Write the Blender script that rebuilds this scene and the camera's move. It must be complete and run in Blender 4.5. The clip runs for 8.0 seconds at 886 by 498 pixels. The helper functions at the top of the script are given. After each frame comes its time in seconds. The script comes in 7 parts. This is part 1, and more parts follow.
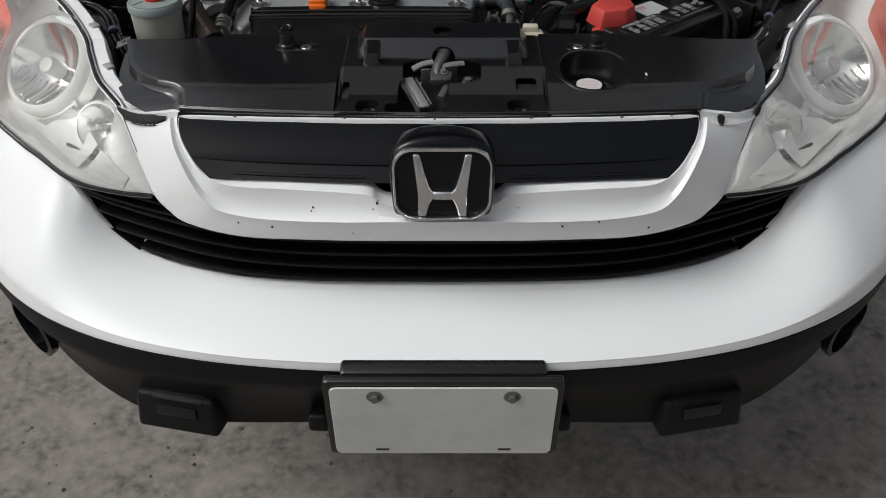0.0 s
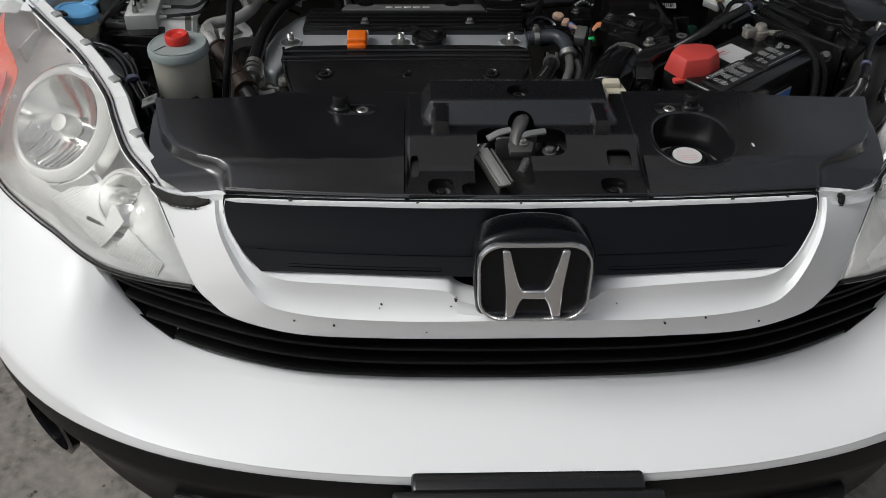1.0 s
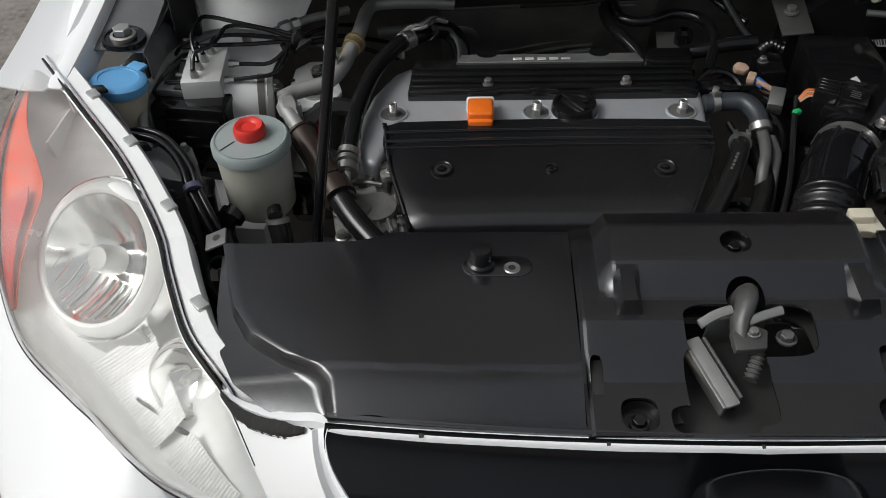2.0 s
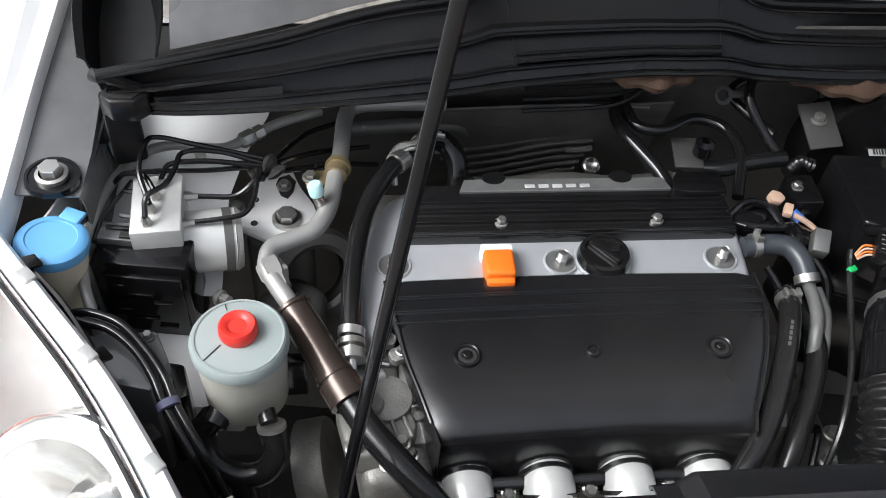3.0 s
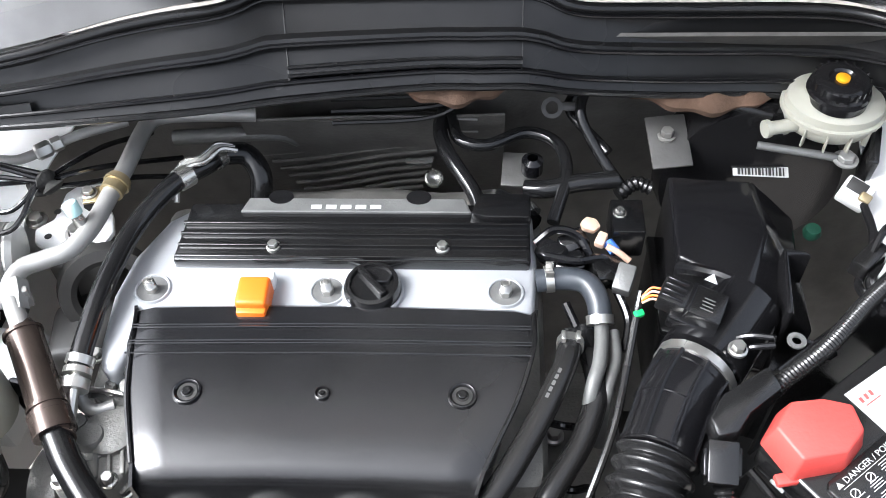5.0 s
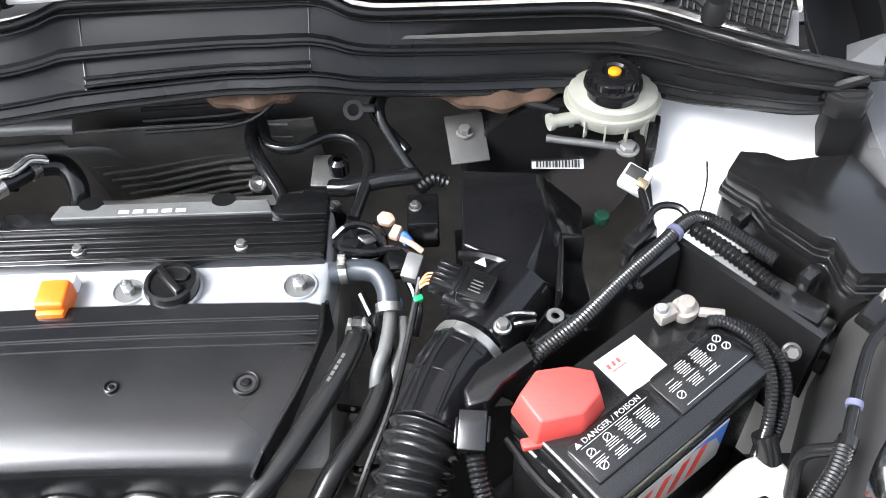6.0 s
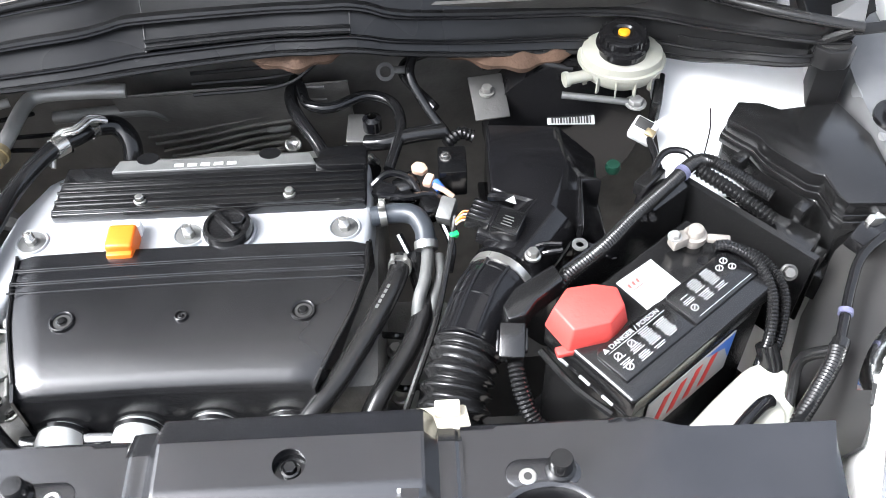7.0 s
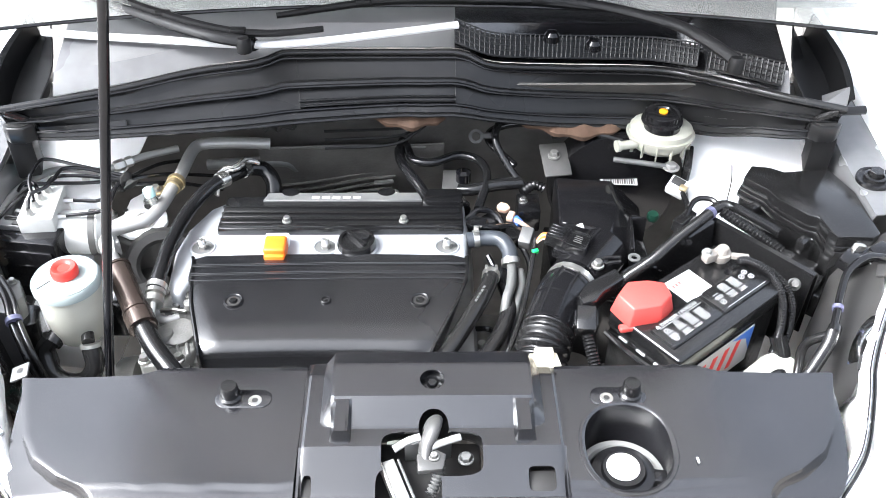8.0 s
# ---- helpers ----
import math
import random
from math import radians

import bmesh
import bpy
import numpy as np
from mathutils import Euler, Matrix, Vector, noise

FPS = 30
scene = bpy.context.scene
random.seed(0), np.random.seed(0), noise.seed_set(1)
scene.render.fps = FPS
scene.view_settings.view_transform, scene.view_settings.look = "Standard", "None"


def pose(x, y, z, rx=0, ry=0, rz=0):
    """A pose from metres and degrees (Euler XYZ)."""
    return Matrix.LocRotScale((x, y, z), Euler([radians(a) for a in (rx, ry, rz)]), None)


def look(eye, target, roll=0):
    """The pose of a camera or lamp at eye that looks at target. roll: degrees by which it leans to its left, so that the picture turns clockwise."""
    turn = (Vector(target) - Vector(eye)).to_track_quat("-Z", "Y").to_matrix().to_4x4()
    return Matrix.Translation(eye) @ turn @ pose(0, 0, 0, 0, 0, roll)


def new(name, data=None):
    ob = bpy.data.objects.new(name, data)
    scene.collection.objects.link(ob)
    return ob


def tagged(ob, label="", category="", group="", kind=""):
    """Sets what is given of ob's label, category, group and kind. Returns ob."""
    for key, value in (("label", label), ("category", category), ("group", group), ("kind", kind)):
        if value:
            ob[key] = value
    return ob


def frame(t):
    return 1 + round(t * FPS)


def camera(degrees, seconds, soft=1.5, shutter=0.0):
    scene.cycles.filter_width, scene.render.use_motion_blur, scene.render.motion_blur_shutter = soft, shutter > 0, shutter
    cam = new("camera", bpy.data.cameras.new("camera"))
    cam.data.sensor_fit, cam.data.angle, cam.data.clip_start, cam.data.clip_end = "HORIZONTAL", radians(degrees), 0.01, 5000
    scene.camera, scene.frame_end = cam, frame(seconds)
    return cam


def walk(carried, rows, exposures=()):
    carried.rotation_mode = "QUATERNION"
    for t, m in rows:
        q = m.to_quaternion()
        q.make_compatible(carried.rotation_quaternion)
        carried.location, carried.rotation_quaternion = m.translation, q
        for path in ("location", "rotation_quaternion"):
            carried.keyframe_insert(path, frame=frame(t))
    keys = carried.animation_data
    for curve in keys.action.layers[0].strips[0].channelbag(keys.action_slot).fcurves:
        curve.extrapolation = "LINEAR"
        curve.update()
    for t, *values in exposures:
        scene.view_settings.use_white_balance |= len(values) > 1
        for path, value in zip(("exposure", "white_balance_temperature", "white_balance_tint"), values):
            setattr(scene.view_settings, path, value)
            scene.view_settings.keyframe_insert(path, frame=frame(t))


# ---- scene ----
cam = camera(51.0, 8.0, soft=0.75)
PATH = [
    (0, (0.008, 0.183, 1.538), (0.004, 1.772, 0.323), -0.1),
    (0.5, (-0.052, 0.233, 1.56), (-0.027, 1.812, 0.332), -1.1),
    (1, (-0.119, 0.391, 1.56), (-0.067, 1.945, 0.302), 0.8),
    (1.5, (-0.143, 0.609, 1.549), (-0.166, 2.112, 0.23), -1.2),
    (2, (-0.217, 0.816, 1.542), (-0.294, 2.268, 0.169), -2.4),
    (2.2, (-0.254, 0.89, 1.558), (-0.287, 2.321, 0.161), -2.1),
    (3.3, (-0.386, 1.194, 1.62), (-0.139, 2.456, 0.088), 7.5),
    (3.5, (-0.38, 1.212, 1.614), (-0.135, 2.453, 0.065), 7.6),
    (4, (-0.293, 1.224, 1.613), (-0.15, 2.431, 0.025), 5.4),
    (4.5, (-0.145, 1.225, 1.616), (-0.149, 2.452, 0.037), 1.2),
    (5, (0.014, 1.22, 1.617), (-0.086, 2.471, 0.059), -3.1),
    (5.2, (0.063, 1.215, 1.614), (-0.045, 2.472, 0.062), -3.9),
    (6.3, (0.201, 1.149, 1.629), (0.21, 2.448, 0.109), -2.4),
    (6.5, (0.2, 1.135, 1.633), (0.222, 2.427, 0.106), -2.4),
    (7, (0.128, 1.055, 1.66), (0.15, 2.351, 0.137), -2.0),
    (7.5, (0.032, 0.914, 1.705), (0.03, 2.318, 0.281), -1.2),
    (8, (-0.004, 0.736, 1.753), (0.038, 2.253, 0.45), 0.8),
]
walk(cam, [(t, look(eye, target, roll)) for t, eye, target, roll in PATH],
     exposures=[(0, -0.8, 6350, 8.5), (1.5, -0.85, 6350, 8.5), (2.0, -0.62, 6350, 8.5), (2.2, -0.4, 6350, 9), (3.3, 0.8, 6150, 10), (4.0, 1.2, 6100, 10), (5.0, 1.74, 6050, 10), (6.5, 1.95, 6050, 10), (8, 2.27, 6050, 10)])

# ---- daylight: bright haze, the sun low through thin cloud ----
world = bpy.data.worlds.new("sky")
scene.world = world
world.use_nodes = True
wn = world.node_tree.nodes
sky = wn.new("ShaderNodeTexSky")
sky.sky_type, sky.sun_disc = "NISHITA", False
sky.sun_elevation, sky.sun_rotation = radians(49), radians(256)
sky.air_density, sky.dust_density = 1.0, 7.0
wn["Background"].inputs["Strength"].default_value = 0.15
pale = wn.new("ShaderNodeHueSaturation")
pale.inputs["Saturation"].default_value = 0.3
world.node_tree.links.new(sky.outputs["Color"], pale.inputs["Color"])
world.node_tree.links.new(pale.outputs["Color"], wn["Background"].inputs["Color"])
sun = new("sun", bpy.data.lights.new("sun", "SUN"))
sun.data.energy, sun.data.angle, sun.data.color = 1.8, radians(30), (0.965, 0.985, 0.99)
sun.matrix_world = look((-5.82, -0.15, 7.7), (0.0, 1.3, 0.8))


# ---- mesh helpers ----
def V(*a):
    return Vector(a)


def crom(pts, n):
    """n points along a smooth curve through pts, at even steps of length."""
    P = [Vector(p) for p in pts]
    if len(P) < 3:
        return [P[0].lerp(P[-1], i / (n - 1)) for i in range(n)]
    E = [P[0] * 2 - P[1]] + P + [P[-1] * 2 - P[-2]]
    fine = []
    for i in range(len(P) - 1):
        a, b, c, d = E[i:i + 4]
        for k in range(16):
            t = k / 16
            fine.append(0.5 * ((2 * b) + (c - a) * t + (2 * a - 5 * b + 4 * c - d) * t * t + (3 * b - a - 3 * c + d) * t ** 3))
    fine.append(P[-1])
    run = [0.0]
    for a, b in zip(fine, fine[1:]):
        run.append(run[-1] + (b - a).length)
    out, k = [], 0
    for i in range(n):
        want = run[-1] * i / (n - 1)
        while k < len(run) - 2 and run[k + 1] < want:
            k += 1
        f = (want - run[k]) / max(1e-9, run[k + 1] - run[k])
        out.append(fine[k].lerp(fine[k + 1], min(1, f)))
    return out


def mirror(pts):
    """A half from the middle line outwards made whole: from -x to +x."""
    half = [Vector(p) for p in pts]
    return [Vector((-p.x, p.y, p.z)) for p in reversed(half[1:])] + half


def grid(rows, thick=0.0, bm=None):
    """A sheet through rows of points, thickened inwards."""
    bm = bm or bmesh.new()
    vs = [[bm.verts.new(p) for p in row] for row in rows]
    faces = []
    for a, b in zip(vs, vs[1:]):
        for i in range(len(a) - 1):
            faces.append(bm.faces.new((a[i], a[i + 1], b[i + 1], b[i])))
    if thick:
        bmesh.ops.recalc_face_normals(bm, faces=faces)
        bmesh.ops.solidify(bm, geom=faces, thickness=thick)
    return bm


def tube(pts, r, seg=10, n=0, caps=True, bm=None, flat=1.0):
    """A pipe along pts; r is a number or a function of the way along it (0 to 1)."""
    bm = bm or bmesh.new()
    path = crom(pts, n or max(6, 6 * (len(pts) - 1)))
    side = None
    rings = []
    for i, p in enumerate(path):
        d = (path[min(i + 1, len(path) - 1)] - path[max(i - 1, 0)]).normalized()
        if side is None:
            side = d.orthogonal().normalized()
        side = (side - d * side.dot(d)).normalized()
        up = d.cross(side)
        rr = r(i / (len(path) - 1)) if callable(r) else r
        rings.append([bm.verts.new(p + (side * math.cos(2 * math.pi * k / seg) + up * math.sin(2 * math.pi * k / seg) * flat) * rr)
                      for k in range(seg)])
    for a, b in zip(rings, rings[1:]):
        for k in range(seg):
            bm.faces.new((a[k], a[(k + 1) % seg], b[(k + 1) % seg], b[k]))
    if caps:
        bm.faces.new(reversed(rings[0]))
        bm.faces.new(rings[-1])
    return bm


def corrugated(pts, r, pitch=0.006, depth=0.0012, seg=10, bm=None):
    """A ribbed wiring sleeve."""
    length = sum((Vector(b) - Vector(a)).length for a, b in zip(pts, pts[1:]))
    ribs = max(4, int(length / pitch))
    return tube(pts, lambda s: r + depth * math.cos(s * ribs * 2 * math.pi), seg, ribs * 4 + 1, bm=bm)


def rounded(bm, offset, segments=2, edges=None):
    if offset:
        edges = edges or [e for e in bm.edges if len(e.link_faces) == 2 and e.calc_face_angle() > 0.4]
        bmesh.ops.bevel(bm, geom=edges, offset=offset, segments=segments, profile=0.5, affect="EDGES", clamp_overlap=True)
    return bm


def block(size, m=None, bev=0.003, segments=2, bm=None):
    own = bmesh.new()
    bmesh.ops.create_cube(own, size=1.0, matrix=Matrix.Diagonal((*size, 1)))
    rounded(own, bev, segments)
    return merge(bm, own, m)


def merge(bm, own, m=None):
    """own, moved by m, joined into bm where there is one."""
    if m is not None:
        bmesh.ops.transform(own, matrix=m, verts=own.verts)
    if bm is None:
        return own
    data = bpy.data.meshes.new("join")
    own.to_mesh(data)
    own.free()
    bm.from_mesh(data)
    bpy.data.meshes.remove(data)
    return bm


def prism(outline, z0, z1, bev=0.003, segments=2, m=None, bm=None, taper=1.0):
    """An upright solid on an outline in plan; taper scales its top."""
    own = bmesh.new()
    cx = sum(p[0] for p in outline) / len(outline)
    cy = sum(p[1] for p in outline) / len(outline)
    low = [own.verts.new((p[0], p[1], z0)) for p in outline]
    top = [own.verts.new((cx + (p[0] - cx) * taper, cy + (p[1] - cy) * taper, z1)) for p in outline]
    own.faces.new(low)
    own.faces.new(top)
    for i in range(len(low)):
        j = (i + 1) % len(low)
        own.faces.new((low[i], low[j], top[j], top[i]))
    bmesh.ops.recalc_face_normals(own, faces=own.faces)
    rounded(own, bev, segments)
    return merge(bm, own, m)


def lathe(profile, m=None, seg=28, bm=None, caps=False):
    """A turned body from (radius, height) pairs."""
    own = bmesh.new()
    rings = []
    for r, z in profile:
        if r < 1e-5:
            rings.append([own.verts.new((0, 0, z))])
        else:
            rings.append([own.verts.new((r * math.cos(2 * math.pi * k / seg), r * math.sin(2 * math.pi * k / seg), z)) for k in range(seg)])
    for a, b in zip(rings, rings[1:]):
        for k in range(seg):
            q = [a[k % len(a)], a[(k + 1) % len(a)], b[(k + 1) % len(b)], b[k % len(b)]]
            q = [v for i, v in enumerate(q) if v not in q[:i]]
            if len(q) > 2:
                own.faces.new(q)
    for ring in (rings[0], rings[-1]):
        if caps and len(ring) > 1:
            own.faces.new(ring)
    bmesh.ops.recalc_face_normals(own, faces=own.faces)
    return merge(bm, own, m)


def at(x, y, z, rx=0, ry=0, rz=0):
    return pose(x, y, z, rx, ry, rz)


def along(p, q, length=None):
    """A pose at p whose z points to q."""
    d = Vector(q) - Vector(p)
    return Matrix.Translation(p) @ d.to_track_quat("Z", "Y").to_matrix().to_4x4()


def thing(name, place, label, category, group="", kind=""):
    ob = new(name)
    ob.empty_display_size = 0.05
    ob.location = place
    return tagged(ob, label, category, group, kind)


def part(name, bm, material, parent=None, label="", smooth=38):
    data = bpy.data.meshes.new(name)
    bmesh.ops.recalc_face_normals(bm, faces=bm.faces)
    bm.to_mesh(data)
    bm.free()
    data.materials.append(material)
    data.shade_smooth()
    data.set_sharp_from_angle(angle=radians(smooth))
    ob = new(name, data)
    if parent:
        ob.parent = parent
        base = Vector() if parent.parent else parent.location
        ob.matrix_parent_inverse = Matrix.Translation(-base)
    return tagged(ob, label)


def bolt(name, p, r, parent, material, up=(0, 0, 1), h=0.008, label=""):
    """A flanged hexagon bolt head at p."""
    p = Vector(p)
    bm = lathe([(0, 0), (r * 1.45, 0), (r * 1.45, h * 0.3), (r * 1.1, h * 0.38)], along(p, p + Vector(up)), 20)
    lathe([(r, 0.0), (r, h * 0.92), (r * 0.9, h), (0, h)], along(p, p + Vector(up)), 6, bm)
    return part(name, bm, material, parent, label, 30)


def writing(name, text, size, m, material, parent, label="", squeeze=1.0):
    """Flat lettering in the built-in font, as a mesh."""
    curve = bpy.data.curves.new(name, "FONT")
    curve.body, curve.size, curve.extrude = text, size, 0.0002
    curve.resolution_u = 2
    tmp = bpy.data.objects.new(name, curve)
    data = bpy.data.meshes.new_from_object(tmp)
    bpy.data.objects.remove(tmp)
    bm = bmesh.new()
    bm.from_mesh(data)
    bpy.data.meshes.remove(data)
    bmesh.ops.transform(bm, matrix=m @ Matrix.Diagonal((squeeze, 1, 1, 1)), verts=bm.verts)
    return part(name, bm, material, parent, label)


# ---- materials ----
def material(name, color, rough=0.5, metal=0.0, vary=0.12, scale=25.0, bump=0.0, bump_scale=300.0, coat=0.0, rough_vary=0.1,
             dust=0.0, dust_color=(0.3, 0.28, 0.25), trans=0.0, ior=1.45, sss=0.0, stains=4.0):
    """A surface with grain and stains at two scales, a little dust and fine relief."""
    m = bpy.data.materials.new(name)
    m.use_nodes = True
    nt = m.node_tree
    N, L = nt.nodes, nt.links
    b = N["Principled BSDF"]
    b.inputs["Roughness"].default_value = rough
    b.inputs["Metallic"].default_value = metal
    b.inputs["IOR"].default_value = ior
    b.inputs["Coat Weight"].default_value = coat
    b.inputs["Coat Roughness"].default_value = 0.08
    b.inputs["Transmission Weight"].default_value = trans
    if sss:
        b.inputs["Subsurface Weight"].default_value = sss
        b.inputs["Subsurface Radius"].default_value = (0.012, 0.011, 0.009)
    co = N.new("ShaderNodeTexCoord")

    def noisy(s, detail=6.0):
        t = N.new("ShaderNodeTexNoise")
        t.inputs["Scale"].default_value, t.inputs["Detail"].default_value = s, detail
        L.new(co.outputs["Object"], t.inputs["Vector"])
        return t.outputs["Fac"]

    def ramp(fac, lo, hi, a, c):
        r = N.new("ShaderNodeMapRange")
        for key, value in (("From Min", lo), ("From Max", hi), ("To Min", a), ("To Max", c)):
            r.inputs[key].default_value = value
        L.new(fac, r.inputs["Value"])
        return r.outputs["Result"]

    def mix(fac, a, c, kind="MIX"):
        x = N.new("ShaderNodeMix")
        x.data_type, x.blend_type = "RGBA", kind
        for value, socket in ((fac, x.inputs["Factor"]), (a, x.inputs["A"]), (c, x.inputs["B"])):
            if hasattr(value, "links"):
                L.new(value, socket)
            else:
                socket.default_value = value if isinstance(value, float) else (*value[:3], 1.0)
        return x.outputs["Result"]

    grain, large = noisy(scale), noisy(stains, 3.0)
    col = mix(ramp(grain, 0.3, 0.7, 0.0, 1.0), tuple(c * (1 - vary) for c in color), tuple(min(1, c * (1 + vary)) for c in color))
    col = mix(ramp(large, 0.4, 0.65, 0.0, 0.35), col, tuple(c * (1 - 1.2 * vary) for c in color))
    if dust:
        col = mix(ramp(large, 0.35, 0.75, 0.0, dust), col, dust_color)
    L.new(col, b.inputs["Base Color"])
    L.new(ramp(large, 0.3, 0.7, max(0.02, rough - rough_vary), min(1, rough + rough_vary)), b.inputs["Roughness"])
    if bump:
        bp = N.new("ShaderNodeBump")
        bp.inputs["Strength"].default_value, bp.inputs["Distance"].default_value = bump, 0.001
        L.new(noisy(bump_scale, 2.0), bp.inputs["Height"])
        L.new(bp.outputs["Normal"], b.inputs["Normal"])
    return m


PAINT = material("white_paint", (0.87, 0.87, 0.865), 0.42, vary=0.003, coat=0.22, scale=6, rough_vary=0.004)
INNER = material("inner_white_paint", (0.82, 0.82, 0.81), 0.36, vary=0.04, dust=0.10, dust_color=(0.42, 0.40, 0.37))
SATIN = material("black_satin_plastic", (0.006, 0.006, 0.0065), 0.19, vary=0.2, bump=0.07, bump_scale=900, rough_vary=0.06, dust=0.03, ior=1.6)
COVER = material("radiator_cover_plastic", (0.008, 0.008, 0.0095), 0.22, vary=0.2, bump=0.08, bump_scale=1200, rough_vary=0.06, dust=0.03, ior=1.9)
ENGINECOVER = material("engine_cover_plastic", (0.009, 0.009, 0.010), 0.24, vary=0.2, bump=0.08, bump_scale=1200, rough_vary=0.06, dust=0.03, ior=1.62)
GLOSS = material("gloss_black_plastic", (0.005, 0.005, 0.006), 0.13, vary=0.2, rough_vary=0.05, dust=0.03)
CLAD = material("bumper_cladding", (0.007, 0.007, 0.0075), 0.42, vary=0.15, bump=0.4, bump_scale=1400, dust=0.02, ior=1.28)
# on the left shelf this grey stands for reflected sky
DRAIN = material("pale_grey_plastic", (0.13, 0.13, 0.132), 0.34, vary=0.15, bump=0.1, bump_scale=700, dust=0.2)
# bright highlight along the shelf edge, put into the colour
EDGEGLINT = material("shelf_edge_glint", (0.62, 0.62, 0.62), 0.4, vary=0.06)
SCUTTLE = material("scuttle_plastic", (0.010, 0.010, 0.0105), 0.30, vary=0.2, bump=0.05, bump_scale=1100, rough_vary=0.06, dust=0.02, ior=1.38)
PANEL = material("grille_panel_plastic", (0.0035, 0.0037, 0.005), 0.19, vary=0.2, rough_vary=0.05, ior=1.42)
ALLOY = material("machined_alloy", (0.60, 0.60, 0.58), 0.38, metal=0.35, vary=0.12, rough_vary=0.1, bump=0.2, bump_scale=300)
GREYMETAL = material("weathered_steel", (0.085, 0.083, 0.08), 0.5, metal=0.4, vary=0.25, bump=0.3, bump_scale=250, dust=0.2)
DULL = material("dull_grey_metal", (0.15, 0.15, 0.145), 0.5, metal=0.4, vary=0.2, bump=0.3, bump_scale=300)
GREYHOSE = material("blue_grey_hose", (0.040, 0.045, 0.052), 0.36, vary=0.15)
LEDGE = material("grey_side_plastic", (0.13, 0.13, 0.131), 0.22, vary=0.15, bump=0.05, bump_scale=900, dust=0.03, ior=1.85)
GREYPANEL = material("grey_black_plastic", (0.019, 0.019, 0.020), 0.36, vary=0.15, bump=0.15, bump_scale=700, dust=0.15)
SHIELD = material("dull_heat_shield", (0.090, 0.086, 0.080), 0.45, vary=0.3, bump=0.4, bump_scale=200, dust=0.3, dust_color=(0.06, 0.056, 0.05))
RUBBER = material("rubber_hose", (0.008, 0.008, 0.0085), 0.18, vary=0.25, bump=0.06, bump_scale=700, rough_vary=0.1, dust=0.04)
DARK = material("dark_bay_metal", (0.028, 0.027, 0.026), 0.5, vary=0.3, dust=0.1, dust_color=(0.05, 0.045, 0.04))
ALU = material("cast_aluminium_paint", (0.41, 0.42, 0.435), 0.42, metal=0.35, vary=0.06, bump=0.12, bump_scale=700, rough_vary=0.05)
CAST = material("rough_cast_alloy", (0.24, 0.235, 0.22), 0.45, metal=0.3, vary=0.35, bump=0.8, bump_scale=350, dust=0.3, dust_color=(0.12, 0.10, 0.08))
STEEL = material("zinc_steel", (0.55, 0.54, 0.51), 0.33, metal=0.9, vary=0.15, rough_vary=0.12)
CHROME = material("chrome", (0.84, 0.84, 0.85), 0.22, metal=1.0, vary=0.03, rough_vary=0.04)
PIPE = material("dull_aluminium_pipe", (0.36, 0.355, 0.34), 0.48, metal=0.5, vary=0.1, dust=0.15)
BRONZE = material("brown_anodised_sleeve", (0.085, 0.065, 0.055), 0.25, metal=0.6, vary=0.2, rough_vary=0.06)
TANK = material("reservoir_plastic", (0.47, 0.465, 0.40), 0.42, vary=0.06, sss=0.25, stains=12)
TANKLID = material("grey_reservoir_lid", (0.28, 0.32, 0.31), 0.45, vary=0.05)
BRAKETANK = material("aged_clear_plastic", (0.36, 0.355, 0.30), 0.35, vary=0.08, sss=0.3, stains=14)
OLDTANK = material("yellowed_tank_plastic", (0.62, 0.57, 0.44), 0.45, vary=0.1, sss=0.2, dust=0.2)
RED = material("red_cap_plastic", (0.62, 0.035, 0.025), 0.38, vary=0.08)
REDCOVER = material("faded_red_rubber", (0.55, 0.06, 0.05), 0.5, vary=0.08, bump=0.3, bump_scale=200)
ORANGE = material("orange_plastic", (0.82, 0.165, 0.015), 0.4, vary=0.05)
BLUE = material("blue_cap_plastic", (0.13, 0.40, 0.72), 0.4, vary=0.06, dust=0.2, dust_color=(0.4, 0.45, 0.5))
CYAN = material("pale_cyan_cap", (0.45, 0.68, 0.68), 0.45, vary=0.05)
GREEN = material("green_clip", (0.02, 0.45, 0.12), 0.4)
TEAL = material("dark_green_wire", (0.003, 0.035, 0.02), 0.5)
YELLOW = material("yellow_cap", (0.85, 0.36, 0.01), 0.4)
BEIGE = material("cream_connector", (0.60, 0.55, 0.43), 0.5, vary=0.06)
PEACH = material("peach_connector", (0.50, 0.34, 0.25), 0.5, vary=0.06)
LILAC = material("lilac_tape", (0.11, 0.11, 0.18), 0.5)
BRASS = material("yellow_zinc", (0.36, 0.29, 0.17), 0.38, metal=0.7)
PAPER = material("white_label_paper", (0.62, 0.615, 0.60), 0.55, vary=0.03)
LABELPAPER = material("worn_sticker", (0.45, 0.445, 0.44), 0.6, vary=0.08)
INK = material("grey_print", (0.42, 0.42, 0.415), 0.6)
REDINK = material("red_print", (0.70, 0.05, 0.04), 0.5)
BLUEINK = material("blue_print", (0.06, 0.16, 0.50), 0.45)
FADEDRED = material("faded_red_print", (0.40, 0.07, 0.06), 0.5)
LEAD = material("oxidised_lead", (0.30, 0.27, 0.24), 0.5, metal=0.4, vary=0.25, bump=0.5, bump_scale=300, dust=0.3, dust_color=(0.38, 0.35, 0.31))
PINK = material("pink_sticker", (0.72, 0.45, 0.47), 0.5)
PLATE = material("plate_white", (0.66, 0.66, 0.63), 0.5, vary=0.05, dust=0.25, dust_color=(0.45, 0.44, 0.4), stains=14)
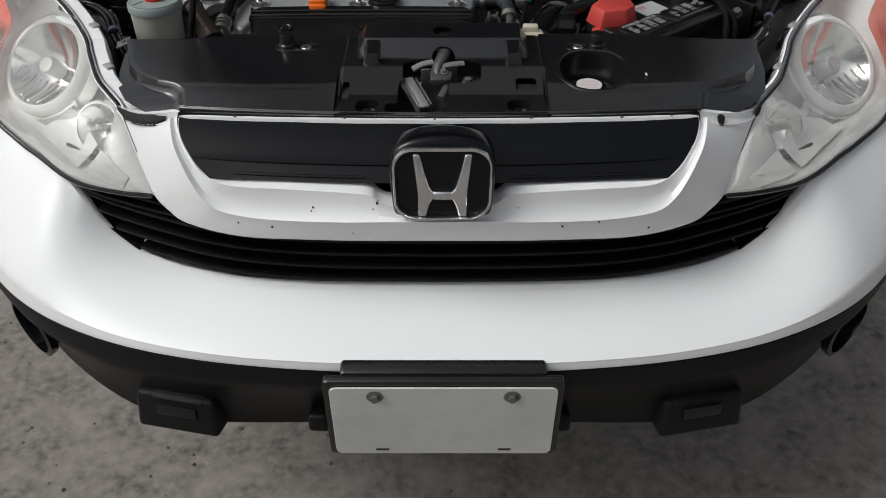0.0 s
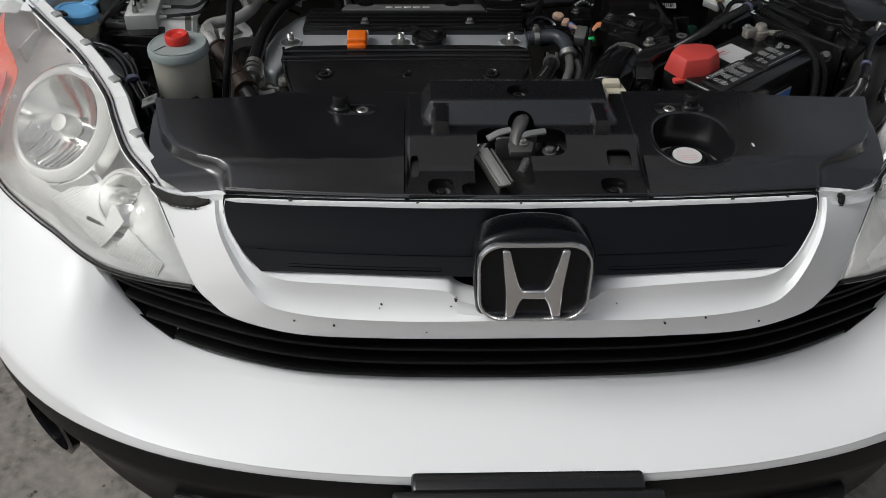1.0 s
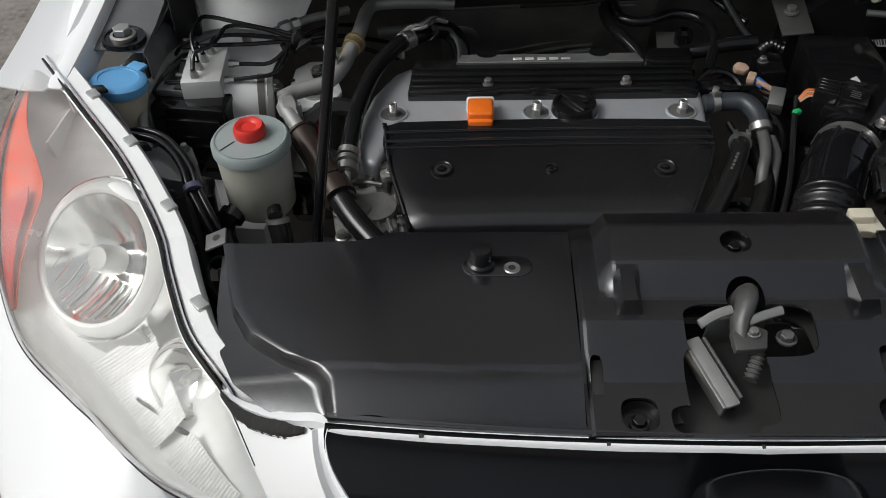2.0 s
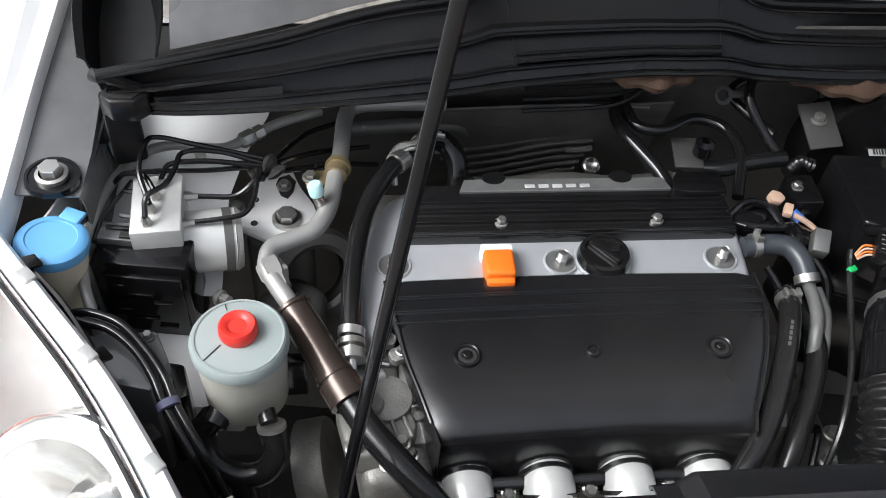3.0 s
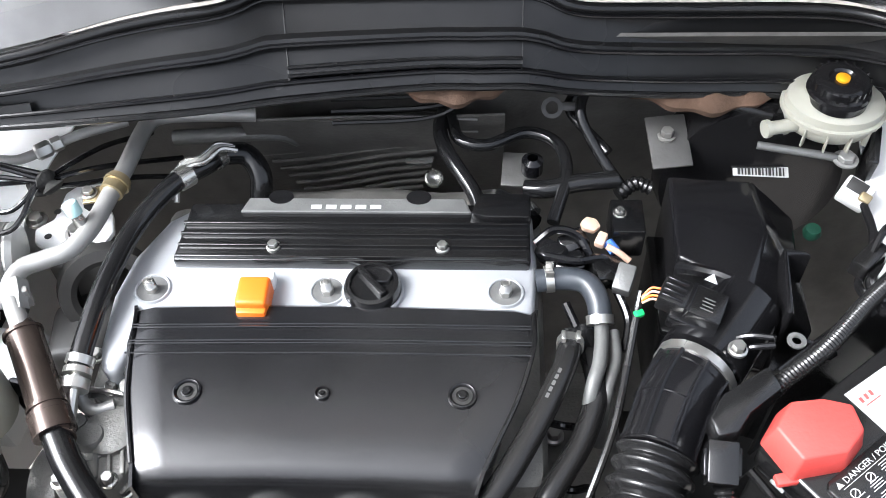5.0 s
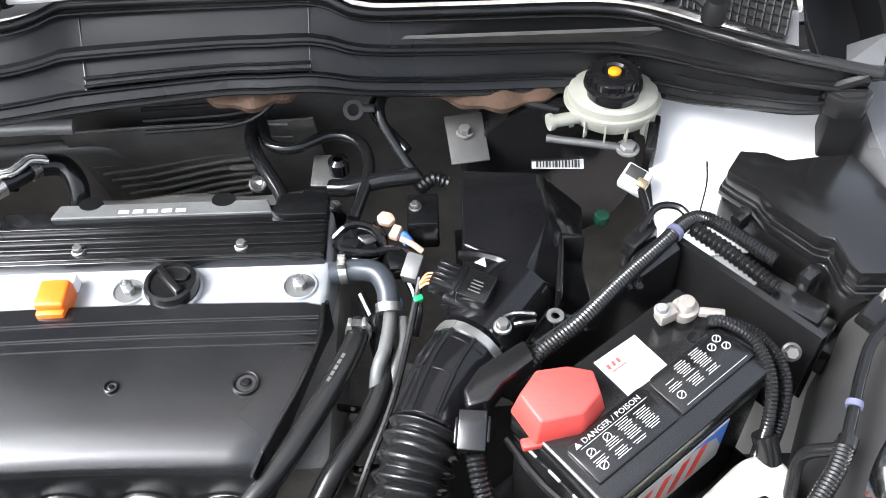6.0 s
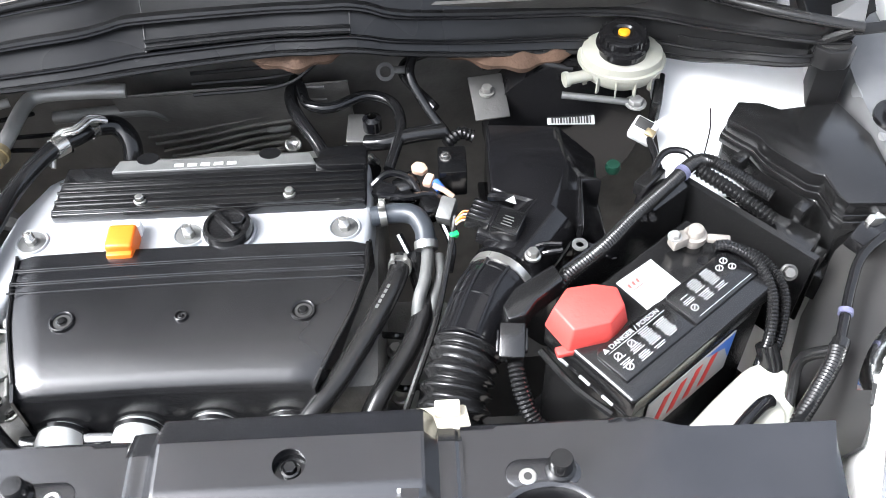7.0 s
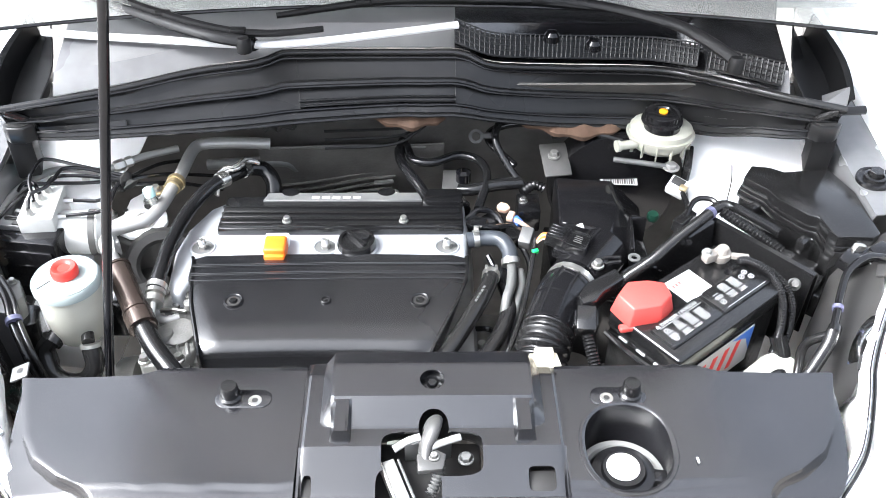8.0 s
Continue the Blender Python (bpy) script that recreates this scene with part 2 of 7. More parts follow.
RUSTY = material("brown_felt_pad", (0.095, 0.056, 0.036), 0.9, vary=0.3, bump=1.0, bump_scale=250)
AMBER = material("amber_lens", (0.85, 0.10, 0.03), 0.2, coat=0.5)
FOAM = material("worn_black_foam", (0.025, 0.024, 0.022), 0.9, vary=0.3, bump=1.0, bump_scale=300)
REFLECTOR = material("lamp_reflector", (0.93, 0.93, 0.91), 0.12, metal=1.0, vary=0.03, rough_vary=0.06)
LAMPTRIM = material("lamp_silver_trim", (0.92, 0.915, 0.89), 0.30, vary=0.03)
LAMPGREY = material("lamp_inner_grey", (0.48, 0.48, 0.46), 0.25, metal=0.4, vary=0.1)
WIPER = material("wiper_black", (0.005, 0.005, 0.0055), 0.5, vary=0.2, bump=0.1, dust=0.02, ior=1.33)
DASH = material("dashboard_grey", (0.42, 0.42, 0.42), 0.7, vary=0.2, scale=6)
GROUND = material("rough_concrete", (0.175, 0.157, 0.138), 0.9, vary=0.5, scale=42, stains=11.0, bump=1.0, bump_scale=110, dust=0.7, dust_color=(0.37, 0.335, 0.30))


def clear(name, tint=(1, 1, 1), rough=0.03, haze=0.12):
    """Clear plastic or glass: mostly straight through, some gloss, a haze: age on lamps, painted sky reflection on the
    screen.
    """
    m = bpy.data.materials.new(name)
    m.use_nodes = True
    N, L = m.node_tree.nodes, m.node_tree.links
    out = N["Material Output"]
    N.remove(N["Principled BSDF"])
    see, gloss, dull = N.new("ShaderNodeBsdfTransparent"), N.new("ShaderNodeBsdfGlossy"), N.new("ShaderNodeBsdfDiffuse")
    see.inputs["Color"].default_value = (*tint, 1)
    gloss.inputs["Roughness"].default_value = rough
    dull.inputs["Color"].default_value = (0.85, 0.84, 0.80, 1)
    fr = N.new("ShaderNodeFresnel")
    fr.inputs["IOR"].default_value = 1.45
    a, c = N.new("ShaderNodeMixShader"), N.new("ShaderNodeMixShader")
    tx, rg = N.new("ShaderNodeTexNoise"), N.new("ShaderNodeMapRange")
    tx.inputs["Scale"].default_value = 9.0
    rg.inputs["From Min"].default_value, rg.inputs["From Max"].default_value = 0.35, 0.7
    rg.inputs["To Min"].default_value, rg.inputs["To Max"].default_value = haze * 0.6, haze * 1.5
    L.new(tx.outputs["Fac"], rg.inputs["Value"])
    L.new(rg.outputs["Result"], a.inputs["Fac"])
    L.new(see.outputs[0], a.inputs[1])
    L.new(dull.outputs[0], a.inputs[2])
    L.new(fr.outputs["Fac"], c.inputs["Fac"])
    L.new(a.outputs[0], c.inputs[1])
    L.new(gloss.outputs[0], c.inputs[2])
    L.new(c.outputs[0], out.inputs["Surface"])
    return m


LENS = clear("lamp_lens", (0.99, 0.99, 0.98), haze=0.20)
# the screen's haze whitens it in place of reflected sky
GLASS = clear("windscreen_glass", (0.85, 0.88, 0.87), haze=0.16)


# ---- the yard ----
gb = bmesh.new()
bmesh.ops.create_grid(gb, x_segments=2, y_segments=2, size=60)
tagged(part("ground", gb, GROUND), "rough stained grey concrete yard", "ground", kind="structure")
gravel = bmesh.new()
for k in range(420):
    x, y = random.uniform(-1.3, 1.3), random.uniform(0.75, 1.9)
    r = random.choice((0.0015, 0.002, 0.003, 0.004)) * random.uniform(0.7, 1.5)
    bmesh.ops.create_icosphere(gravel, subdivisions=1, radius=r, matrix=at(x, y, r * 0.3, random.uniform(0, 90), random.uniform(0, 90), 0) @ Matrix.Diagonal((1.3, 0.9, 0.7, 1)))
tagged(part("gravel", gravel, GROUND), "loose grit scattered over the concrete", "gravel", kind="stuff")


# ---- car body round the engine bay ----
def mirrored(bm):
    for v in bm.verts:
        v.co.x = -v.co.x
    bmesh.ops.reverse_faces(bm, faces=bm.faces)
    return bm


def sided(name, make, mat, parents, label=""):
    for side in (0, 1):
        bm = make()
        part(name, mirrored(bm) if side else bm, mat, parents[side], label)


fenders = [thing("front_fender", (s * 0.8, 1.9, 0.3), "white painted front fender beside the engine bay", "fender", "front fenders") for s in (1, -1)]


def fender_outer():
    top = crom([(0.732, 1.77, 0.958), (0.722, 1.90, 0.985), (0.715, 2.15, 1.03), (0.71, 2.5, 1.07)], 14)
    rows = [[p + V(-0.035, 0, -0.012) for p in top], [p + V(-0.012, 0, 0.002) for p in top], [p + V(0.01, 0, -0.004) for p in top],
            [p + V(0.05, 0, -0.05) for p in top], [p + V(0.085, 0, -0.2) for p in top], [p + V(0.09, 0, -0.45) for p in top]]
    return grid(rows, 0.002)


def fender_ledge(y0, inset=0.0):
    """The flat side cover on which the bonnet's edge lies."""
    inner = crom([(0.600 + inset * 1.3, y0, 0.950), (0.602 + inset, 1.86, 0.957), (0.603 + inset, 1.92, 0.964), (0.605 + inset * 0.6, 2.1, 0.985)], 12)
    outer = crom([(0.690, y0, 0.955), (0.686, 1.86, 0.963), (0.680, 1.92, 0.972), (0.668, 2.1, 0.998)], 12)
    rows = [[p + V(-0.004, 0, -0.09) for p in inner], [p + V(-0.003, 0, -0.012) for p in inner], inner,
            [a.lerp(b, 0.5) for a, b in zip(inner, outer)], outer, [p + V(0.01, 0, -0.03) for p in outer]]
    return grid(rows, 0.002)


def fender_rail():
    """The painted wing edge outside the side cover."""
    line = crom([(0.700, 1.70, 0.958), (0.697, 1.80, 0.966), (0.692, 1.92, 0.983), (0.680, 2.1, 1.012), (0.672, 2.3, 1.04)], 14)
    rows = [[p + V(-0.014, 0, -0.03) for p in line], [p + V(-0.012, 0, -0.002) for p in line], [p + V(-0.008, 0, 0.003) for p in line], [p + V(0.008, 0, 0.004) for p in line],
            [p + V(0.014, 0, 0.000) for p in line], [p + V(0.040, 0, 0.002) for p in line], [p + V(0.070, 0, 0.010) for p in line]]
    return grid(rows, 0.002)


def inner_wing(xs=(0.60, 0.60, 0.60, 0.60, 0.60)):
    rows = []
    for dx, z in ((0.0, 0.93), (-0.015, 0.85), (-0.04, 0.70), (-0.05, 0.45)):
        rows.append([V(x + dx, y, z) for x, y in zip(xs, (1.64, 1.70, 1.78, 1.88, 2.0))])
    return grid(rows, 0.003)


def side_wall():
    """Upright sheet under the side cover's inner edge, dark to carry the shade there."""
    rows = []
    for dx, z in ((0.0, 0.945), (0.002, 0.92), (0.002, 0.89), (-0.004, 0.872)):
        rows.append([V(x + dx, y, z + 0.02 * (y - 1.795) / 0.2) for x, y in ((0.628, 1.797), (0.623, 1.84), (0.619, 1.90), (0.616, 1.96), (0.614, 2.02))])
    return grid(rows, 0.003)


def sloping_plate():
    """White panel that falls from the firewall towards the brake modulator."""
    rows = []
    for y, z, x0 in ((1.78, 0.795, 0.505), (1.88, 0.845, 0.498), (1.93, 0.868, 0.480), (1.97, 0.892, 0.455), (2.06, 0.95, 0.42)):
        rows.append([V(x, y, z + 0.02 * (x - 0.38) / 0.2) for x in (x0, 0.52, 0.55, 0.58, 0.625)])
    return grid(rows, 0.003)


def inner_plate(x0):
    """White painted panel that slopes from the wing to the firewall, behind the strut tower."""
    rows = []
    for y, z in ((1.80, 0.845), (1.88, 0.875), (1.96, 0.90), (2.06, 0.95)):
        rows.append([V(x, y, z + 0.02 * (x - 0.38) / 0.2) for x in (x0, 0.43, 0.5, 0.56, 0.605)])
    return grid(rows, 0.003)


sided("outer_panel", fender_outer, PAINT, fenders)
part("ledge", fender_ledge(1.74, 0.022), LEDGE, fenders[0], "flat grey plastic side cover")
part("ledge", mirrored(fender_ledge(1.795, 0.019)), LEDGE, fenders[1], "flat grey plastic side cover")
sided("rail", fender_rail, PAINT, fenders, "white painted bonnet rail")
part("strut_tower", inner_plate(0.408), INNER, fenders[0], "sloping white painted inner panel")
part("strut_tower", mirrored(sloping_plate()), INNER, fenders[1], "sloping white painted inner panel")
# shade on the wing wall comes from this sheet's dark colour
part("side_wall", mirrored(side_wall()), GREYPANEL, fenders[1], "upright side sheet, its shade put in as dark colour")
part("inner_wing", inner_wing(), INNER, fenders[0], "pale painted inner wing panel")
part("inner_wing", mirrored(inner_wing((0.70, 0.695, 0.665, 0.632, 0.625))), INNER, fenders[1], "pale painted inner wing panel")
part("frame_rail", mirrored(block((0.15, 0.12, 0.05), at(0.545, 1.715, 0.765, 0, 0, 6), 0.008, 2)), INNER, fenders[1], "pale painted frame rail")
for s, f in zip((1, -1), fenders):
    bolt("ledge_bolt", (s * 0.652, 1.815, 0.959), 0.011, f, SATIN if s > 0 else STEEL, h=0.014, label="flanged bolt in a dark recess")
    ring = lathe([(0.0, 0.0005), (0.022, 0.0005), (0.023, 0.002), (0.026, 0.002), (0.027, -0.004)], at(s * 0.652, 1.815, 0.9585, 0, -3 * s, 0), 24)
    part("bolt_recess", ring, GLOSS, f)
    # dark sheets added so the depth below lamp and ledge stays dark
    part("lamp_gap_filler", block((0.20, 0.24, 0.01), at(s * 0.555, 1.525, 0.70), 0.002), DARK, f)
    part("wing_gap_filler", block((0.20, 0.46, 0.01), at(s * 0.68, 1.75, 0.79), 0.002), DARK, f)

# firewall and bay floor
fw = grid([[V(x, 2.02 + dy, z) for x in (-0.62, -0.3, 0, 0.3, 0.62)] for z, dy in ((1.02, -0.04), (0.96, 0.0), (0.8, 0.03), (0.45, 0.02), (0.3, -0.1))], 0.004)
tagged(part("firewall", fw, SHIELD), "dark insulated engine bay firewall", "firewall", kind="structure")
fl = grid([[V(x, y, 0.32 + 0.02 * math.sin(9 * x)) for x in (-0.57, -0.3, 0, 0.3, 0.57)] for y in (1.42, 1.6, 1.8, 2.05)], 0.004)
tagged(part("undertray", fl, DARK), "dark splash tray under the engine", "undertray", kind="structure")

# bonnet held open above the bay
bonnet = thing("bonnet", (0, 2.1, 1.1), "white painted bonnet propped wide open on a rod", "bonnet")
brow = []
HALF = [(0.0, 0.67), (0.2, 0.65), (0.36, 0.61), (0.47, 0.57), (0.60, 0.53), (0.72, 0.49), (0.84, 0.455), (0.92, 0.42), (0.97, 0.37), (1.0, 0.34)]


def half_width(f):
    for (a, p), (b, q) in zip(HALF, HALF[1:]):
        if f <= b:
            return p + (q - p) * (f - a) / (b - a)
    return HALF[-1][1]


for s in range(25):
    f = s / 24
    w = half_width(f)
    brow.append([V(x * w, 2.12 - 0.49 * f + 0.05 * (1 - x * x), 1.12 + 0.78 * f + 0.03 * (1 - x * x)) for x in [k / 8 - 1 for k in range(17)]])
part("bonnet_skin", grid(brow, 0.006), PAINT, bonnet)
part("inner_panel", grid([[p + V(0, -0.018, -0.014) for p in row[1:-1]] for row in brow], 0.004), PAINT, bonnet, "white painted inner panel")
pad = []
for f, w in ((0.04, 0.60), (0.14, 0.59), (0.24, 0.57), (0.35, 0.54), (0.42, 0.49), (0.47, 0.42)):
    pad.append([V(x * w, 2.10 - 0.49 * f + 0.05 * (1 - (x * w / 0.7) ** 2), 1.095 + 0.78 * f + 0.03 * (1 - (x * w / 0.7) ** 2)) for x in [k / 6 - 1 for k in range(13)]])
part("insulation_pad", grid(pad, 0.008), FOAM, bonnet, "black felt insulation pad")


# ---- front bumper ----
bumper = thing("front_bumper", (0, 1.1, 0.35), "white painted front bumper with black lower cladding", "bumper")
N_U = 48
EDGE = crom([(0, 1.176, 0.714), (0.15, 1.179, 0.713), (0.25, 1.187, 0.712), (0.32, 1.203, 0.711), (0.38, 1.221, 0.713), (0.43, 1.240, 0.723), (0.475, 1.262, 0.748), (0.508, 1.281, 0.786), (0.535, 1.303, 0.814),
             (0.58, 1.345, 0.820), (0.618, 1.372, 0.825), (0.674, 1.418, 0.845), (0.712, 1.480, 0.870), (0.725, 1.535, 0.899), (0.742, 1.60, 0.924), (0.748, 1.67, 0.942), (0.758, 1.77, 0.95)], N_U)
LOW = crom([(0, 1.068, 0.662), (0.15, 1.070, 0.662), (0.32, 1.090, 0.662), (0.46, 1.128, 0.663), (0.58, 1.19, 0.665), (0.67, 1.275, 0.668),
            (0.735, 1.38, 0.672), (0.795, 1.54, 0.676), (0.835, 1.77, 0.68)], N_U)
BOT = crom([(0, 1.118, 0.500), (0.15, 1.118, 0.500), (0.34, 1.120, 0.500), (0.46, 1.150, 0.503), (0.585, 1.24, 0.512), (0.68, 1.35, 0.52),
            (0.745, 1.48, 0.53), (0.80, 1.62, 0.54), (0.825, 1.78, 0.54)], N_U)


def swell(f, out, up=0.0):
    """A row between the bumper's upper edge and its lower one, swollen forwards."""
    rows = []
    for a, b in zip(EDGE, LOW):
        d = V(a.x * 0.55, -0.75, 0).normalized()
        rows.append(a.lerp(b, f) + d * out + V(0, 0, up))
    return mirror(rows)


def lip_row(down, out):
    """The rolled lip round the opening, widest at the corner below the lamp."""
    rows = []
    for a, b in zip(EDGE, LOW):
        k = 0.45 + 0.9 * math.exp(-((a.x - 0.47) / 0.09) ** 2)
        rows.append(a.lerp(b, down * k) + V(a.x * 0.55, -0.75, 0).normalized() * out * k)
    return mirror(rows)


shell = [mirror([p + V(0, 0.03, -0.012) for p in EDGE]), mirror([p + V(0, 0.006, -0.001) for p in EDGE]), mirror([p + V(0, -0.002, -0.003) for p in EDGE]),
         lip_row(0.13, 0.006), lip_row(0.16, 0.010), swell(0.34, 0.019), swell(0.48, 0.024), swell(0.62, 0.0265), swell(0.75, 0.0255), swell(0.79, 0.0245), swell(0.83, 0.020), swell(0.93, 0.0115), swell(0.985, 0.005), swell(1.0, 0.001), mirror([p + V(0, 0.025, -0.003) for p in LOW])]
part("bumper_skin", grid(shell, 0.003), PAINT, bumper, "white painted bumper skin")
clad = []
for f, out in ((0.0, 0.004), (0.03, 0.012), (0.20, 0.020), (0.30, 0.019), (0.34, 0.013), (0.62, 0.004), (0.85, 0.0), (1.0, 0.004)):
    clad.append(mirror([a.lerp(b, f) + V(a.x * 0.5, -0.75, 0).normalized() * (out - 0.008) + V(0, 0, -0.003) for a, b in zip(LOW, BOT)]))
clad.append(mirror([p + V(0, 0.06, -0.03) for p in BOT]))
part("lower_cladding", grid(clad, 0.003), CLAD, bumper, "grained black plastic cladding")
for s in (1, -1):
    # square pad: an upright face, a sloping shoulder and a pocket in it
    PD = at(s * 0.378, 1.128, 0.530, -6, 0, s * 12)
    pod = prism([(-0.064, -0.0225), (0.064, -0.0225), (0.064, 0.04), (-0.064, 0.04)], -0.037, 0.030, 0.008, 3, PD, taper=0.94)
    part("tow_cover", pod, CLAD, bumper, "square black plastic pad")
    part("tow_shoulder", block((0.080, 0.020, 0.012), PD @ at(-s * 0.006, -0.012, 0.024, 28, 0, 0), 0.004, 3), CLAD, bumper)
    part("tow_pocket", block((0.060, 0.004, 0.020), PD @ at(-s * 0.004, -0.0235, 0.006), 0.0018), GLOSS, bumper)
    rim = lathe([(0.050, 0), (0.052, 0.012), (0.044, 0.014), (0.040, -0.02), (0, -0.025)], along((s * 0.604, 1.226, 0.600), (s * 1.20, 0.55, 0.55)), 24)
    part("fog_lamp_recess", rim, GLOSS, bumper, "empty round fog lamp recess")
    part("plate_foot", block((0.03, 0.03, 0.03), at(s * 0.172, 1.098, 0.532, -8, 0, s * 4), 0.006, 3), CLAD, bumper)

# lower intake slats: level blades cut off by the slanting sides of the opening
intake = thing("lower_grille", (0, 1.2, 0.75), "black plastic slatted lower grille", "grille")
MOUTH = crom([(0, 1.170, 0), (0.15, 1.173, 0), (0.25, 1.182, 0), (0.32, 1.197, 0), (0.38, 1.218, 0), (0.43, 1.238, 0), (0.49, 1.266, 0), (0.545, 1.305, 0)], 60)
back = grid([mirror([p + V(0, 0.055, z) for p in MOUTH]) for z in (0.835, 0.78, 0.715)], 0.003)
part("backing", back, DARK, intake)


def mouth_limit(z):
    """How far out the opening reaches at a height."""
    for (x0, z0), (x1, z1) in zip(((0.43, 0.726), (0.475, 0.750), (0.508, 0.786), (0.535, 0.814)), ((0.475, 0.750), (0.508, 0.786), (0.535, 0.814), (0.54, 0.83))):
        if z <= z1:
            return x0 + (x1 - x0) * max(0, (z - z0) / (z1 - z0))
    return 0.54


def slat(line):
    rows = [[p + V(0, 0.040, -0.012) for p in line], [p + V(0, 0.010, -0.0005) for p in line], [p + V(0, 0.004, 0.0015) for p in line], [p + V(0, 0.001, 0.001) for p in line],
            [p + V(0, 0.000, -0.002) for p in line], [p + V(0, 0.004, -0.0055) for p in line], [p + V(0, 0.03, -0.016) for p in line]]
    return grid(rows, 0.0012)


for k, z in enumerate((0.7260, 0.7460, 0.7660, 0.7860)):
    line = [V(p.x, p.y + 0.003 + 0.0025 * k, z + 0.010 * (p.x / 0.5) ** 3) for p in MOUTH if p.x < mouth_limit(z)]
    part("slat", slat(mirror(line)), CLAD, intake)
for s in (1, -1):
    for k, (z, x0) in enumerate(((0.800, 0.315), (0.815, 0.365))):
        line = [V(s * p.x, p.y + 0.012, z + 0.006 * (p.x - 0.4)) for p in MOUTH if x0 < p.x < mouth_limit(z) - 0.004]
        part("slat", slat(line), CLAD, intake)
    part("side_cheek", grid([[V(s * x, y + d, z) for x, y, z in ((0.43, 1.243, 0.726), (0.475, 1.265, 0.750), (0.508, 1.284, 0.786), (0.535, 1.305, 0.814))] for d in (0.0, 0.05)], 0.002), SATIN, intake)

# ---- upper grille ----
grille = thing("upper_grille", (0, 1.2, 0.83), "white framed grille with a black panel and a chrome badge", "grille")
# three lines from the top corner down to the middle: the panel's outline, the frame's crease and its outer edge
INNER_EDGE = [(0.3345, 1.2435, 0.9455), (0.337, 1.238, 0.935), (0.333, 1.226, 0.920), (0.322, 1.212, 0.905), (0.308, 1.198, 0.891), (0.288, 1.187, 0.882), (0.26, 1.180, 0.879), (0.20, 1.173, 0.880), (0.12, 1.166, 0.879), (0.088, 1.163, 0.876), (0.068, 1.158, 0.864), (0, 1.150, 0.85)]
CREASE = [(0.349, 1.246, 0.9405), (0.347, 1.232, 0.930), (0.342, 1.216, 0.916), (0.332, 1.200, 0.900), (0.320, 1.187, 0.880), (0.304, 1.177, 0.858), (0.280, 1.170, 0.844), (0.22, 1.159, 0.840), (0.14, 1.149, 0.843), (0.09, 1.146, 0.845), (0.06, 1.145, 0.846), (0, 1.144, 0.847)]
OUTER_EDGE = [(0.432, 1.290, 0.930), (0.423, 1.274, 0.910), (0.410, 1.254, 0.885), (0.396, 1.234, 0.860), (0.382, 1.216, 0.838), (0.364, 1.205, 0.822), (0.335, 1.189, 0.811), (0.26, 1.167, 0.806), (0.16, 1.158, 0.807), (0.09, 1.157, 0.806), (0.05, 1.157, 0.806), (0, 1.157, 0.806)]


def by_station(pts, k=5):
    """A smooth curve with k points between each two of pts."""
    P = [V(*p) for p in pts]
    E = [P[0] * 2 - P[1]] + P + [P[-1] * 2 - P[-2]]
    out = []
    for i in range(len(P) - 1):
        a, b, c, d = E[i:i + 4]
        for j in range(k):
            t = j / k
            out.append(0.5 * ((2 * b) + (c - a) * t + (2 * a - 5 * b + 4 * c - d) * t * t + (3 * b - a - 3 * c + d) * t ** 3))
    return out + [P[-1]]


rim_in, crease, outer = by_station(INNER_EDGE), by_station(CREASE), by_station(OUTER_EDGE)


def both_sides(row):
    return row + [V(-p.x, p.y, p.z) for p in reversed(row)][1:]


def frame_row(f, off=(0, 0, 0), fall=0.0):
    """0 the panel's outline, 1 the crease, 2 the outer edge; fall hollows the shelf between."""
    a, b = (rim_in, crease) if f <= 1 else (crease, outer)
    g = f if f <= 1 else f - 1
    hollow = V(0, 0.004, -0.004) * fall
    return both_sides([p.lerp(q, g) + V(*off) + hollow for p, q in zip(a, b)])


frame_rows = [frame_row(0, (0, 0.03, 0)), frame_row(0, (0, 0.002, 0)), frame_row(0.06, (0, -0.001, 0.001)), frame_row(0.35, fall=0.6), frame_row(0.7, fall=0.8), frame_row(0.9, fall=0.2), frame_row(0.97), frame_row(1.0, (0, -0.0008, 0)), frame_row(1.05), frame_row(1.5, (0, -0.003, 0)), frame_row(1.9, (0, -0.001, 0)),
              frame_row(1.98), frame_row(2.0, (0, 0.002, -0.001)), frame_row(2.0, (0, 0.012, -0.003)), frame_row(2.0, (0, 0.04, -0.004))]
part("grille_frame", grid(frame_rows, 0.002), PAINT, grille, "white painted grille frame with stone chips")
# thin white lip between the panel and the cover behind it
LIP = mirror(crom([(0, 1.2255, 0.950), (0.12, 1.228, 0.9497), (0.24, 1.2350, 0.948), (0.315, 1.2425, 0.9462), (0.336, 1.246, 0.9445)], 26))
part("top_lip", grid([[p + V(0, -0.0032, -0.012) for p in LIP], [p + V(0, -0.0035, -0.001) for p in LIP], [p + V(0, -0.0022, 0.0008) for p in LIP], [p + V(0, 0.0032, 0.0014) for p in LIP], [p + V(0, 0.0048, 0.0006) for p in LIP], [p + V(0, 0.0052, -0.012) for p in LIP]], 0.001), PAINT, grille, "narrow white painted lip")
for x, w in ((-0.262, 0.004), (-0.12, 0.003), (-0.005, 0.0025), (0.118, 0.003), (0.235, 0.004), (0.30, 0.003)):
    p = min(LIP, key=lambda q: abs(q.x - x))
    part("chip", block((w, 0.004, 0.001), at(x, p.y - 0.001, p.z + 0.0012, 20, 0, 6), 0), DARK, grille)


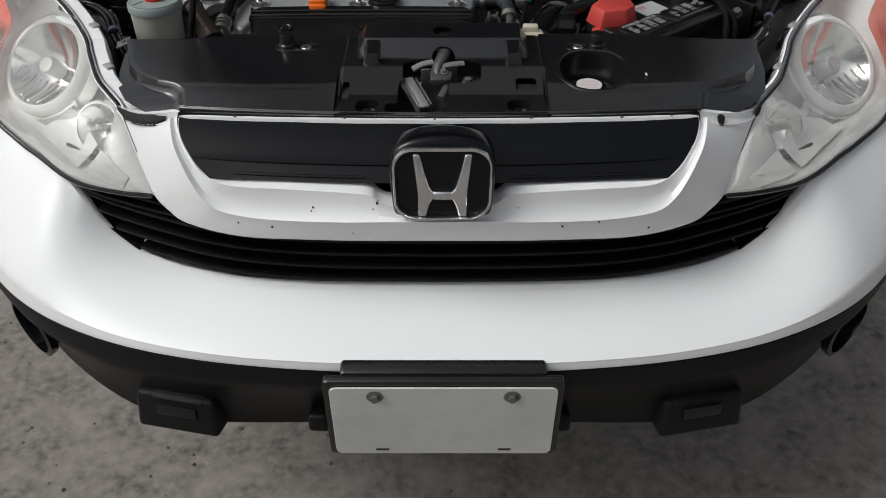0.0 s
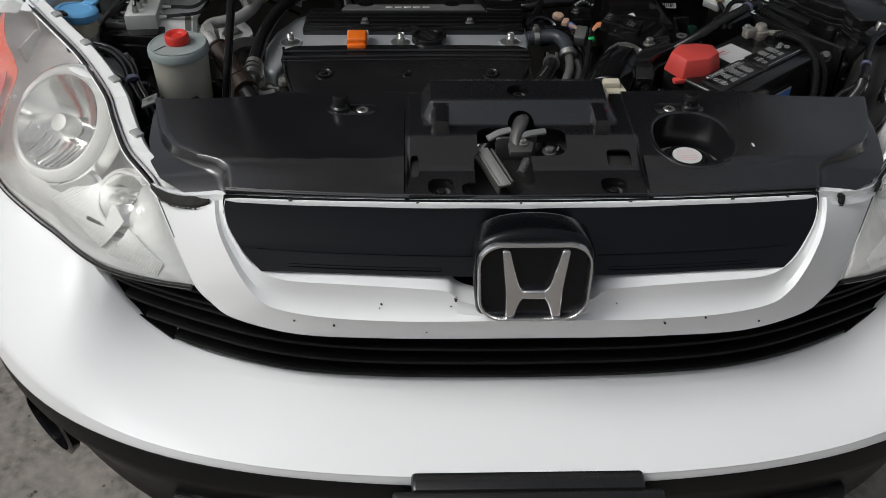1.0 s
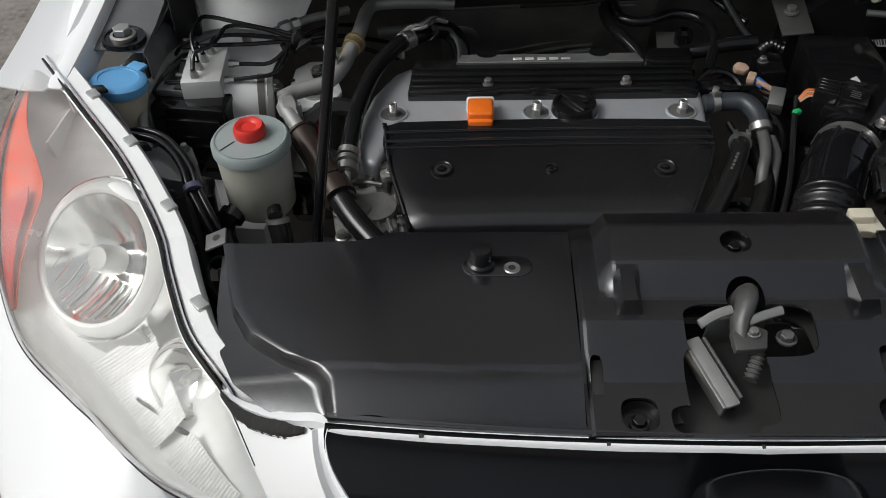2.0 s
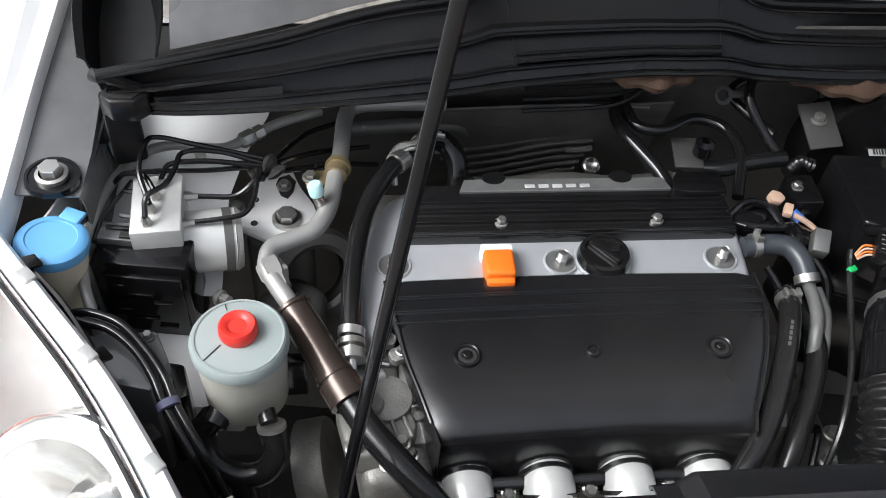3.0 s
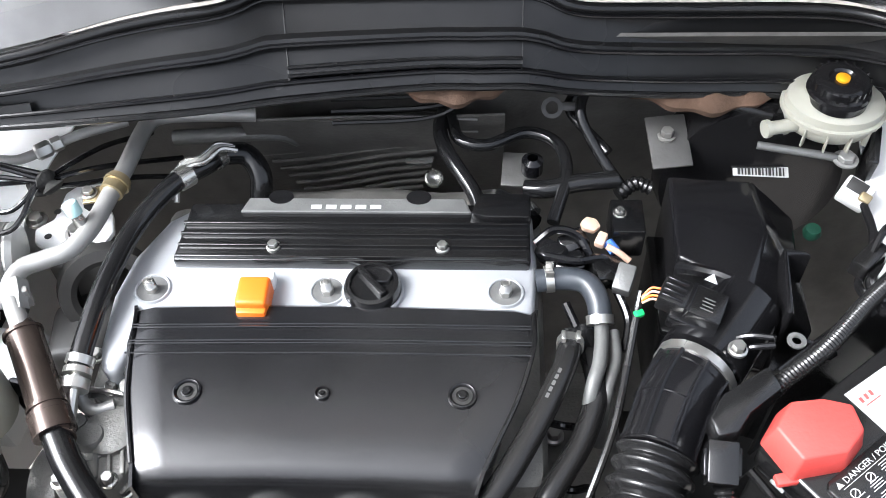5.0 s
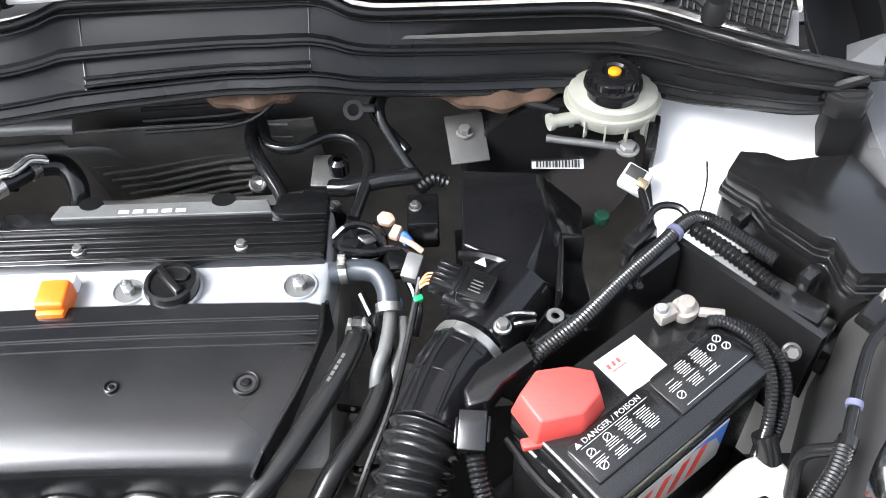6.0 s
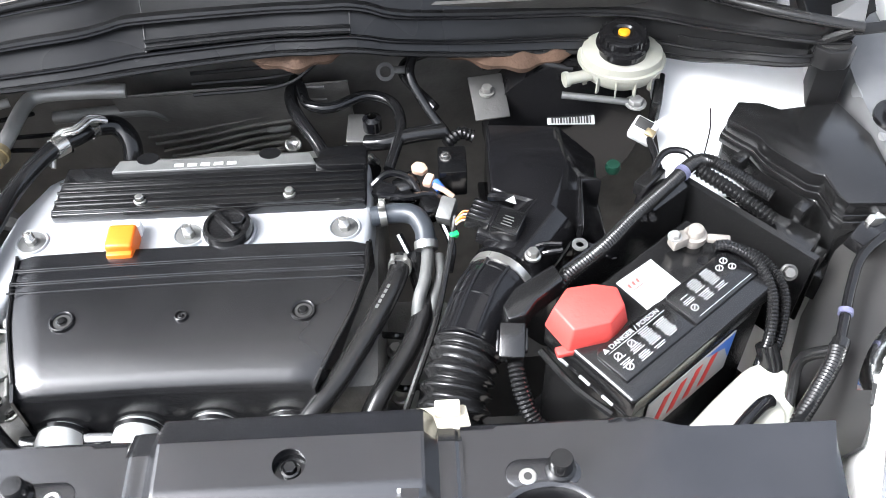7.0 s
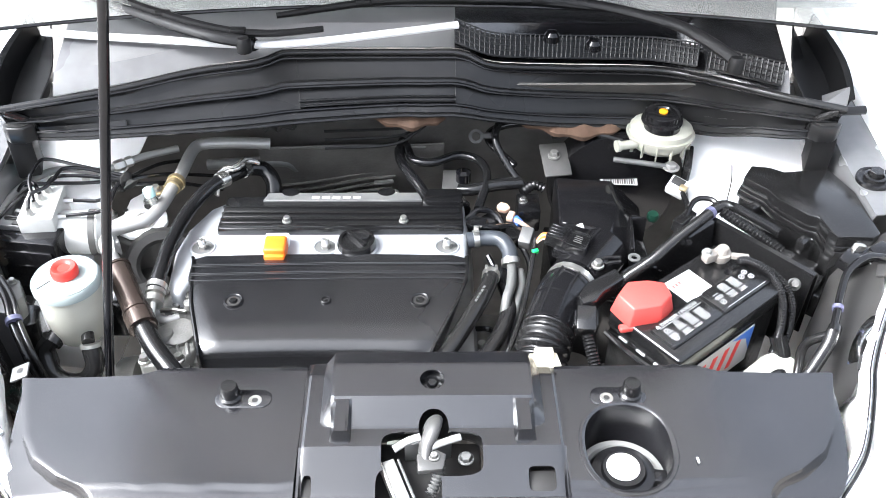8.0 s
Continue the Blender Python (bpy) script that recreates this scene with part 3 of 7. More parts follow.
def flake(x, f, size):
    """A stone chip lying on the frame; f as in frame_row."""
    a, b = (rim_in, crease) if f <= 1 else (crease, outer)
    i = min(range(30, len(a)), key=lambda k: abs(a[k].x - abs(x)))
    p = a[i].lerp(b[i], f if f <= 1 else f - 1) + (V(0, 0.0032, -0.0028) if 0.2 < f < 0.9 else V(0, -0.0022 if f > 1 else 0, 0))
    edge = [(size * random.uniform(0.6, 1.2) * math.cos(k * 1.05), size * random.uniform(0.6, 1.2) * math.sin(k * 1.05)) for k in range(6)]
    tilt = 45 if f <= 1 else 84
    part("stone_chip", prism(edge, -0.001, 0.0012, 0, m=at(math.copysign(p.x, x), p.y, p.z, tilt, 0, 0)), DARK, grille)


for x, f, size in ((-0.248, 1.3, 0.0012), (-0.155, 0.55, 0.0016), (-0.152, 0.66, 0.0012), (-0.079, 0.12, 0.003), (-0.085, 0.5, 0.0012), (-0.205, 1.3, 0.0014), (0.245, 1.6, 0.0016), (0.16, 1.2, 0.0013), (0.10, 0.5, 0.0011), (0.21, 1.05, 0.0014), (-0.11, 1.5, 0.0012)):
    flake(x, f, size)


def panel_edge(z):
    for (x0, y0, z0), (x1, y1, z1) in zip(INNER_EDGE, INNER_EDGE[1:]):
        if z >= z1:
            f = min(1, max(0, (z0 - z) / (z0 - z1)))
            return x0 + (x1 - x0) * f, y0 + (y1 - y0) * f
    return INNER_EDGE[-1][:2]


# black panel with one step across it
cols = [k / 30 * 2 - 1 for k in range(31)]
panel = []
for z, step in ((0.948, -0.001), (0.9462, -0.002), (0.940, -0.0015), (0.930, 0), (0.918, 0), (0.908, 0), (0.904, 0.0), (0.902, 0.0008), (0.9005, 0.005), (0.899, 0.0065), (0.890, 0.006), (0.884, 0.006), (0.876, 0.008), (0.866, 0.014), (0.855, 0.02)):
    w, y = panel_edge(min(z, 0.9455)) if z > 0.882 else (0.262, 1.200)
    w = max(w, 0.262)
    panel.append([V(c * (w + 0.003), y + 0.004 + step * (1 - c ** 8) - 0.018 * (1 - c * c), z + 0.0035 * (1 - c * c) * max(0, (z - 0.90) / 0.046)) for c in cols])
part("panel", grid(panel, 0.003), PANEL, grille, "semi-gloss black plastic panel")
for s in (1, -1):
    line = [V(s * (0.265 - 0.019 * k), 1.2045 - 0.018 * (1 - ((0.265 - 0.019 * k) / 0.32) ** 2) - 0.0045, 0.8885) for k in range(10)]
    part("panel_rib", tube(line, 0.0022, 6, 24), PANEL, grille)


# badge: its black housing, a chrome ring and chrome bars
def rounded_box_outline(w, h, r, n=6, top_w=1.0):
    pts = []
    for cx, cy, a0 in ((1, 1, 0), (-1, 1, 90), (-1, -1, 180), (1, -1, 270)):
        for k in range(n + 1):
            a = radians(a0 + 90 * k / n)
            x, y = cx * (w / 2 - r) + r * math.cos(a), cy * (h / 2 - r) + r * math.sin(a)
            pts.append((x * (1 + (top_w - 1) * (y / h + 0.5)), y))
    return pts


BADGE = at(0.005, 1.143, 0.9045, 80, 0, 0)
arch = [(-0.061, -0.047), (-0.064, -0.02)] + [(-0.066 * math.cos(math.pi * k / 22), 0.004 + 0.056 * math.sin(math.pi * k / 22) ** 0.42) for k in range(23)] + [(0.064, -0.02), (0.061, -0.047)]
part("badge_housing", prism(arch, -0.055, -0.003, 0.009, 4, BADGE), PANEL, grille)
ring = bmesh.new()
a = rounded_box_outline(0.120, 0.096, 0.026, 8, 1.05)
b = rounded_box_outline(0.111, 0.087, 0.0225, 8, 1.05)
rows = [[(p[0], p[1], -0.006) for p in a + a[:1]], [(p[0], p[1], 0.002) for p in a + a[:1]], [(p[0] * 0.75 + q[0] * 0.25, p[1] * 0.75 + q[1] * 0.25, 0.0045) for p, q in zip(a + a[:1], b + b[:1])],
        [(p[0] * 0.3 + q[0] * 0.7, p[1] * 0.3 + q[1] * 0.7, 0.0045) for p, q in zip(a + a[:1], b + b[:1])], [(p[0], p[1], 0.002) for p in b + b[:1]], [(p[0], p[1], -0.006) for p in b + b[:1]]]
grid(rows, 0, ring)
bmesh.ops.transform(ring, matrix=BADGE, verts=ring.verts)
part("badge_ring", ring, CHROME, grille, "chrome badge ring")
for s in (1, -1):
    bar = prism([(s * x, y) for x, y in ((0.0365, 0.041), (0.0275, 0.041), (0.0232, 0.022), (0.0185, 0.004), (0.0155, -0.0045), (0.0118, -0.0085), (0.0118, -0.0195), (0.0150, -0.0225), (0.0180, -0.031), (0.0205, -0.0415), (0.0300, -0.0415), (0.0306, -0.012), (0.0332, 0.012))], -0.006, 0.0055, 0.0032, 3, BADGE)
    part("badge_bar", bar, CHROME, grille)
part("badge_crossbar", prism([(-0.0122, -0.0195), (0.0122, -0.0195), (0.0122, -0.0085), (-0.0122, -0.0085)], -0.006, 0.0052, 0.003, 3, BADGE), CHROME, grille)

# flaking paint and worn foam where the frame meets the lamps
for s in (1, -1):
    back_line = crom([(s * 0.436, 1.300, 0.931), (s * 0.412, 1.280, 0.934), (s * 0.375, 1.264, 0.940), (s * 0.345, 1.258, 0.946), (s * 0.334, 1.248, 0.9462)], 24)
    mid_line = crom([(s * 0.435, 1.294, 0.933), (s * 0.409, 1.271, 0.936), (s * 0.374, 1.256, 0.941), (s * 0.347, 1.250, 0.946), (s * 0.336, 1.246, 0.9462)], 24)
    lip = grid([[p + V(0, 0.001, -0.010) for p in back_line], back_line, [p + V(0, random.uniform(-0.0012, 0.0012), random.uniform(-0.0004, 0.0004)) for p in mid_line], [p + V(0, -0.001, -0.008) for p in mid_line]], 0.0015)
    part("corner_lip", lip, PAINT, grille, "flaking white painted corner lip")
    strips = ((0.03, 0.93),) if s < 0 else ((0.02, 0.20), (0.74, 0.84))
    for f0, f1 in strips:
        n = 30
        top, low_ = crom([(s * 0.434, 1.293, 0.9335), (s * 0.409, 1.269, 0.9355), (s * 0.374, 1.254, 0.9395), (s * 0.347, 1.248, 0.9445)], 101), crom([(s * 0.433, 1.287, 0.930), (s * 0.409, 1.263, 0.928), (s * 0.374, 1.2475, 0.932), (s * 0.349, 1.243, 0.938)], 101)
        span = [int(100 * (f0 + (f1 - f0) * k / n)) for k in range(n + 1)]
        edge = [0.15 + 0.85 * min(1, 5 * k / n, 5 * (1 - k / n)) for k in range(n + 1)]
        rows = [[low_[i].lerp(top[i], 0.5 + 0.5 * e * (1 - random.uniform(0, 0.3))) + V(0, 0.001, 0.0012) for i, e in zip(span, edge)],
                [low_[i].lerp(top[i], 0.6) + V(0, random.uniform(-0.002, 0.001), 0.002 + random.uniform(0, 0.0012)) for i in span],
                [low_[i].lerp(top[i], 0.5 - 0.45 * e * (1 - random.uniform(0, 0.25))) + V(0, -0.0018, 0.0005) for i, e in zip(span, edge)]]
        rows = [[p + V(0, 0.001, -0.006) for p in rows[0]]] + rows + [[p + V(0, 0.0005, -0.006) for p in rows[-1]]]
        part("worn_foam", grid(rows), FOAM, grille, "ragged strip of worn black foam")
    front = [low_[k * 5] for k in range(21)]
    part("frame_top", grid([[p + V(0, 0.003, -0.006) for p in front], [p + V(0, 0.001, 0.0) for p in front], [p + V(0, -0.001, -0.003) for p in front]], 0.001), PAINT, grille)

# ---- number plate ----
plate = thing("number_plate", (0.006, 1.03, 0.52), "blank white metal plate in a black plastic holder", "plate")
PM = at(0.006, 1.040, 0.588, 97, 0, 0)
part("holder", prism(rounded_box_outline(0.318, 0.165, 0.008, 4), -0.016, -0.003, 0.003, 2, PM @ at(0, 0.001, 0)), SATIN, plate, "black plastic plate holder")
part("upper_bracket", prism(rounded_box_outline(0.272, 0.034, 0.006, 4), -0.038, -0.014, 0.004, 2, PM @ at(0, 0.071, 0)), SATIN, plate)
part("plate_sheet", prism(rounded_box_outline(0.300, 0.150, 0.010, 5), -0.002, 0.001, 0.0008, 1, PM), PLATE, plate, "scuffed white plate sheet")
for s in (1, -1):
    bolt("plate_screw", PM @ V(s * 0.090, 0.058, 0.001), 0.006, plate, DULL, up=(0, -1, 0.05), h=0.008)
    part("screw_washer", lathe([(0.0, 0.0), (0.011, 0.0), (0.0115, 0.0012), (0, 0.0015)], PM @ at(s * 0.090, 0.058, 0.0008), 20), CAST, plate, "dirty washer")
    part("slot", block((0.018, 0.004, 0.001), PM @ at(s * 0.085, -0.064, 0.0012), 0), DARK, plate)

# ---- headlights ----
def headlight(s):
    lamp = thing("headlight", (s * 0.6, 1.45, 0.8), "large clear swept-back headlight with chrome reflectors", "headlight", "headlights")
    n = 40
    low = crom([(0.384, 1.218, 0.838), (0.43, 1.237, 0.830), (0.49, 1.267, 0.822), (0.533, 1.299, 0.819), (0.58, 1.341, 0.824), (0.614, 1.368, 0.830), (0.668, 1.414, 0.850), (0.704, 1.476, 0.875), (0.718, 1.530, 0.904), (0.733, 1.60, 0.929), (0.739, 1.67, 0.947), (0.744, 1.76, 0.955)], n)
    top = crom([(0.386, 1.220, 0.842), (0.405, 1.248, 0.882), (0.430, 1.286, 0.926), (0.450, 1.308, 0.938), (0.474, 1.340, 0.944), (0.502, 1.402, 0.949), (0.523, 1.454, 0.950), (0.560, 1.520, 0.951), (0.602, 1.585, 0.952), (0.666, 1.668, 0.956), (0.735, 1.758, 0.960)], n)
    flip = (lambda p: V(-p.x, p.y, p.z)) if s < 0 else (lambda p: p)

    def over(f, i, lift):
        """A point over the lamp's opening: f across it, i along it, lift outwards."""
        a, c = low[i], top[i]
        b = math.sin(math.pi * f) ** 0.75 * min(1.0, 0.12 + 1.25 * math.sin(math.pi * i / (n - 1)))
        if lift < 0:
            b *= min(1.0, (i / 15) ** 1.3)
        return flip(a.lerp(c, f) + V(0.026, -0.034, 0.026) * b * lift)

    lens = part("lens", grid([[over(k / 14, i, 1.0) for i in range(n)] for k in range(15)]), LENS, lamp, "clear slightly hazed plastic lens")
    lens.visible_shadow = False
    # silver tray behind the lens
    part("housing", grid([[over(k / 12, i, -1.9) for i in range(n)] for k in range(13)], 0.002), LAMPTRIM, lamp, "silver lamp housing")
    seam = [p + V(0.002, -0.003, 0.0005) for p in low]
    part("seal", tube([flip(p) for p in seam], 0.0035, 8, 90), SATIN, lamp, "dark rubber gap seal")
    c0, aim0 = flip(V(0.604, 1.484, 0.900)), flip(V(0.34, -0.62, 0.70)).normalized()
    main_axis = along(c0, c0 + aim0)
    # main bowl, its bulb shield and its broad silver ring
    prof = [(0.010, -0.040)] + [(0.066 * k / 10, -0.040 + 0.042 * (k / 10) ** 2) for k in range(2, 11)]
    part("reflector", lathe(prof, main_axis, 48), REFLECTOR, lamp, "chromed round reflector bowl")
    part("bowl_ring", lathe([(0.0655, 0.000), (0.067, 0.004), (0.070, 0.005), (0.076, 0.002), (0.080, -0.004), (0.081, -0.014)], main_axis, 56), LAMPTRIM, lamp, "broad silver bowl ring")
    part("outer_ring", lathe([(0.0815, -0.010), (0.083, -0.005), (0.085, -0.006), (0.087, -0.012), (0.087, -0.03)], main_axis, 56), REFLECTOR, lamp)
    part("bulb", lathe([(0.008, -0.05), (0.009, -0.022), (0.008, -0.008), (0, -0.004)], main_axis, 16), CHROME, lamp)
    part("bulb_shield", lathe([(0.0, 0.000), (0.012, -0.001), (0.015, -0.006), (0.0155, -0.03)], main_axis, 28), LAMPGREY, lamp, "grey bulb shield")
    side = aim0.cross(V(0, 0, 1)).normalized()
    tip = side.cross(aim0)
    for k in range(13):
        # upright facets over the lower half of the bowl
        u = -0.054 + 0.009 * k
        h = math.sqrt(max(0.0, 0.061 ** 2 - u * u))
        pts = []
        for v in (-h, -h * 0.66, -h * 0.33):
            r2 = (u * u + v * v) / 0.066 ** 2
            pts.append(c0 + side * u + tip * v + aim0 * (-0.0385 + 0.042 * r2))
        part("flute", tube(pts, 0.0016, 5, 9, flat=0.6), REFLECTOR if k % 2 else LAMPGREY, lamp)
    # grey scoop under the ring
    scoop = []
    for r, h in ((0.082, -0.010), (0.088, -0.012), (0.098, -0.018), (0.106, -0.028)):
        scoop.append([c0 + (side * math.cos(a) + tip * math.sin(a)) * r + aim0 * h for a in [radians(215 + 7.5 * k) for k in range(15)]])
    part("scoop", grid(scoop, 0.002), LAMPGREY, lamp, "smoky grey moulded scoop")
    # small bowl with ring and bulb
    c1, aim1 = flip(V(0.493, 1.357, 0.862)), flip(V(0.25, -0.75, 0.50)).normalized()
    small = along(c1, c1 + aim1)
    part("reflector", lathe([(0.006, -0.022)] + [(0.033 * k / 8, -0.022 + 0.024 * (k / 8) ** 2) for k in range(2, 9)], small, 36), REFLECTOR, lamp, "small chromed reflector bowl")
    part("bowl_ring", lathe([(0.033, 0.001), (0.034, 0.004), (0.037, 0.004), (0.040, -0.002), (0.041, -0.012)], small, 36), REFLECTOR, lamp)
    part("bulb", lathe([(0.005, -0.022), (0.006, -0.006), (0.004, 0.004), (0, 0.005)], small, 14), LAMPGREY, lamp)
    # fluted panels below the bowls
    for i0, i1, f0, f1, waves in ((9, 16, 0.10, 0.40, 30), (3, 8, 0.10, 0.40, 22)):
        m = waves * 4
        rows = []
        for k in range(5):
            f = f0 + (f1 - f0) * k / 4
            row = []
            for j in range(m + 1):
                x = i0 + (i1 - i0) * j / m
                i = min(n - 2, int(x))
                p = over(f, i, -1.2).lerp(over(f, i + 1, -1.2), x - i)
                row.append(p + flip(V(0.3, -0.6, 0.6)) * (0.0008 * math.cos(j * math.pi / 2)))
            rows.append(row)
        part("fluted_panel", grid(rows, 0.001), LAMPTRIM, lamp, "finely fluted silver panel", )
    # side indicator along the outer edge
    def reach(i):
        return 0.52 * min(1.0, max(0.0, (i - 20.5) / 6)) * (1 - 0.5 * max(0, i - 29) / 9)

    part("indicator", grid([[over(max(0.01, f * reach(i)), i, 0.35) for i in range(21, 39)] for f in (0.02, 0.2, 0.4, 0.6, 0.8, 1.0)], 0.002), AMBER, lamp, "red-orange indicator lens")
    part("reflex_strip", grid([[over(max(0.01, f * reach(i)), i, 0.55) for i in range(21, 28)] for f in (0.02, 0.3, 0.6, 0.9)], 0.002), RED, lamp, "deep red reflector strip")
    # bright moulding along the upper inner edge, and the painted flange beside it
    strip = [p + V(-0.002, 0.002, 0.003) for p in top[3:]]
    part("edge_trim", tube([flip(p) for p in strip], 0.0019, 8, 60), SATIN, lamp, "dark edge moulding")
    part("edge_line", tube([flip(p + V(-0.0045, 0.003, 0.0015)) for p in strip], 0.0022, 8, 60), CHROME, lamp, "bright edge line")
    wide = 1.0 if s < 0 else 0.35
    fill = [[flip(p + V(-0.006 * wide, 0.005, 0.000)) for p in top[5:]], [flip(p + V(-0.009 * wide, 0.007, 0.004)) for p in top[5:]], [flip(p + V(-0.024 * wide, 0.013, 0.004)) for p in top[5:]], [flip(p + V(-0.027 * wide, 0.015, -0.001)) for p in top[5:]], [flip(p + V(-0.028 * wide, 0.017, -0.02)) for p in top[5:]]]
    part("upper_flange", grid(fill, 0.002), LAMPTRIM, lamp, "pale plastic lamp flange")
    for i in (12, 20, 27, 33):
        q = top[i] + V(-0.020 * wide, 0.014, 0.004)
        part("flange_clip", block((0.012, 0.018, 0.006), Matrix.Translation(flip(q)) @ at(0, 0, 0, 0, 0, s * -42), 0.002), LAMPGREY, lamp)
    return lamp


for s in (1, -1):
    headlight(s)


# ---- radiator cover ----
rad = thing("radiator_cover", (0, 1.35, 0.9), "large black plastic cover over the radiator support", "cover")


def sheet(xs, ys, place, holes=(), thick=0.0025, steps=0.005):
    """A plate over xs and ys, bent by place(x, y), with oval or square holes (x, y, half width, half depth, power) cut clean through it."""
    nx, ny = len(xs), len(ys)
    pts = [[[x, y] for x in xs] for y in ys]
    kept, gone = [], {}
    for j in range(ny - 1):
        for i in range(nx - 1):
            mx, my = (pts[j][i][0] + pts[j + 1][i + 1][0]) / 2, (pts[j][i][1] + pts[j + 1][i + 1][1]) / 2
            hit = [h for h in holes if abs((mx - h[0]) / h[2]) ** h[4] + abs((my - h[1]) / h[3]) ** h[4] < 1]
            if hit:
                for corner in ((j, i), (j, i + 1), (j + 1, i + 1), (j + 1, i)):
                    gone[corner] = hit[0]
            else:
                kept.append((j, i))
    edge = {c for j, i in kept for c in ((j, i), (j, i + 1), (j + 1, i + 1), (j + 1, i))} & set(gone)
    for j, i in edge:
        cx, cy, rx, ry, power = gone[j, i]
        q = pts[j][i]
        u, v = (q[0] - cx) / rx, (q[1] - cy) / ry
        e = (abs(u) ** power + abs(v) ** power) ** (1 / power)
        q[0], q[1] = cx + u / e * rx, cy + v / e * ry
    cells = kept
    bm = bmesh.new()
    vs = [[bm.verts.new(place(*q)) for q in row] for row in pts]
    for j, i in cells:
        bm.faces.new((vs[j][i], vs[j][i + 1], vs[j + 1][i + 1], vs[j + 1][i]))
    loose = [v for v in bm.verts if not v.link_faces]
    bmesh.ops.delete(bm, geom=loose, context="VERTS")
    bmesh.ops.recalc_face_normals(bm, faces=bm.faces)
    if sum(f.normal.z for f in bm.faces) < 0:
        bmesh.ops.reverse_faces(bm, faces=bm.faces)
    bmesh.ops.solidify(bm, geom=bm.faces[:], thickness=thick)
    return bm


def spaced(a, b, step=0.005):
    n = max(2, int(abs(b - a) / step) + 1)
    return [a + (b - a) * k / (n - 1) for k in range(n)]


def blend(x, a, b):
    f = min(1.0, max(0.0, (x - a) / (b - a)))
    return f * f * (3 - 2 * f)


def side_edge(y):
    """How far out the raised part of the cover reaches."""
    pts = [(1.245, 0.334), (1.282, 0.340), (1.292, 0.350), (1.305, 0.378), (1.33, 0.412), (1.36, 0.432), (1.40, 0.446), (1.44, 0.458), (1.48, 0.462)]
    for (a, p), (b, q) in zip(pts, pts[1:]):
        if y <= b:
            return p + (q - p) * max(0, (y - a) / (b - a))
    return 0.462


def rim_edge(y):
    """The outline of the cover beside the lamps."""
    pts = [(1.22, 0.345), (1.25, 0.352), (1.265, 0.392), (1.29, 0.424), (1.32, 0.440), (1.37, 0.453), (1.44, 0.462)]
    for (a, p), (b, q) in zip(pts, pts[1:]):
        if y <= b:
            return p + (q - p) * max(0, (y - a) / (b - a))
    return 0.464


def cover_height(x, y):
    z = 0.9655 - 0.011 * blend(-y, -1.292, -1.232) - 0.0015 * blend(-y, -1.2915, -1.2895)
    z -= 0.004 * blend(x, 0.3, 0.44)
    z += 0.0015 * math.sin(x * 21) * math.sin(y * 30)
    z -= 0.020 * blend(y, 1.449, 1.457)
    return z


def cover_place(s):
    def place(x, y):
        f = (y - 1.230) / 0.2255
        back = 1.459 - 0.020 * blend(x, 0.265, 0.315)
        front = 1.2305 + 0.019 * min(1, (x / 0.333) ** 2)
        yy = front + (back - front) * f
        e, lim = side_edge(yy), rim_edge(yy)
        w = max(0.0, (x - 0.3991) / 0.0649)
        if w > 0:
            x = e + w * (lim - e)
        elif x > 0.27:
            x = 0.27 + (x - 0.27) / 0.1291 * (e - 0.27)
        z = cover_height(x, yy) - 0.014 * min(1.0, w / 0.16) - 0.004 * w
        return (s * x + 0.004, yy, z)
    return place


left_holes = [(0.190, 1.398, 0.006, 0.005, 2)]
right_holes = [(0.190, 1.398, 0.006, 0.005, 2), (0.206, 1.330, 0.047, 0.056, 2.3)]
part("cover_side", sheet(spaced(0.1395, 0.464, 0.004), spaced(1.230, 1.4555, 0.004), cover_place(-1), left_holes), COVER, rad)
part("cover_side", sheet(spaced(0.1395, 0.464, 0.004), spaced(1.230, 1.4555, 0.004), cover_place(1), right_holes), COVER, rad, "black cover half with a large round opening")
for s in (1, -1):
    # raised pad with post and bright hole
    pad = prism(rounded_box_outline(0.062, 0.026, 0.0125, 6), 0.9635, 0.9675, 0.0015, 2, at(s * 0.205 + 0.004, 1.402, 0))
    part("clip_pad", pad, COVER, rad)
    part("rubber_post", lathe([(0.0125, 0), (0.0125, 0.004), (0.010, 0.006), (0.0095, 0.018), (0.0085, 0.020), (0, 0.0205)], at(s * 0.219 + 0.004, 1.404, 0.9665), 24), RUBBER, rad, "short round rubber stop")
    part("hole_bush", lathe([(0.0035, 0), (0.0035, 0.0008), (0.0065, 0.001), (0.0075, 0)], at(s * 0.192 + 0.004, 1.399, 0.9675), 20), STEEL, rad)
    part("hole_dark", lathe([(0, 0), (0.0035, 0)], at(s * 0.192 + 0.004, 1.399, 0.968), 16), DARK, rad)
    part("flange_clip", lathe([(0.009, 0), (0.008, 0.003), (0.004, 0.004), (0, 0.003)], at(s * 0.385, 1.275, 0.937, 12, s * 12, 0), 18), GLOSS, rad)


def slope(x, a, b):
    return min(1.0, max(0.0, (x - a) / (b - a)))


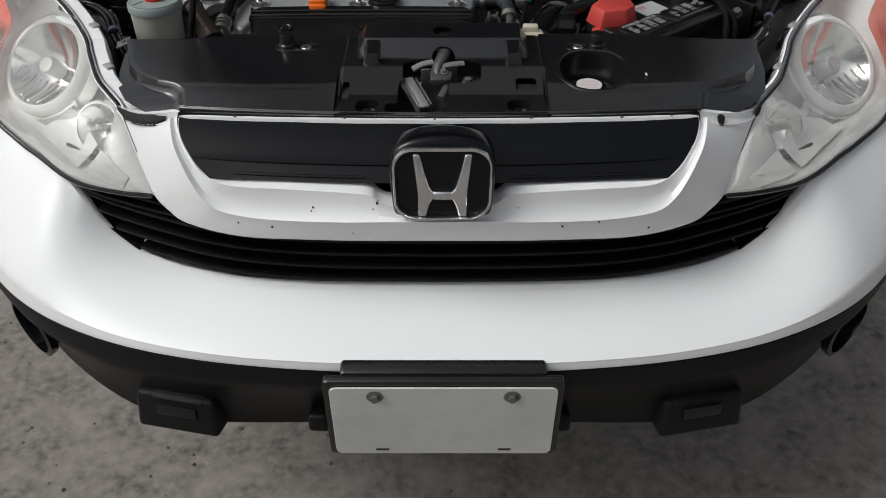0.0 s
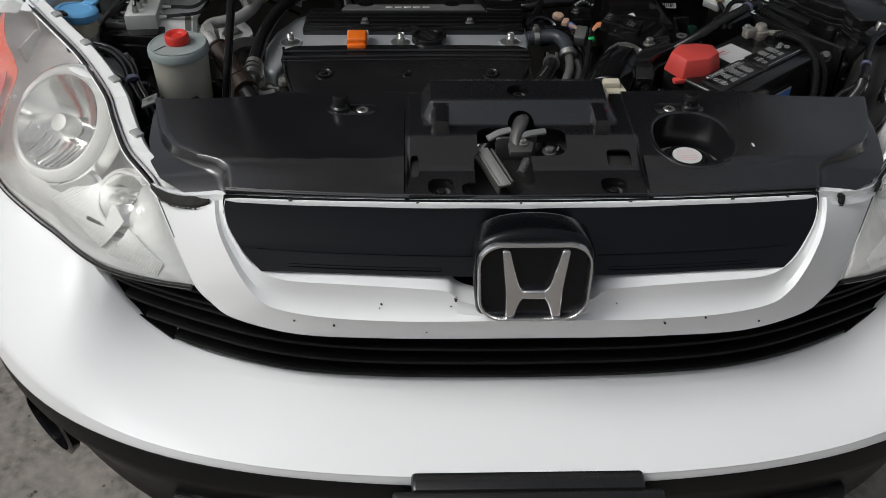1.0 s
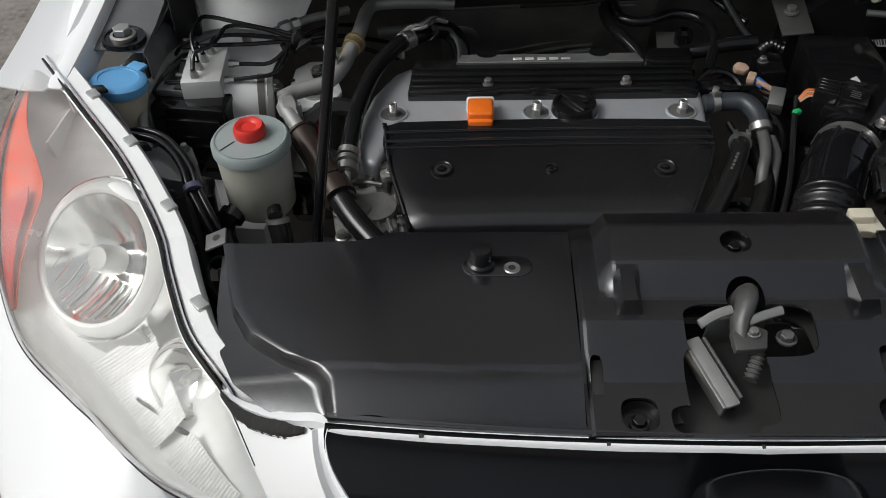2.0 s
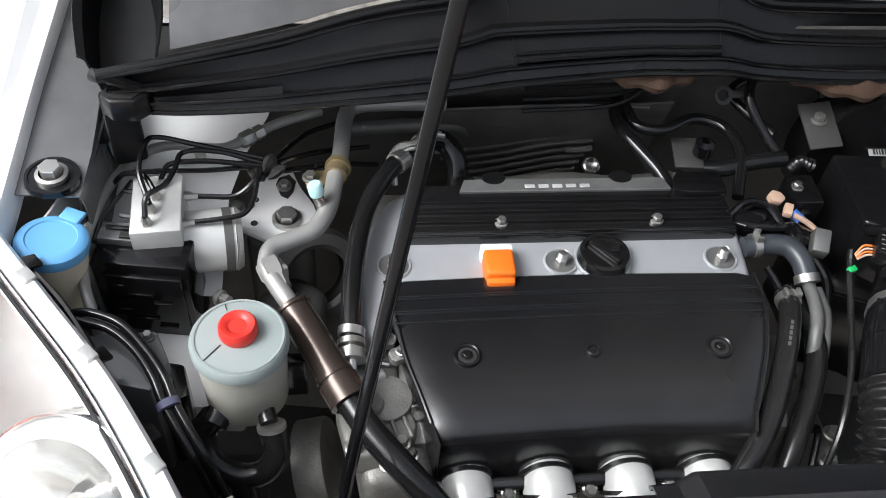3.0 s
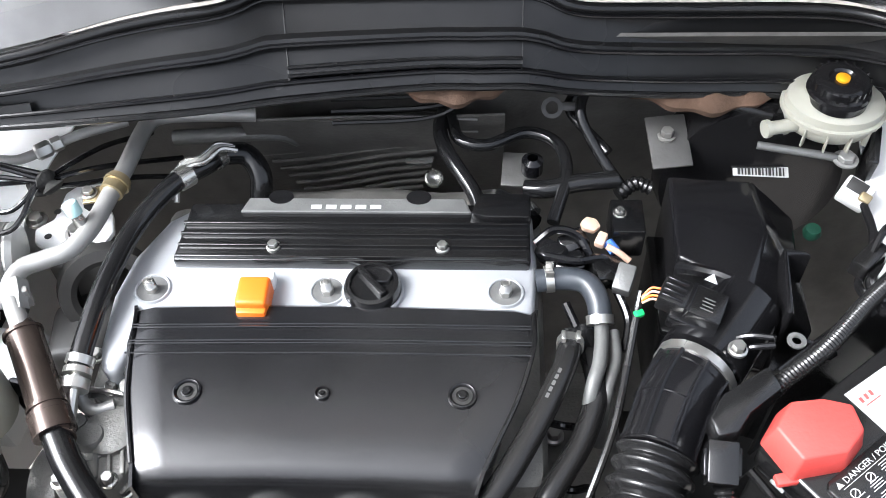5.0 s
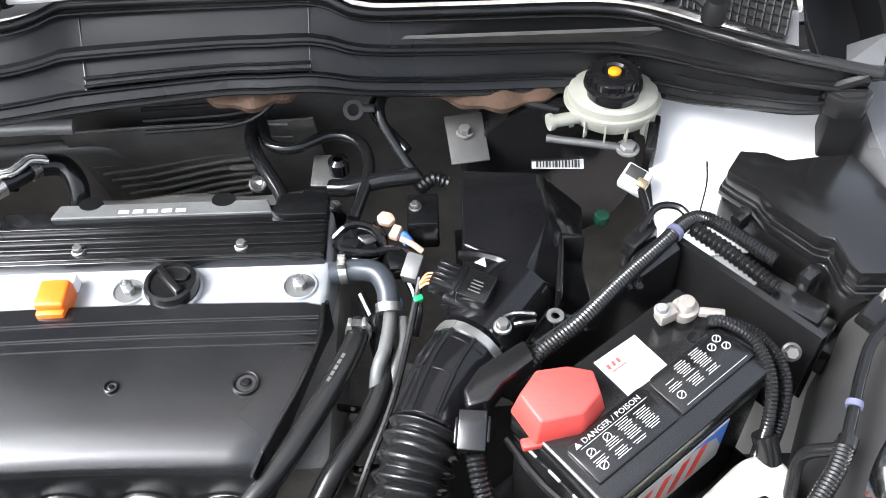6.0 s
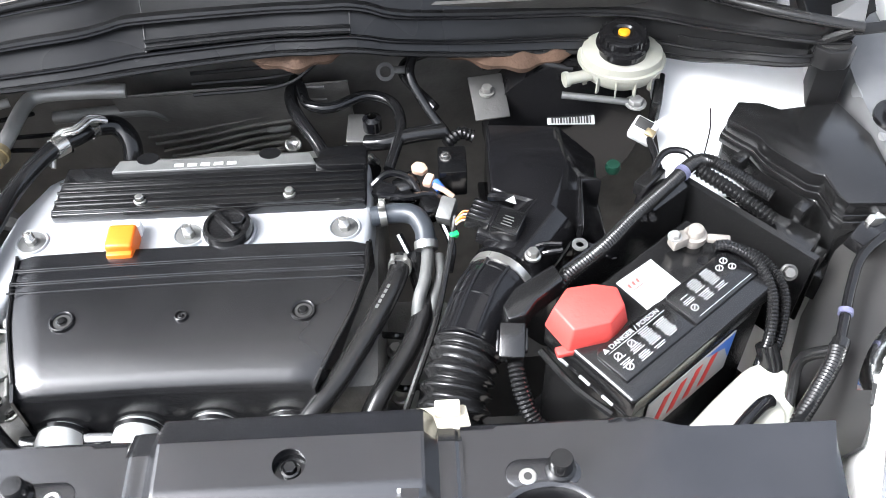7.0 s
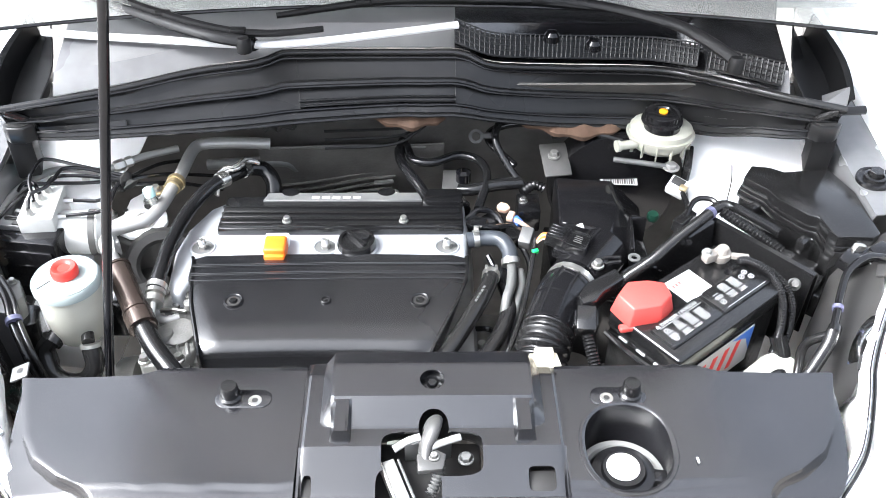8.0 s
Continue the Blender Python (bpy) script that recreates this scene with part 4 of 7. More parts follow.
def mid_height(x, y):
    """Long front slope, a flat band, then a raised plateau with two legs that run down over the band."""
    ax = abs(x - 0.005)
    z = 0.9520 + 0.0135 * slope(y, 1.2855, 1.336) - 0.0012 * slope(y, 1.2855, 1.283)
    plateau = 0.017 * slope(y, 1.359, 1.389) + 0.002 * slope(y, 1.389, 1.431)
    z += plateau * slope(ax, 0.120, 0.108)
    leg = slope(ax, 0.0862, 0.0890) * slope(ax, 0.1073, 0.1045) * slope(y, 1.3405, 1.3432)
    z += max(0.0, 0.0150 - plateau) * leg
    z -= 0.0015 * slope(ax, 0.1335, 0.1355)
    z -= 0.012 * slope(y, 1.433, 1.461)
    z -= 0.010 * slope(y, 1.461, 1.467)
    return z


mid_holes = [(0.004, 1.328, 0.053, 0.025, 5), (0.006, 1.358, 0.016, 0.018, 2.2), (-0.020, 1.276, 0.034, 0.036, 6), (-0.036, 1.246, 0.034, 0.014, 4), (-0.1235, 1.287, 0.005, 0.018, 4), (0.1165, 1.300, 0.014, 0.013, 5), (0.005, 1.410, 0.0135, 0.0135, 2), (-0.0935, 1.251, 0.0145, 0.0155, 3), (0.1035, 1.251, 0.0145, 0.0155, 3)]
part("cover_middle", sheet(spaced(-0.1345, 0.1445, 0.0028), spaced(1.231, 1.467, 0.0028), lambda x, y: (x, y, mid_height(x, y) + 0.004), mid_holes, 0.0025, 0.004), COVER, rad, "stepped black middle section", 9)
for x, y in ((-0.0935, 1.249), (0.1035, 1.249), (0.005, 1.410)):
    z = mid_height(x, y) - 0.006
    part("recess_cup", lathe([(0.0155, 0.009), (0.0145, 0.0), (0, -0.001)], at(x, y, z), 24), SATIN, rad)
    bolt("cover_bolt", (x, y, z), 0.0055, rad, SATIN, h=0.006)
for x, y, w, d in ((-0.1235, 1.287, 0.013, 0.038), (0.1165, 1.300, 0.030, 0.028)):
    part("slot_well", block((w, d, 0.02), at(x, y, 0.944), 0.001), DARK, rad)
skirt = [V(x, 1.2312 + 0.019 * (x / 0.333) ** 2, 0) for x in spaced(-0.336, 0.336, 0.012)]
part("front_skirt", grid([[p + V(0, 0.002, 0.9545) for p in skirt], [p + V(0, -0.0005, 0.9525) for p in skirt], [p + V(0, -0.0005, 0.930) for p in skirt]], 0.001), COVER, rad)
part("cover_backing", sheet(spaced(-0.30, 0.30, 0.008), spaced(1.250, 1.440, 0.008), lambda x, y: (x, y, 0.9425), [(0.000, 1.302, 0.062, 0.064, 5), (0.210, 1.334, 0.052, 0.060, 2.3)], 0.003), DARK, rad)
hole = cover_place(1)
rim = [hole(0.206 + 0.047 * math.copysign(abs(math.cos(a)) ** (2 / 2.3), math.cos(a)), 1.330 + 0.056 * math.copysign(abs(math.sin(a)) ** (2 / 2.3), math.sin(a))) for a in [2 * math.pi * k / 72 for k in range(73)]]
mid = V(0.210, 1.334, 0)


def rim_row(out, z):
    return [V(p[0], p[1], p[2] + z) + (V(p[0], p[1], 0) - mid).normalized() * out for p in rim]


part("opening_rim", grid([rim_row(0.0055, -0.001), rim_row(0.0045, 0.0012), rim_row(0.001, 0.0014), rim_row(-0.0015, 0.0), rim_row(-0.002, -0.012), rim_row(-0.004, -0.045), rim_row(-0.012, -0.060)]), COVER, rad, "rounded rim of the filler opening")
for s in (1, -1):
    part("side_backing", block((0.032, 0.11, 0.008), at(s * 0.428, 1.335, 0.900, 0, 0, -s * 20), 0.002), DARK, rad)
part("speck", block((0.002, 0.007, 0.001), at(0.278, 1.315, 0.9675, 0, 0, 5), 0), PAPER, rad, "fleck of white paint")

# radiator filler seen through the round opening
fill = thing("radiator_filler", (0.2, 1.33, 0.90), "radiator filler neck with pressure cap and pale sticker", "radiator cap")
part("neck_well", lathe([(0.052, 0.0), (0, -0.001)], at(0.210, 1.332, 0.907), 36), DARK, fill)
part("neck_flange", lathe([(0.046, 0.0), (0.047, 0.004), (0.040, 0.006), (0.036, 0.0)], at(0.205, 1.323, 0.926), 40), PIPE, fill, "pale metal filler flange")
part("flange_wall", lathe([(0.046, 0.0), (0.040, -0.02)], at(0.205, 1.323, 0.926), 40), DARK, fill)
part("cap", lathe([(0.036, 0), (0.037, 0.006), (0.033, 0.012), (0.024, 0.014), (0.022, 0.018), (0, 0.0185)], at(0.205, 1.320, 0.930), 32), GLOSS, fill, "black pressure cap")
for s in (1, -1):
    part("cap_ear", block((0.020, 0.016, 0.007), at(0.205 + s * 0.036, 1.320 - s * 0.004, 0.938, 0, 0, -8), 0.002), GLOSS, fill)
sticker = part("sticker", lathe([(0, 0.0), (0.0175, 0.0), (0.0175, 0.0008), (0, 0.0009)], at(0.204, 1.321, 0.9487), 32), PAPER, fill, "round white sticker with pink print")
for k in range(5):
    w = (0.019, 0.024, 0.025, 0.023, 0.017)[k]
    part("print_line", block((w, 0.0012, 0.0003), at(0.204, 1.330 - 0.0047 * k, 0.9497), 0), PINK, sticker)

# bonnet latch
latch = thing("bonnet_latch", (0.0, 1.31, 0.93), "greasy steel bonnet latch in its recess", "latch")
part("recess", block((0.125, 0.150, 0.02), at(-0.005, 1.298, 0.915), 0.004), DARK, latch)
LP = at(-0.030, 1.296, 0.950, 10, 0, 22)
part("latch_plate", block((0.013, 0.066, 0.004), LP, 0.0012), PIPE, latch, "pale worn steel striker plate")
part("plate_flange", block((0.0035, 0.066, 0.014), LP @ at(-0.008, 0, -0.004), 0.001), STEEL, latch)
part("plate_flange", block((0.003, 0.060, 0.020), LP @ at(0.011, 0.002, -0.010), 0.001), DULL, latch)
part("back_plate", block((0.050, 0.004, 0.040), at(0.000, 1.350, 0.940, 8, 0, 4), 0.0015), DULL, latch)
part("release_lever", tube([(-0.036, 1.333, 0.966), (-0.022, 1.340, 0.970), (-0.008, 1.345, 0.971)], 0.0042, 8, 12, flat=0.6), PIPE, latch, "worn lever end")
part("release_lever", tube([(-0.004, 1.330, 0.968), (0.012, 1.337, 0.970), (0.034, 1.347, 0.968)], 0.0040, 8, 14, flat=0.6), PIPE, latch)
part("hook", tube([(0.004, 1.368, 0.955), (0.006, 1.362, 0.972), (0.004, 1.350, 0.974), (-0.003, 1.334, 0.966), (-0.004, 1.318, 0.955)], lambda f: 0.0125 - 0.005 * f, 14, 20, flat=0.7), GREYMETAL, latch, "greasy hook")
part("claw", prism([(-0.016, -0.010), (0.010, -0.014), (0.018, 0.002), (0.006, 0.012), (-0.004, 0.006), (-0.012, 0.010)], -0.004, 0.005, 0.002, 2, at(0.002, 1.322, 0.960, 10, 0, 15)), GREYMETAL, latch, "grimy latch claw")
part("spring", corrugated([(0.012, 1.330, 0.955), (0.010, 1.312, 0.948), (0.002, 1.296, 0.940)], 0.0050, 0.0036, 0.0014), DULL, latch)
bolt("latch_bolt", (0.040, 1.336, 0.944), 0.006, latch, DULL, h=0.007)
bolt("latch_bolt", (0.006, 1.324, 0.965), 0.004, latch, CAST, h=0.005)


# ---- engine ----
engine = thing("engine", (-0.14, 1.75, 0.4), "four-cylinder engine with silver cam cover and black plastic covers", "engine")
part("block", block((0.42, 0.34, 0.42), at(-0.14, 1.74, 0.63), 0.02), CAST, engine, "dirty cast alloy engine block")
VC = [(0.058, 1.735), (0.062, 1.79), (0.058, 1.865), (-0.295, 1.872), (-0.325, 1.850), (-0.350, 1.80), (-0.360, 1.75), (-0.357, 1.69), (-0.350, 1.664), (-0.334, 1.660), (-0.322, 1.70), (-0.30, 1.72), (0.05, 1.72)]
part("cam_cover", prism(VC, 0.80, 0.880, 0.008, 3), ALU, engine, "silver painted cam cover")
# rear black cover with four ribs
part("rear_cover", prism([(-0.305, 1.785), (0.055, 1.785), (0.055, 1.862), (-0.300, 1.862)], 0.876, 0.893, 0.004, 2), SATIN, engine, "ribbed black plastic coil cover")
for y in (1.7885, 1.8030, 1.8175, 1.8320):
    part("rib", block((0.354, 0.0032, 0.0055), at(-0.125, y, 0.8945), 0.0012), SATIN, engine)
part("badge_strip", prism([(-0.245, 1.847), (-0.005, 1.847), (-0.012, 1.866), (-0.238, 1.866)], 0.890, 0.8965, 0.001, 1), DULL, engine, "brushed grey nameplate strip with plain raised bars")
for k in range(5):
    part("raised_bar", block((0.0115, 0.0055, 0.0012), at(-0.166 + 0.0155 * k, 1.8535, 0.8968), 0.0005, 1), ALLOY, engine)
for x in (-0.205, -0.060):
    part("strip_notch", lathe([(0, 0.0), (0.013, 0.0), (0.0135, -0.004)], at(x, 1.867, 0.8970) @ Matrix.Diagonal((1, 0.75, 1, 1)), 20), SATIN, engine)
    bolt("notch_bolt", (x, 1.872, 0.884), 0.006, engine, DULL)
part("cover_corner", prism([(0.000, 1.862), (-0.006, 1.842), (0.010, 1.836), (0.056, 1.836), (0.056, 1.870), (0.004, 1.870)], 0.885, 0.902, 0.004, 2), SATIN, engine)
for x in (-0.204, -0.033):
    bolt("cover_bolt", (x, 1.802, 0.893), 0.005, engine, STEEL)
for x in (-0.321, -0.145, 0.030):
    well = lathe([(0.0155, 0.0008), (0.0162, 0.0024), (0.0176, 0.0026), (0.0190, 0.0), (0.0190, -0.002)], at(x, 1.757, 0.880), 32)
    part("bolt_well", well, ALU, engine)
    # flat darker disc gives the pocket its shade by colour
    part("well_shade", lathe([(0, 0.0008), (0.0157, 0.0008)], at(x, 1.757, 0.880), 24), DULL, engine)
    for k in range(4):
        part("stud_thread", lathe([(0.0048, 0.0), (0.0056, 0.001), (0.0048, 0.002)], at(x, 1.756, 0.888 + 0.0024 * k), 12), STEEL, engine)
    part("stud_nut", lathe([(0.0065, 0), (0.0065, 0.007), (0.004, 0.009), (0.0035, 0.016), (0, 0.017)], at(x, 1.756, 0.8805), 6), STEEL, engine)
part("cap_seat", lathe([(0.0285, 0.0), (0.031, 0.0), (0.031, 0.004), (0.0285, 0.005)], at(-0.100, 1.757, 0.880), 32), ALU, engine)
cap = lathe([(0.0, 0.013), (0.021, 0.013), (0.022, 0.016), (0.026, 0.015), (0.028, 0.010), (0.028, 0.0), (0, 0)], at(-0.100, 1.757, 0.880), 32)
oil = part("oil_cap", cap, SATIN, engine, "round black oil filler cap")
part("grip", block((0.040, 0.008, 0.007), at(-0.100, 1.757, 0.896, 0, 0, -50), 0.002), SATIN, oil)
part("grip_wing", prism([(-0.004, 0.003), (0.018, 0.014), (0.014, 0.003)], 0, 0.004, 0.001, 1, at(-0.098, 1.754, 0.893)), SATIN, oil)
coil = part("orange_cover", block((0.031, 0.034, 0.026), at(-0.214, 1.742, 0.890), 0.004, 3), ORANGE, engine, "bright orange plastic plug cover")
part("latch_step", block((0.029, 0.018, 0.014), at(-0.214, 1.728, 0.888), 0.003, 2), ORANGE, coil)
part("clear_back", block((0.034, 0.014, 0.018), at(-0.214, 1.764, 0.888), 0.003, 2), INNER, coil)
# front black cover
fc = bmesh.new()
cov = []
for y, z, x0, x1 in ((1.735, 0.862, -0.329, 0.057), (1.733, 0.884, -0.330, 0.058), (1.728, 0.889, -0.330, 0.058), (1.690, 0.890, -0.329, 0.057), (1.64, 0.890, -0.317, 0.043), (1.60, 0.888, -0.306, 0.026), (1.57, 0.884, -0.297, 0.012), (1.556, 0.878, -0.292, 0.005), (1.550, 0.868, -0.290, 0.003), (1.548, 0.80, -0.289, 0.002)):
    cov.append([V(x0 + (x1 - x0) * k / 20, y + 0.004 * math.sin(math.pi * k / 20), z - (0.006 if k in (0, 20) else 0)) for k in range(21)])
grid(cov, 0.003, fc)
part("front_cover", fc, ENGINECOVER, engine, "large black plastic intake cover")
for s, x0, x1 in ((0, -0.330, -0.290), (1, 0.058, 0.003)):
    skirt = grid([[V(x0 + (x1 - x0) * f, 1.735 - 0.187 * f, 0.884 - 0.004 * f - d) for f in (0, 0.25, 0.5, 0.75, 1)] for d in (0.0, 0.03, 0.08)], 0.003)
    part("cover_skirt", skirt, ENGINECOVER, engine)
for y in (1.711, 1.708, 1.693, 1.690, 1.679):
    part("line_rib", tube([(-0.3255, y - 0.003, 0.8906), (-0.13, y, 0.8912), (0.0535, y, 0.8906)], 0.0010, 6, 24), SATIN, engine)
for x in (-0.3285, 0.0565):
    pts = [(x, 1.729, 0.8855), (x * 0.985, 1.69, 0.886)] + ([(-0.316, 1.64, 0.886), (-0.305, 1.60, 0.884), (-0.2965, 1.57, 0.880)] if x < 0 else [(0.042, 1.64, 0.886), (0.025, 1.60, 0.884), (0.0115, 1.57, 0.880)])
    part("edge_bead", tube(pts, 0.0024, 8, 30), SATIN, engine)
for x in (-0.258, -0.009, -0.135):
    r = 0.0115 if x != -0.135 else 0.006
    part("screw_recess", lathe([(0, 0.0012), (r * 0.82, 0.0012), (r * 0.9, 0.0035), (r, 0.0042), (r * 1.12, 0.0038), (r * 1.2, 0)], at(x, 1.636, 0.8885), 28), GLOSS, engine)
    part("recess_floor", lathe([(0, 0.0016), (r * 0.80, 0.0016)], at(x, 1.636, 0.8885), 20), DARK, engine)
    bolt("cover_screw", (x, 1.636, 0.8902), r * 0.34, engine, SATIN, h=0.003)
for k in range(4):
    x = -0.262 + 0.078 * k
    run = tube([(x, 1.56, 0.80), (x, 1.535, 0.815), (x, 1.50, 0.79), (x, 1.48, 0.70)], 0.025, 20, 24)
    part("intake_runner", run, ALLOY, engine, "bright alloy intake runner")
    for a0, a1, rr in ((0.546, 0.541, 0.0305), (0.531, 0.5275, 0.0285), (0.521, 0.517, 0.0285)):
        part("runner_clamp", tube([(x, 1 + a0, 0.812 - 0.3 * abs(a0 - 0.535)), (x, 1 + a1, 0.811 - 0.3 * abs(a1 - 0.535))], rr, 22, 3), SATIN, engine, "black rubber runner seal")
    bolt("runner_bolt", (x + 0.039, 1.532, 0.812), 0.005, engine, STEEL, up=(0, -0.5, 0.8), h=0.010)
part("runner_flange", block((0.32, 0.014, 0.045), at(-0.145, 1.545, 0.800, 20, 0, 0), 0.004), SATIN, engine, "black intake flange")

# ---- power steering reservoir ----
ps = thing("steering_fluid_reservoir", (-0.465, 1.63, 0.84), "cloudy plastic power steering reservoir with red cap", "reservoir")
part("tank", lathe([(0, 0), (0.034, 0), (0.038, 0.006), (0.040, 0.06), (0.041, 0.085), (0, 0.085)], at(-0.465, 1.628, 0.848), 36), TANK, ps, "cloudy white plastic tank")
part("lid", lathe([(0.040, 0), (0.0435, 0.001), (0.0435, 0.010), (0.041, 0.0135), (0, 0.015)], at(-0.465, 1.628, 0.930), 36), TANKLID, ps, "grey-green plastic lid")
part("red_cap", lathe([(0.0165, 0), (0.0175, 0.003), (0.0172, 0.011), (0.015, 0.014), (0.011, 0.0135), (0.008, 0.011), (0, 0.011)], at(-0.465, 1.631, 0.944), 28), RED, ps, "red screw cap")

part("lid_seam", tube([(-0.494, 1.602, 0.9442), (-0.480, 1.618, 0.9452)], 0.0005, 4, 3), DARK, ps)
part("lid_seam", tube([(-0.480, 1.667, 0.9435), (-0.477, 1.656, 0.9448)], 0.0005, 4, 3), DARK, ps)
part("lid_ring", lathe([(0.0395, 0.0140), (0.0400, 0.0147), (0.0385, 0.0147), (0.0380, 0.0144)], at(-0.465, 1.628, 0.930), 36), TANKLID, ps)
part("outlet_neck", tube([(-0.447, 1.600, 0.868), (-0.443, 1.587, 0.8645)], 0.0085, 14, 4), RUBBER, ps)
part("outlet_neck", tube([(-0.488, 1.604, 0.860), (-0.494, 1.592, 0.856)], 0.0125, 14, 4), RUBBER, ps)
part("bracket", block((0.03, 0.012, 0.06), at(-0.425, 1.655, 0.84), 0.003), SATIN, ps)


# ---- pipes and hoses beside the engine ----
def hose_thing(name, pts, r, mat, label, category="hose", n=0, seg=12, part_name="tubing"):
    t = thing(name, pts[0], label, category)
    part(part_name, tube(pts, r, seg, n or 8 * len(pts)), mat, t)
    return t


def band(t, p, q, r, mat=None, name="clamp", label=""):
    return part(name, tube([p, q], r, 18, 3), mat or STEEL, t, label)


ac = hose_thing("refrigerant_pipe", [(-0.25, 1.985, 0.905), (-0.30, 1.978, 0.912), (-0.350, 1.972, 0.914), (-0.366, 1.955, 0.914), (-0.373, 1.891, 0.914), (-0.378, 1.863, 0.914), (-0.386, 1.812, 0.914),
                                 (-0.401, 1.781, 0.913), (-0.423, 1.769, 0.912), (-0.443, 1.757, 0.912), (-0.447, 1.735, 0.911), (-0.438, 1.715, 0.909), (-0.424, 1.692, 0.905)],
                0.0095, PIPE, "dull grey aluminium refrigerant pipe with bends", "pipe", 70)
band(ac, (-0.375, 1.876, 0.914), (-0.379, 1.856, 0.914), 0.0125, BRASS, "valve_collar", "brass-coloured collar")
band(ac, (-0.3755, 1.871, 0.914), (-0.3765, 1.867, 0.914), 0.0145, BRASS, "collar_ring")
part("pipe_bracket", block((0.028, 0.022, 0.003), at(-0.398, 1.861, 0.905, 0, 0, 10), 0.001), BRASS, ac, "yellow zinc bracket")
bolt("bracket_bolt", (-0.406, 1.861, 0.906), 0.006, ac, STEEL)
port = part("service_port", tube([(-0.392, 1.806, 0.914), (-0.399, 1.812, 0.936)], 0.006, 12, 4), STEEL, ac)
part("port_cap", lathe([(0.0075, 0), (0.008, 0.002), (0.008, 0.012), (0.0065, 0.014), (0, 0.0145)], along((-0.3975, 1.811, 0.932), (-0.402, 1.815, 0.952)), 18), CYAN, port, "pale cyan dust cap")
part("flare_nut", lathe([(0.013, 0), (0.014, 0.004), (0.014, 0.018), (0.011, 0.022), (0.011, 0.034)], along((-0.446, 1.740, 0.910), (-0.430, 1.703, 0.905)), 6), PIPE, ac)
part("pipe_clip", block((0.022, 0.008, 0.024), at(-0.437, 1.726, 0.905, 0, 0, 25), 0.002), PIPE, ac)
can = thing("hose_muffler", (-0.42, 1.68, 0.88), "brown anodised muffler sleeve joined to a rubber hose", "muffler")
part("sleeve", tube([(-0.424, 1.692, 0.905), (-0.419, 1.684, 0.903), (-0.372, 1.600, 0.885), (-0.369, 1.594, 0.884)], lambda f: 0.017 if 0.06 < f < 0.99 else 0.013, 20, 40), BRONZE, can)
for f, r in ((0.04, 0.0185), (0.74, 0.0185), (0.80, 0.0195), (0.97, 0.0195)):
    a, b = V(-0.424, 1.692, 0.905), V(-0.369, 1.594, 0.884)
    band(can, a.lerp(b, f), a.lerp(b, f + 0.03), r, BRONZE, "crimp_ring")
part("collar", tube([V(-0.424, 1.692, 0.905).lerp(V(-0.369, 1.594, 0.884), 0.83), V(-0.369, 1.594, 0.884)], 0.0192, 20, 5), BRONZE, can)
part("rubber_tail", tube([(-0.369, 1.594, 0.884), (-0.350, 1.565, 0.876), (-0.318, 1.528, 0.864), (-0.28, 1.49, 0.84), (-0.25, 1.46, 0.80)], 0.0135, 16, 30), RUBBER, can)

black = hose_thing("refrigerant_hose", [(-0.277, 1.927, 0.900), (-0.290, 1.905, 0.905), (-0.318, 1.872, 0.910), (-0.346, 1.820, 0.905), (-0.361, 1.750, 0.900), (-0.366, 1.69, 0.893), (-0.367, 1.662, 0.888)],
                   0.0105, RUBBER, "black rubber refrigerant hose arching past the cam cover", "hose", 60, 16)
for p, q in (((-0.366, 1.672, 0.889), (-0.367, 1.664, 0.887)), ((-0.367, 1.660, 0.886), (-0.367, 1.654, 0.885)), ((-0.367, 1.650, 0.884), (-0.367, 1.640, 0.882))):
    band(black, p, q, 0.0135, STEEL, "crimp", "bright crimped ferrule")
part("end_pipe", tube([(-0.367, 1.665, 0.888), (-0.367, 1.635, 0.880), (-0.366, 1.60, 0.86), (-0.36, 1.58, 0.83)], 0.0055, 10, 16), STEEL, black)
band(black, (-0.304, 1.889, 0.908), (-0.314, 1.877, 0.910), 0.0125, STEEL, "hose_clip", "bright clip ring")
band(black, (-0.279, 1.923, 0.901), (-0.284, 1.914, 0.903), 0.0125, STEEL, "hose_clip")
STAY = [(-0.3215, 1.866, 0.896), (-0.3205, 1.886, 0.908), (-0.309, 1.898, 0.918), (-0.294, 1.900, 0.921), (-0.287, 1.909, 0.921), (-0.279, 1.921, 0.920), (-0.264, 1.925, 0.914)]
for k in range(3):
    part("clip_stay", tube([V(*p) + V(0.0035 * k, -0.0042 * k, 0.0006 * k) for p in STAY], 0.0026, 8, 40, flat=1.2), STEEL if k != 1 else PIPE, black, "folded bright steel hose stay")
part("far_end", tube([(-0.277, 1.927, 0.900), (-0.255, 1.935, 0.89), (-0.240, 1.92, 0.875), (-0.24, 1.90, 0.85)], 0.0125, 14, 20), RUBBER, black)

# ---- engine mount ----
mount = thing("engine_mount", (-0.43, 1.81, 0.80), "white painted engine mount plate on a grey casting", "engine mount")
mp = [(-0.4887, 1.8626), (-0.4715, 1.8782), (-0.4698, 1.917), (-0.4518, 1.9365), (-0.43, 1.9379), (-0.4204, 1.9103), (-0.405, 1.8825), (-0.3985, 1.8606), (-0.4112, 1.8273), (-0.4492, 1.823), (-0.4837, 1.8438)]
part("plate", prism(mp, 0.838, 0.846, 0.003, 2), INNER, mount)
part("casting", prism([(-0.432 + (x + 0.432) * 0.86, 1.852 + (y - 1.868) * 0.8) for x, y in mp], 0.70, 0.836, 0.010, 3), GREYMETAL, mount)
